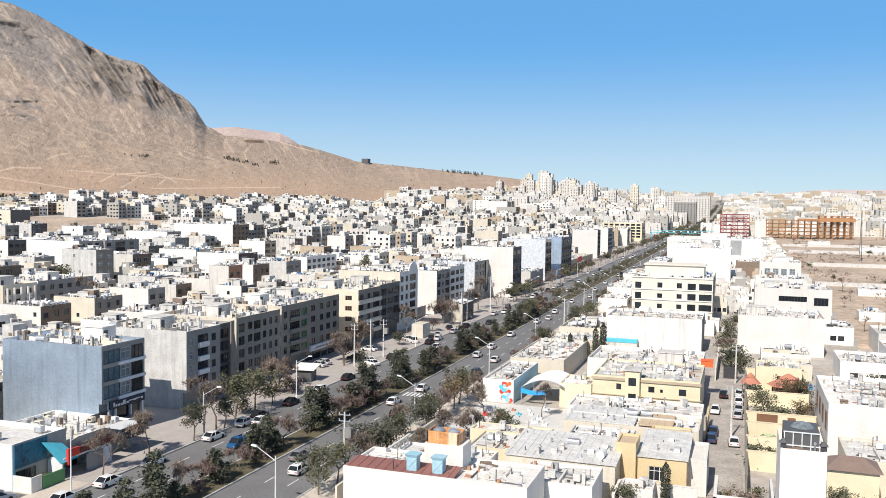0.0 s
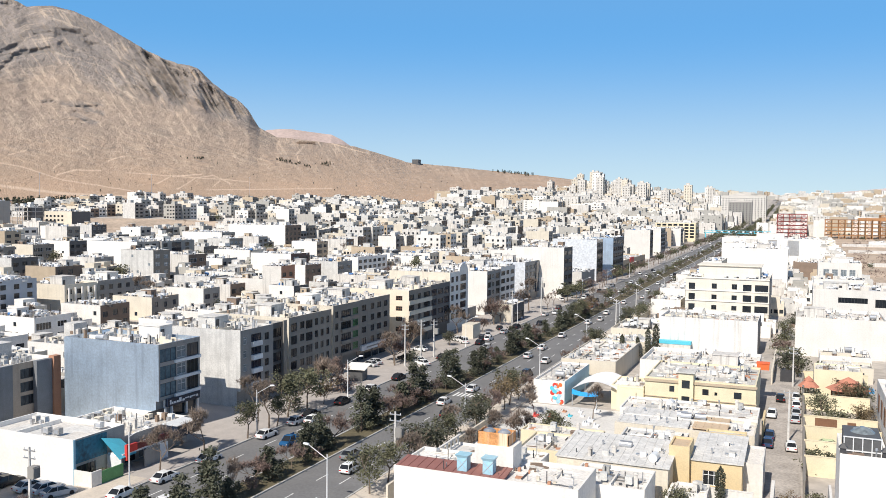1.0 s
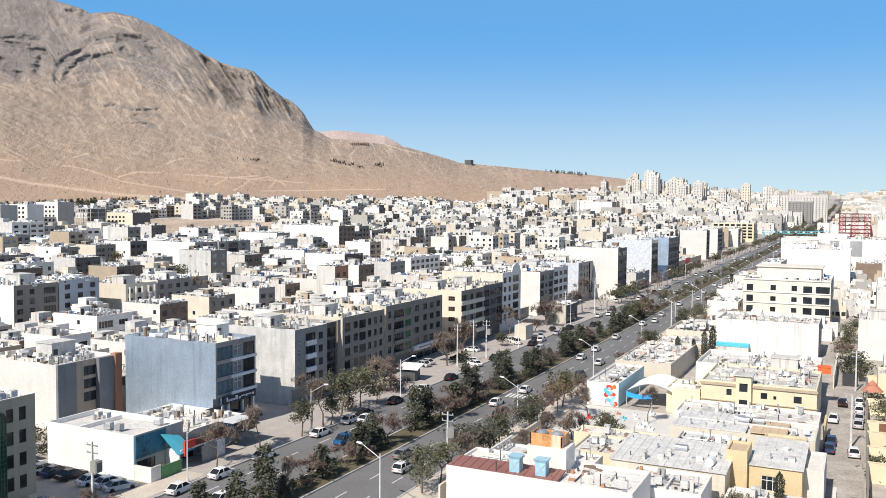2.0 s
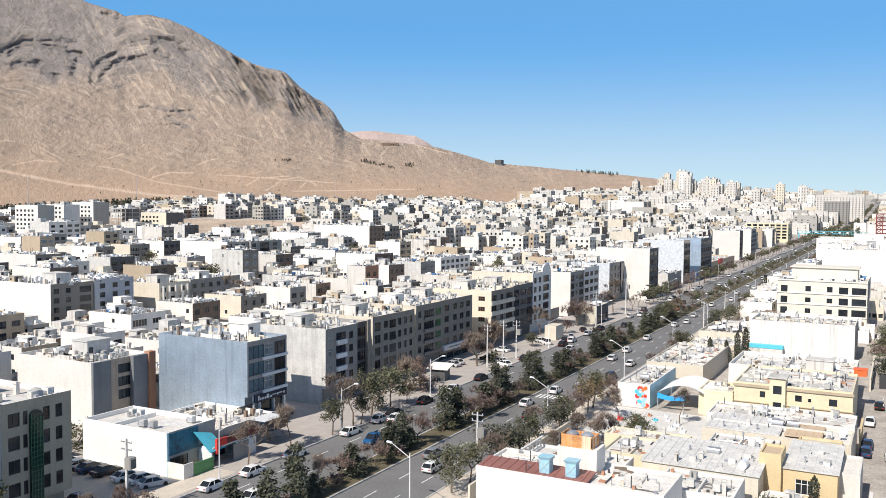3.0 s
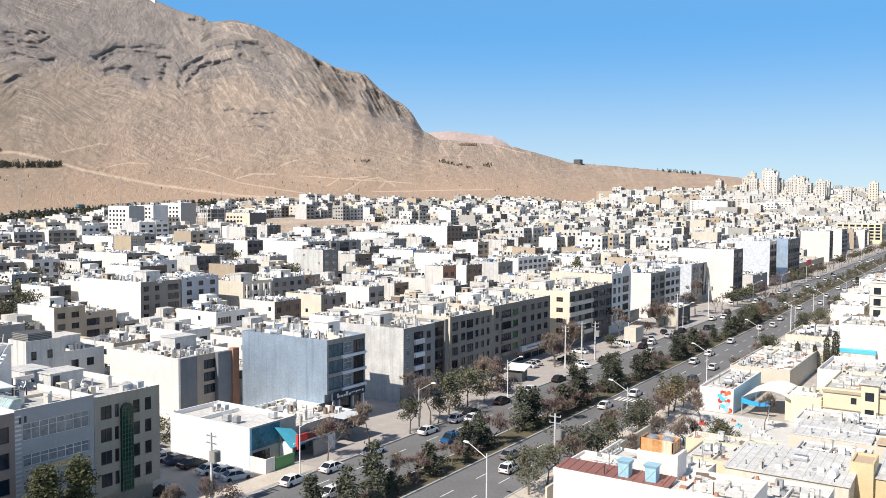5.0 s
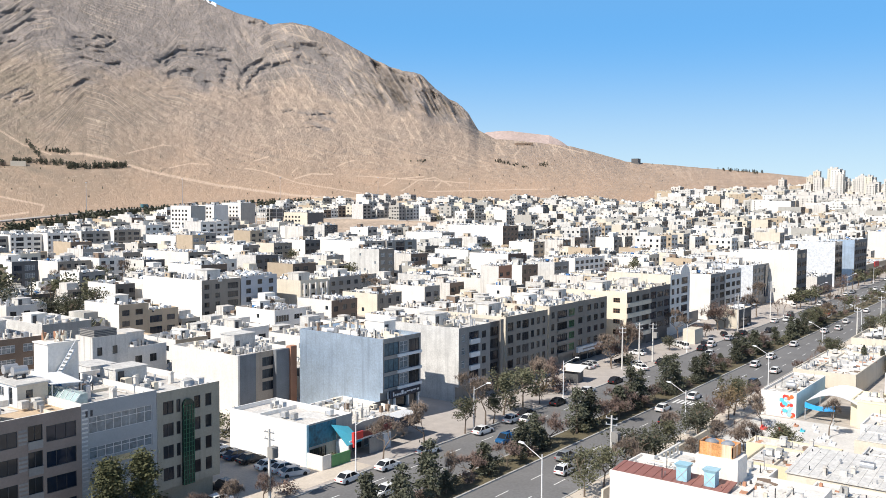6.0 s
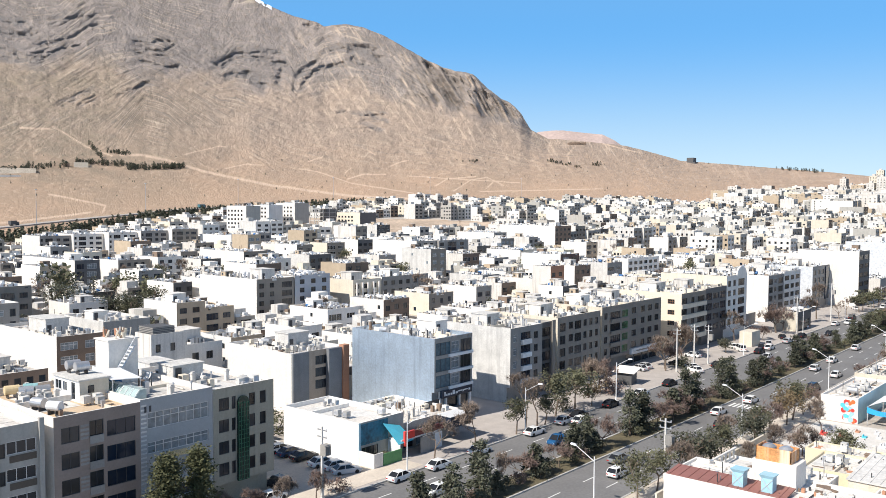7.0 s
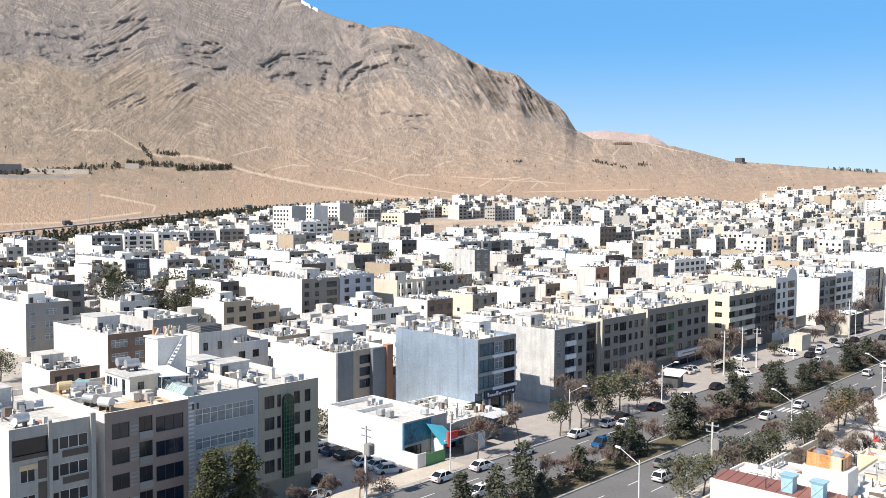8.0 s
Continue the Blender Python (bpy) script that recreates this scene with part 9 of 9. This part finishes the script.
def dish_proto():
    e = thing("satellite_dish", "white satellite dish on the roof", "dish", Matrix.Identity(4), "satellite dishes")
    b = Build()
    for k in range(4):
        r0, r1 = 0.12 * k, 0.12 * (k + 1)
        for i in range(12):
            a0, a1 = i * math.pi / 6, (i + 1) * math.pi / 6
            b.quad(*[(r * math.cos(a), -0.45 * r * r - 0.1 + 0.35 * r * math.sin(a), 0.9 + r * math.sin(a)) for r, a in ((r0, a0), (r1, a0), (r1, a1), (r0, a1))])
    part("dish", b, WHITEMETAL, e)
    b = Build()
    b.tube((0, 0, 0), (0, 0, 0.9), 0.04, n=6), b.tube((0, -0.1, 0.5), (0, -0.75, 0.85), 0.02, n=4)
    part("mount", b, DARKMETAL, e)
    return e


COOL = cooler_proto()
TANKS = [tank_proto(GALV, "galvanised round water tank on the roof"), tank_proto(BLUEP, "blue round water tank on the roof"), tank_proto(WHITEMETAL, "white round water tank on the roof")]
TEAL, AMBER = tank_proto(mat("teal_tank_paint", (0.22, 0.40, 0.42), 0.6, 0.15, 1, 6, 0), "faded teal water tank on the roof"), tank_proto(OCHRE, "yellow round water tank on the roof")
DISH = dish_proto()
for k, o in enumerate((COOL, *TANKS, DISH)):
    o.matrix_basis = pose(-101.5 + 1.5 * (k % 3), 53.4 + 1.7 * (k // 3), float(a3["roof_z"]))
PIPE = Build()
PIPE.cyl(0, 0, 0, 1.1, 0.09, 0.09, 8), PIPE.cyl(0, 0, 1.1, 1.35, 0.17, 0.12, 8)
PIPE_ME = PIPE.mesh("vent_pipe", [GALV])
CHIM = Build()
CHIM.box(-0.25, 0.25, -0.25, 0.25, 0, 1.3), CHIM.box(-0.33, 0.33, -0.33, 0.33, 1.3, 1.4), CHIM.box(-0.2, 0.2, -0.2, 0.2, 1.4, 1.55)
CHIM_ME = CHIM.mesh("chimney", [OLDWHITE])
COUNT = {"cooler": 0, "tank": 0, "dish": 0, "pipe": 0, "chimney": 0}
rc = random.Random(99)


def clutter(x0, y0, dx, dy, z, n, rnd=rc):
    """Coolers, tanks, dishes and flues set about a flat roof."""
    for _ in range(n):
        x, y = rnd.uniform(x0 - dx + 1.4, x0 - 1.0), rnd.uniform(y0 + 0.9, y0 + dy - 0.9)
        k = rnd.choices(("cooler", "tank", "dish", "pipe", "chimney"), (0.42, 0.08, 0.07, 0.21, 0.22))[0]
        if COUNT[k] > 290:
            continue
        COUNT[k] += 1
        m = pose(x, y, z, 0, 0, rnd.choice((0, 90, 180, 270)) + rnd.uniform(-6, 6))
        if k == "cooler":
            copy_thing(COOL, m)
        elif k == "tank":
            copy_thing(rnd.choice((TANKS[0], TANKS[0], TANKS[2])), m)
        elif k == "dish":
            copy_thing(DISH, pose(x, y, z, 0, 0, rnd.uniform(-40, 20)))
        else:
            o = new("vent_pipe" if k == "pipe" else "chimney", PIPE_ME if k == "pipe" else CHIM_ME)
            o.matrix_basis = m
            tagged(o, "galvanised vent pipe with a cowl on the roof" if k == "pipe" else "short rendered chimney on the roof", "flue", "roof flues")


zr = float(a2["roof_z"])
AMBER.matrix_basis, TEAL.matrix_basis = pose(-104.4, 43.6, zr, 0, 0, 80), pose(-103.9, 45.6, zr, 0, 0, 60)
for p, x, y, t in ((TANKS[0], -101.9, 46.1, 78), (TANKS[0], -102.6, 44.5, 70), (TANKS[0], -95.6, 42.8, 20), (TANKS[2], -92.6, 43.2, 24)):
    copy_thing(p, pose(x, y, zr, 0, 0, t))
for x, y in ((-101.0, 49.4), (-99.2, 49.6)):
    copy_thing(TANKS[0], pose(x, y, zr + 2.68, 0, 0, 85))
NEAR = [o for o in scene.objects if o.parent is None and "roof_z" in o and o.location.y < 240 and o.location.x > -190 and o.location.x < 60]
for x, y, t in ((-94.6, 88.6, 0), (-96.4, 88.4, 4), (-101.5, 92.6, 90), (-103.0, 92.4, 86), (-92.0, 93.6, 0)):
    copy_thing(COOL, pose(x, y, float(shop["roof_z"]), 0, 0, t))
OVER = []                                             # roofs whose clutter is past the count that is built singly
for o in sorted(NEAR, key=lambda o: math.hypot(o.location.x, o.location.y)):
    if o in (nh, shop):
        continue
    r = next(c for c in o.children if c.name.startswith("roof"))
    xs, ys = [v.co.x for v in r.data.vertices], [v.co.y for v in r.data.vertices]
    w, d = max(xs) - min(xs), max(ys) - min(ys)
    if COUNT["cooler"] > 285:
        OVER.append(o)
    elif w > 3 and d > 3:
        clutter(o.location.x, o.location.y, w, d, float(o["roof_z"]), max(2, min(18, int(w * d / (15 if o.location.x > -45 else 13)))))
rw = random.Random(15)
for o in NEAR:                                        # patched felt, low dividing walls and hatches
    r = next(c for c in o.children if c.name.startswith("roof"))
    xs, ys = [v.co.x for v in r.data.vertices], [v.co.y for v in r.data.vertices]
    x0, y0, w, d = min(xs), min(ys), max(xs) - min(xs), max(ys) - min(ys)
    z = max(v.co.z for v in r.data.vertices)
    if o is nh or o.location.x < -120 or w < 4 or d < 4 or o.location.x < -85 and o.location.y > 100 and o.location.x > -90:
        continue
    for k in range(2 if o.location.x < -45 else 3):
        b = Build()
        a, c = rw.uniform(0.3, 0.6) * w, rw.uniform(0.25, 0.5) * d
        px, py = x0 + 0.2 + rw.random() * (w - a - 0.4), y0 + 0.2 + rw.random() * (d - c - 0.4)
        b.box(px, px + a, py, py + c, z + 0.004, z + 0.02 + 0.012 * k)
        part("felt_patch", b, rw.choice((ROOFG, ROOFW, OLDWHITE, OLDWHITE, SHEET)), o)
    b = Build()
    if rw.random() < 0.5:
        py = y0 + rw.uniform(0.3, 0.7) * d
        b.box(x0 + 0.02, x0 + rw.uniform(0.4, 0.98) * w, py, py + 0.22, z, z + rw.uniform(0.35, 0.8))
    else:
        px = x0 + rw.uniform(0.3, 0.7) * w
        b.box(px, px + 0.22, y0 + 0.02, y0 + rw.uniform(0.5, 0.98) * d, z, z + rw.uniform(0.35, 0.8))
    part("roof_wall", b, rw.choice((OLDWHITE, WHITE, CREAM)), o)
    if o.location.x > -45:
        b = Build()
        px, py = x0 + rw.uniform(0.1, 0.8) * (w - 1), y0 + rw.uniform(0.1, 0.8) * (d - 1)
        b.box(px, px + 1.0, py, py + 1.0, z, z + 0.5), b.box(px - 0.08, px + 1.08, py - 0.08, py + 1.08, z + 0.5, z + 0.56)
        part("roof_hatch", b, rw.choice((SHEET, OLDWHITE, BROWN)), o)
litter, rl = Build(), random.Random(67)                # pipes, boards, kerbs and scraps on the roofs of the garden side
for o in [o for o in NEAR if o.location.x > -50]:
    r = next(c for c in o.children if c.name.startswith("roof"))
    xs, ys = [v.co.x for v in r.data.vertices], [v.co.y for v in r.data.vertices]
    x0, y0, w, d, z = o.location.x + min(xs), o.location.y + min(ys), max(xs) - min(xs), max(ys) - min(ys), float(o["roof_z"])
    if w < 3 or d < 3:
        continue
    for _ in range(int(w * d * 0.42)):
        x, y, k = x0 + rl.uniform(0.3, w - 0.6), y0 + rl.uniform(0.3, d - 0.6), rl.random()
        if k < 0.22:                                   # a pipe along the roof
            n_ = min(rl.uniform(1, 4), x0 + w - x) if rl.random() < 0.5 else 0
            litter.tube((x, y, z + 0.12), (x + n_, min(y0 + d, y + (0 if n_ else rl.uniform(1, 3))), z + 0.12), rl.choice((0.05, 0.08, 0.12)), n=6, m=rl.choice((0, 1, 3)), caps=True)
        elif k < 0.42:                                 # boards and sheets
            a, c, t = rl.uniform(0.6, 1.6), rl.uniform(0.2, 0.9), rl.uniform(-0.4, 0.4)
            q = [(x, y), (x + a, y + t * a), (x + a - t * c, y + t * a + c), (x - t * c, y + c)]
            litter.solid([(u, v, z + 0.01) for u, v in q], [(u, v, z + 0.05 + rl.uniform(0, 0.12)) for u, v in q], rl.choice((1, 2, 4, 5, 6)))
        elif k < 0.66:                                 # bricks, tubs and scraps
            a = rl.uniform(0.15, 0.45)
            litter.box(x, x + a, y, y + a * rl.uniform(0.6, 1.4), z, z + rl.uniform(0.12, 0.5), rl.choice((0, 1, 2, 3, 4, 5)))
        elif k < 0.84:                                 # low kerbs of felt
            litter.box(x, min(x0 + w, x + rl.uniform(0.8, 3.0)), y, y + 0.12, z, z + rl.uniform(0.08, 0.22), rl.choice((1, 1, 6)))
        else:
            litter.cyl(x, y, z, z + rl.uniform(0.5, 1.4), 0.06, 0.06, 6, m=rl.choice((0, 3)))
single("roof_litter", litter, [GALV, OLDWHITE, BROWN, DARKMETAL, TERRA, CREAM, SHEET], "pipes, boards and scraps lying on pale roofs", "roof litter", kind="stuff")
scraps, rl = Build(), random.Random(71)                # the same on the roofs across the avenue, with posts, duct stubs and small stores
for o in [o for o in NEAR if o.location.x <= -50 and o is not shop]:
    r = next(c for c in o.children if c.name.startswith("roof"))
    xs, ys = [v.co.x for v in r.data.vertices], [v.co.y for v in r.data.vertices]
    x0, y0, w, d, z = o.location.x + min(xs), o.location.y + min(ys), max(xs) - min(xs), max(ys) - min(ys), float(o["roof_z"])
    if w < 3 or d < 3:
        continue
    for _ in range(int(w * d * (0.10 if math.hypot(o.location.x, o.location.y) < 120 else 0.22))):
        x, y, k = x0 + rl.uniform(0.4, w - 1.2), y0 + rl.uniform(0.4, d - 1.2), rl.random()
        if k < 0.25:
            scraps.cyl(x, y, z, z + rl.uniform(0.7, 2.0), 0.07, 0.07, 6, m=rl.choice((0, 3, 3)))
        elif k < 0.5:
            a = rl.uniform(0.35, 0.8)
            scraps.box(x, x + a, y, y + a, z, z + rl.uniform(0.5, 1.5), rl.choice((1, 1, 5, 2, 0)))
        elif k < 0.62:
            a, c, h = rl.uniform(0.8, 1.1), rl.uniform(0.8, 1.1), rl.uniform(0.9, 1.4)
            scraps.box(x, x + a, y, y + c, z + 0.3, z + h, rl.choice((0, 6, 5))), scraps.box(x + 0.1, x + a - 0.1, y - 0.02, y, z + 0.45, z + h - 0.15, 3)
            scraps.box(x + 0.05, x + 0.15, y + 0.05, y + 0.15, z, z + 0.3, 3), scraps.box(x + a - 0.15, x + a - 0.05, y + c - 0.15, y + c - 0.05, z, z + 0.3, 3)
        elif k < 0.76:
            n_ = rl.uniform(1, 4)
            scraps.tube((x, y, z + 0.15), (min(x0 + w, x + n_), y, z + 0.15), 0.1, n=6, m=rl.choice((0, 1, 3)), caps=True)
        elif k < 0.9:
            scraps.box(x, min(x0 + w, x + rl.uniform(1.0, 3.5)), y, y + 0.15, z, z + rl.uniform(0.3, 1.0), rl.choice((1, 5, 6)))
        else:
            scraps.box(x, x + 1.1, y, y + rl.uniform(0.5, 1.1), z, z + 0.06, rl.choice((2, 4, 6, 3)))
single("roof_litter", scraps, [GALV, OLDWHITE, BROWN, DARKMETAL, TERRA, CREAM, SHEET], "posts, ducts and boxes crowding the flat roofs", "roof litter", kind="stuff")
heap = Build()
rh = random.Random(61)
for o in [o for o in scene.objects if o.parent is None and "roof_z" in o and (o not in NEAR or o in OVER)]:
    r = next(c for c in o.children if c.name.startswith("roof"))
    xs, ys = [v.co.x for v in r.data.vertices], [v.co.y for v in r.data.vertices]
    w, d = max(xs) - min(xs), max(ys) - min(ys)
    z = float(o["roof_z"])
    x0, y0 = o.location.x - w + 0.4, o.location.y + 0.4
    if d > 6 and rh.random() < 0.6:                    # a wall between two halves of the roof
        y = y0 + rh.uniform(0.3, 0.7) * d
        heap.box(x0, x0 + rh.uniform(0.4, 0.95) * w, y, y + 0.2, z, z + rh.uniform(0.8, 1.5), 4)
    if w > 9 and d > 6 and rh.random() < 0.7:          # a washing room or store with a dark doorway
        x, y, a, c, t = x0 + rh.uniform(0.2, w - 5), y0 + rh.uniform(0.1, d - 4.5), rh.uniform(2, 4), rh.uniform(2, 3.2), rh.uniform(2.0, 2.7)
        heap.box(x, x + a, y, y + c, z, z + t, rh.choice((4, 4, 6, 5))), heap.box(x - 0.15, x + a + 0.15, y - 0.15, y + c + 0.15, z + t, z + t + 0.12, 4)
        heap.box(x + a, x + a + 0.03, y + 0.4, y + 1.3, z, z + 1.9, 2), heap.box(x + 0.5, x + 1.3, y - 0.03, y, z + 0.9, z + 1.6, 2)
    for _ in range(min(44, int(w * d / (4.5 if o in OVER else 7)))):
        x, y = rh.uniform(o.location.x - w + 1, o.location.x - 0.8), rh.uniform(o.location.y + 0.8, o.location.y + d - 1.2)
        k = rh.random()
        if k < 0.42:
            s = rh.uniform(0.8, 1.1)
            heap.box(x, x + s, y, y + s, z, z + rh.uniform(1.0, 1.5), rh.choice((0, 0, 1))), heap.box(x - 0.7, x, y + 0.3, y + 0.8, z, z + 0.8, 1), heap.box(x + 0.1, x + s - 0.1, y - 0.03, y, z + 0.4, z + 0.95, 2)
        elif k < 0.56:
            heap.tube((x, y, z + 0.9), (x + 1.5, y, z + 0.9), 0.5, n=8, m=rh.choice((1, 1, 1, 1, 1, 0, 0, 0, 0, 0, 0, 3)), caps=True), heap.box(x + 0.3, x + 1.2, y - 0.3, y + 0.3, z, z + 0.5, 2)
        elif k < 0.72:
            heap.box(x, x + 0.5, y, y + 0.5, z, z + rh.uniform(1.2, 2.0), 4)
        elif k < 0.86:
            heap.box(x, x + rh.uniform(0.8, 2.0), y, y + rh.uniform(0.6, 1.4), z, z + rh.uniform(0.2, 0.7), rh.choice((2, 5, 1, 4)))
        else:
            heap.cyl(x, y, z, z + rh.uniform(1.2, 3.0), 0.07, 0.07, 5, m=2)
single("rooftop_clutter", heap, [WHITEMETAL, GALV, DARKMETAL, BLUEP, OLDWHITE, BROWN, TANBR], "coolers, tanks and flues crowding the farther roofs", "roof clutter", kind="stuff")
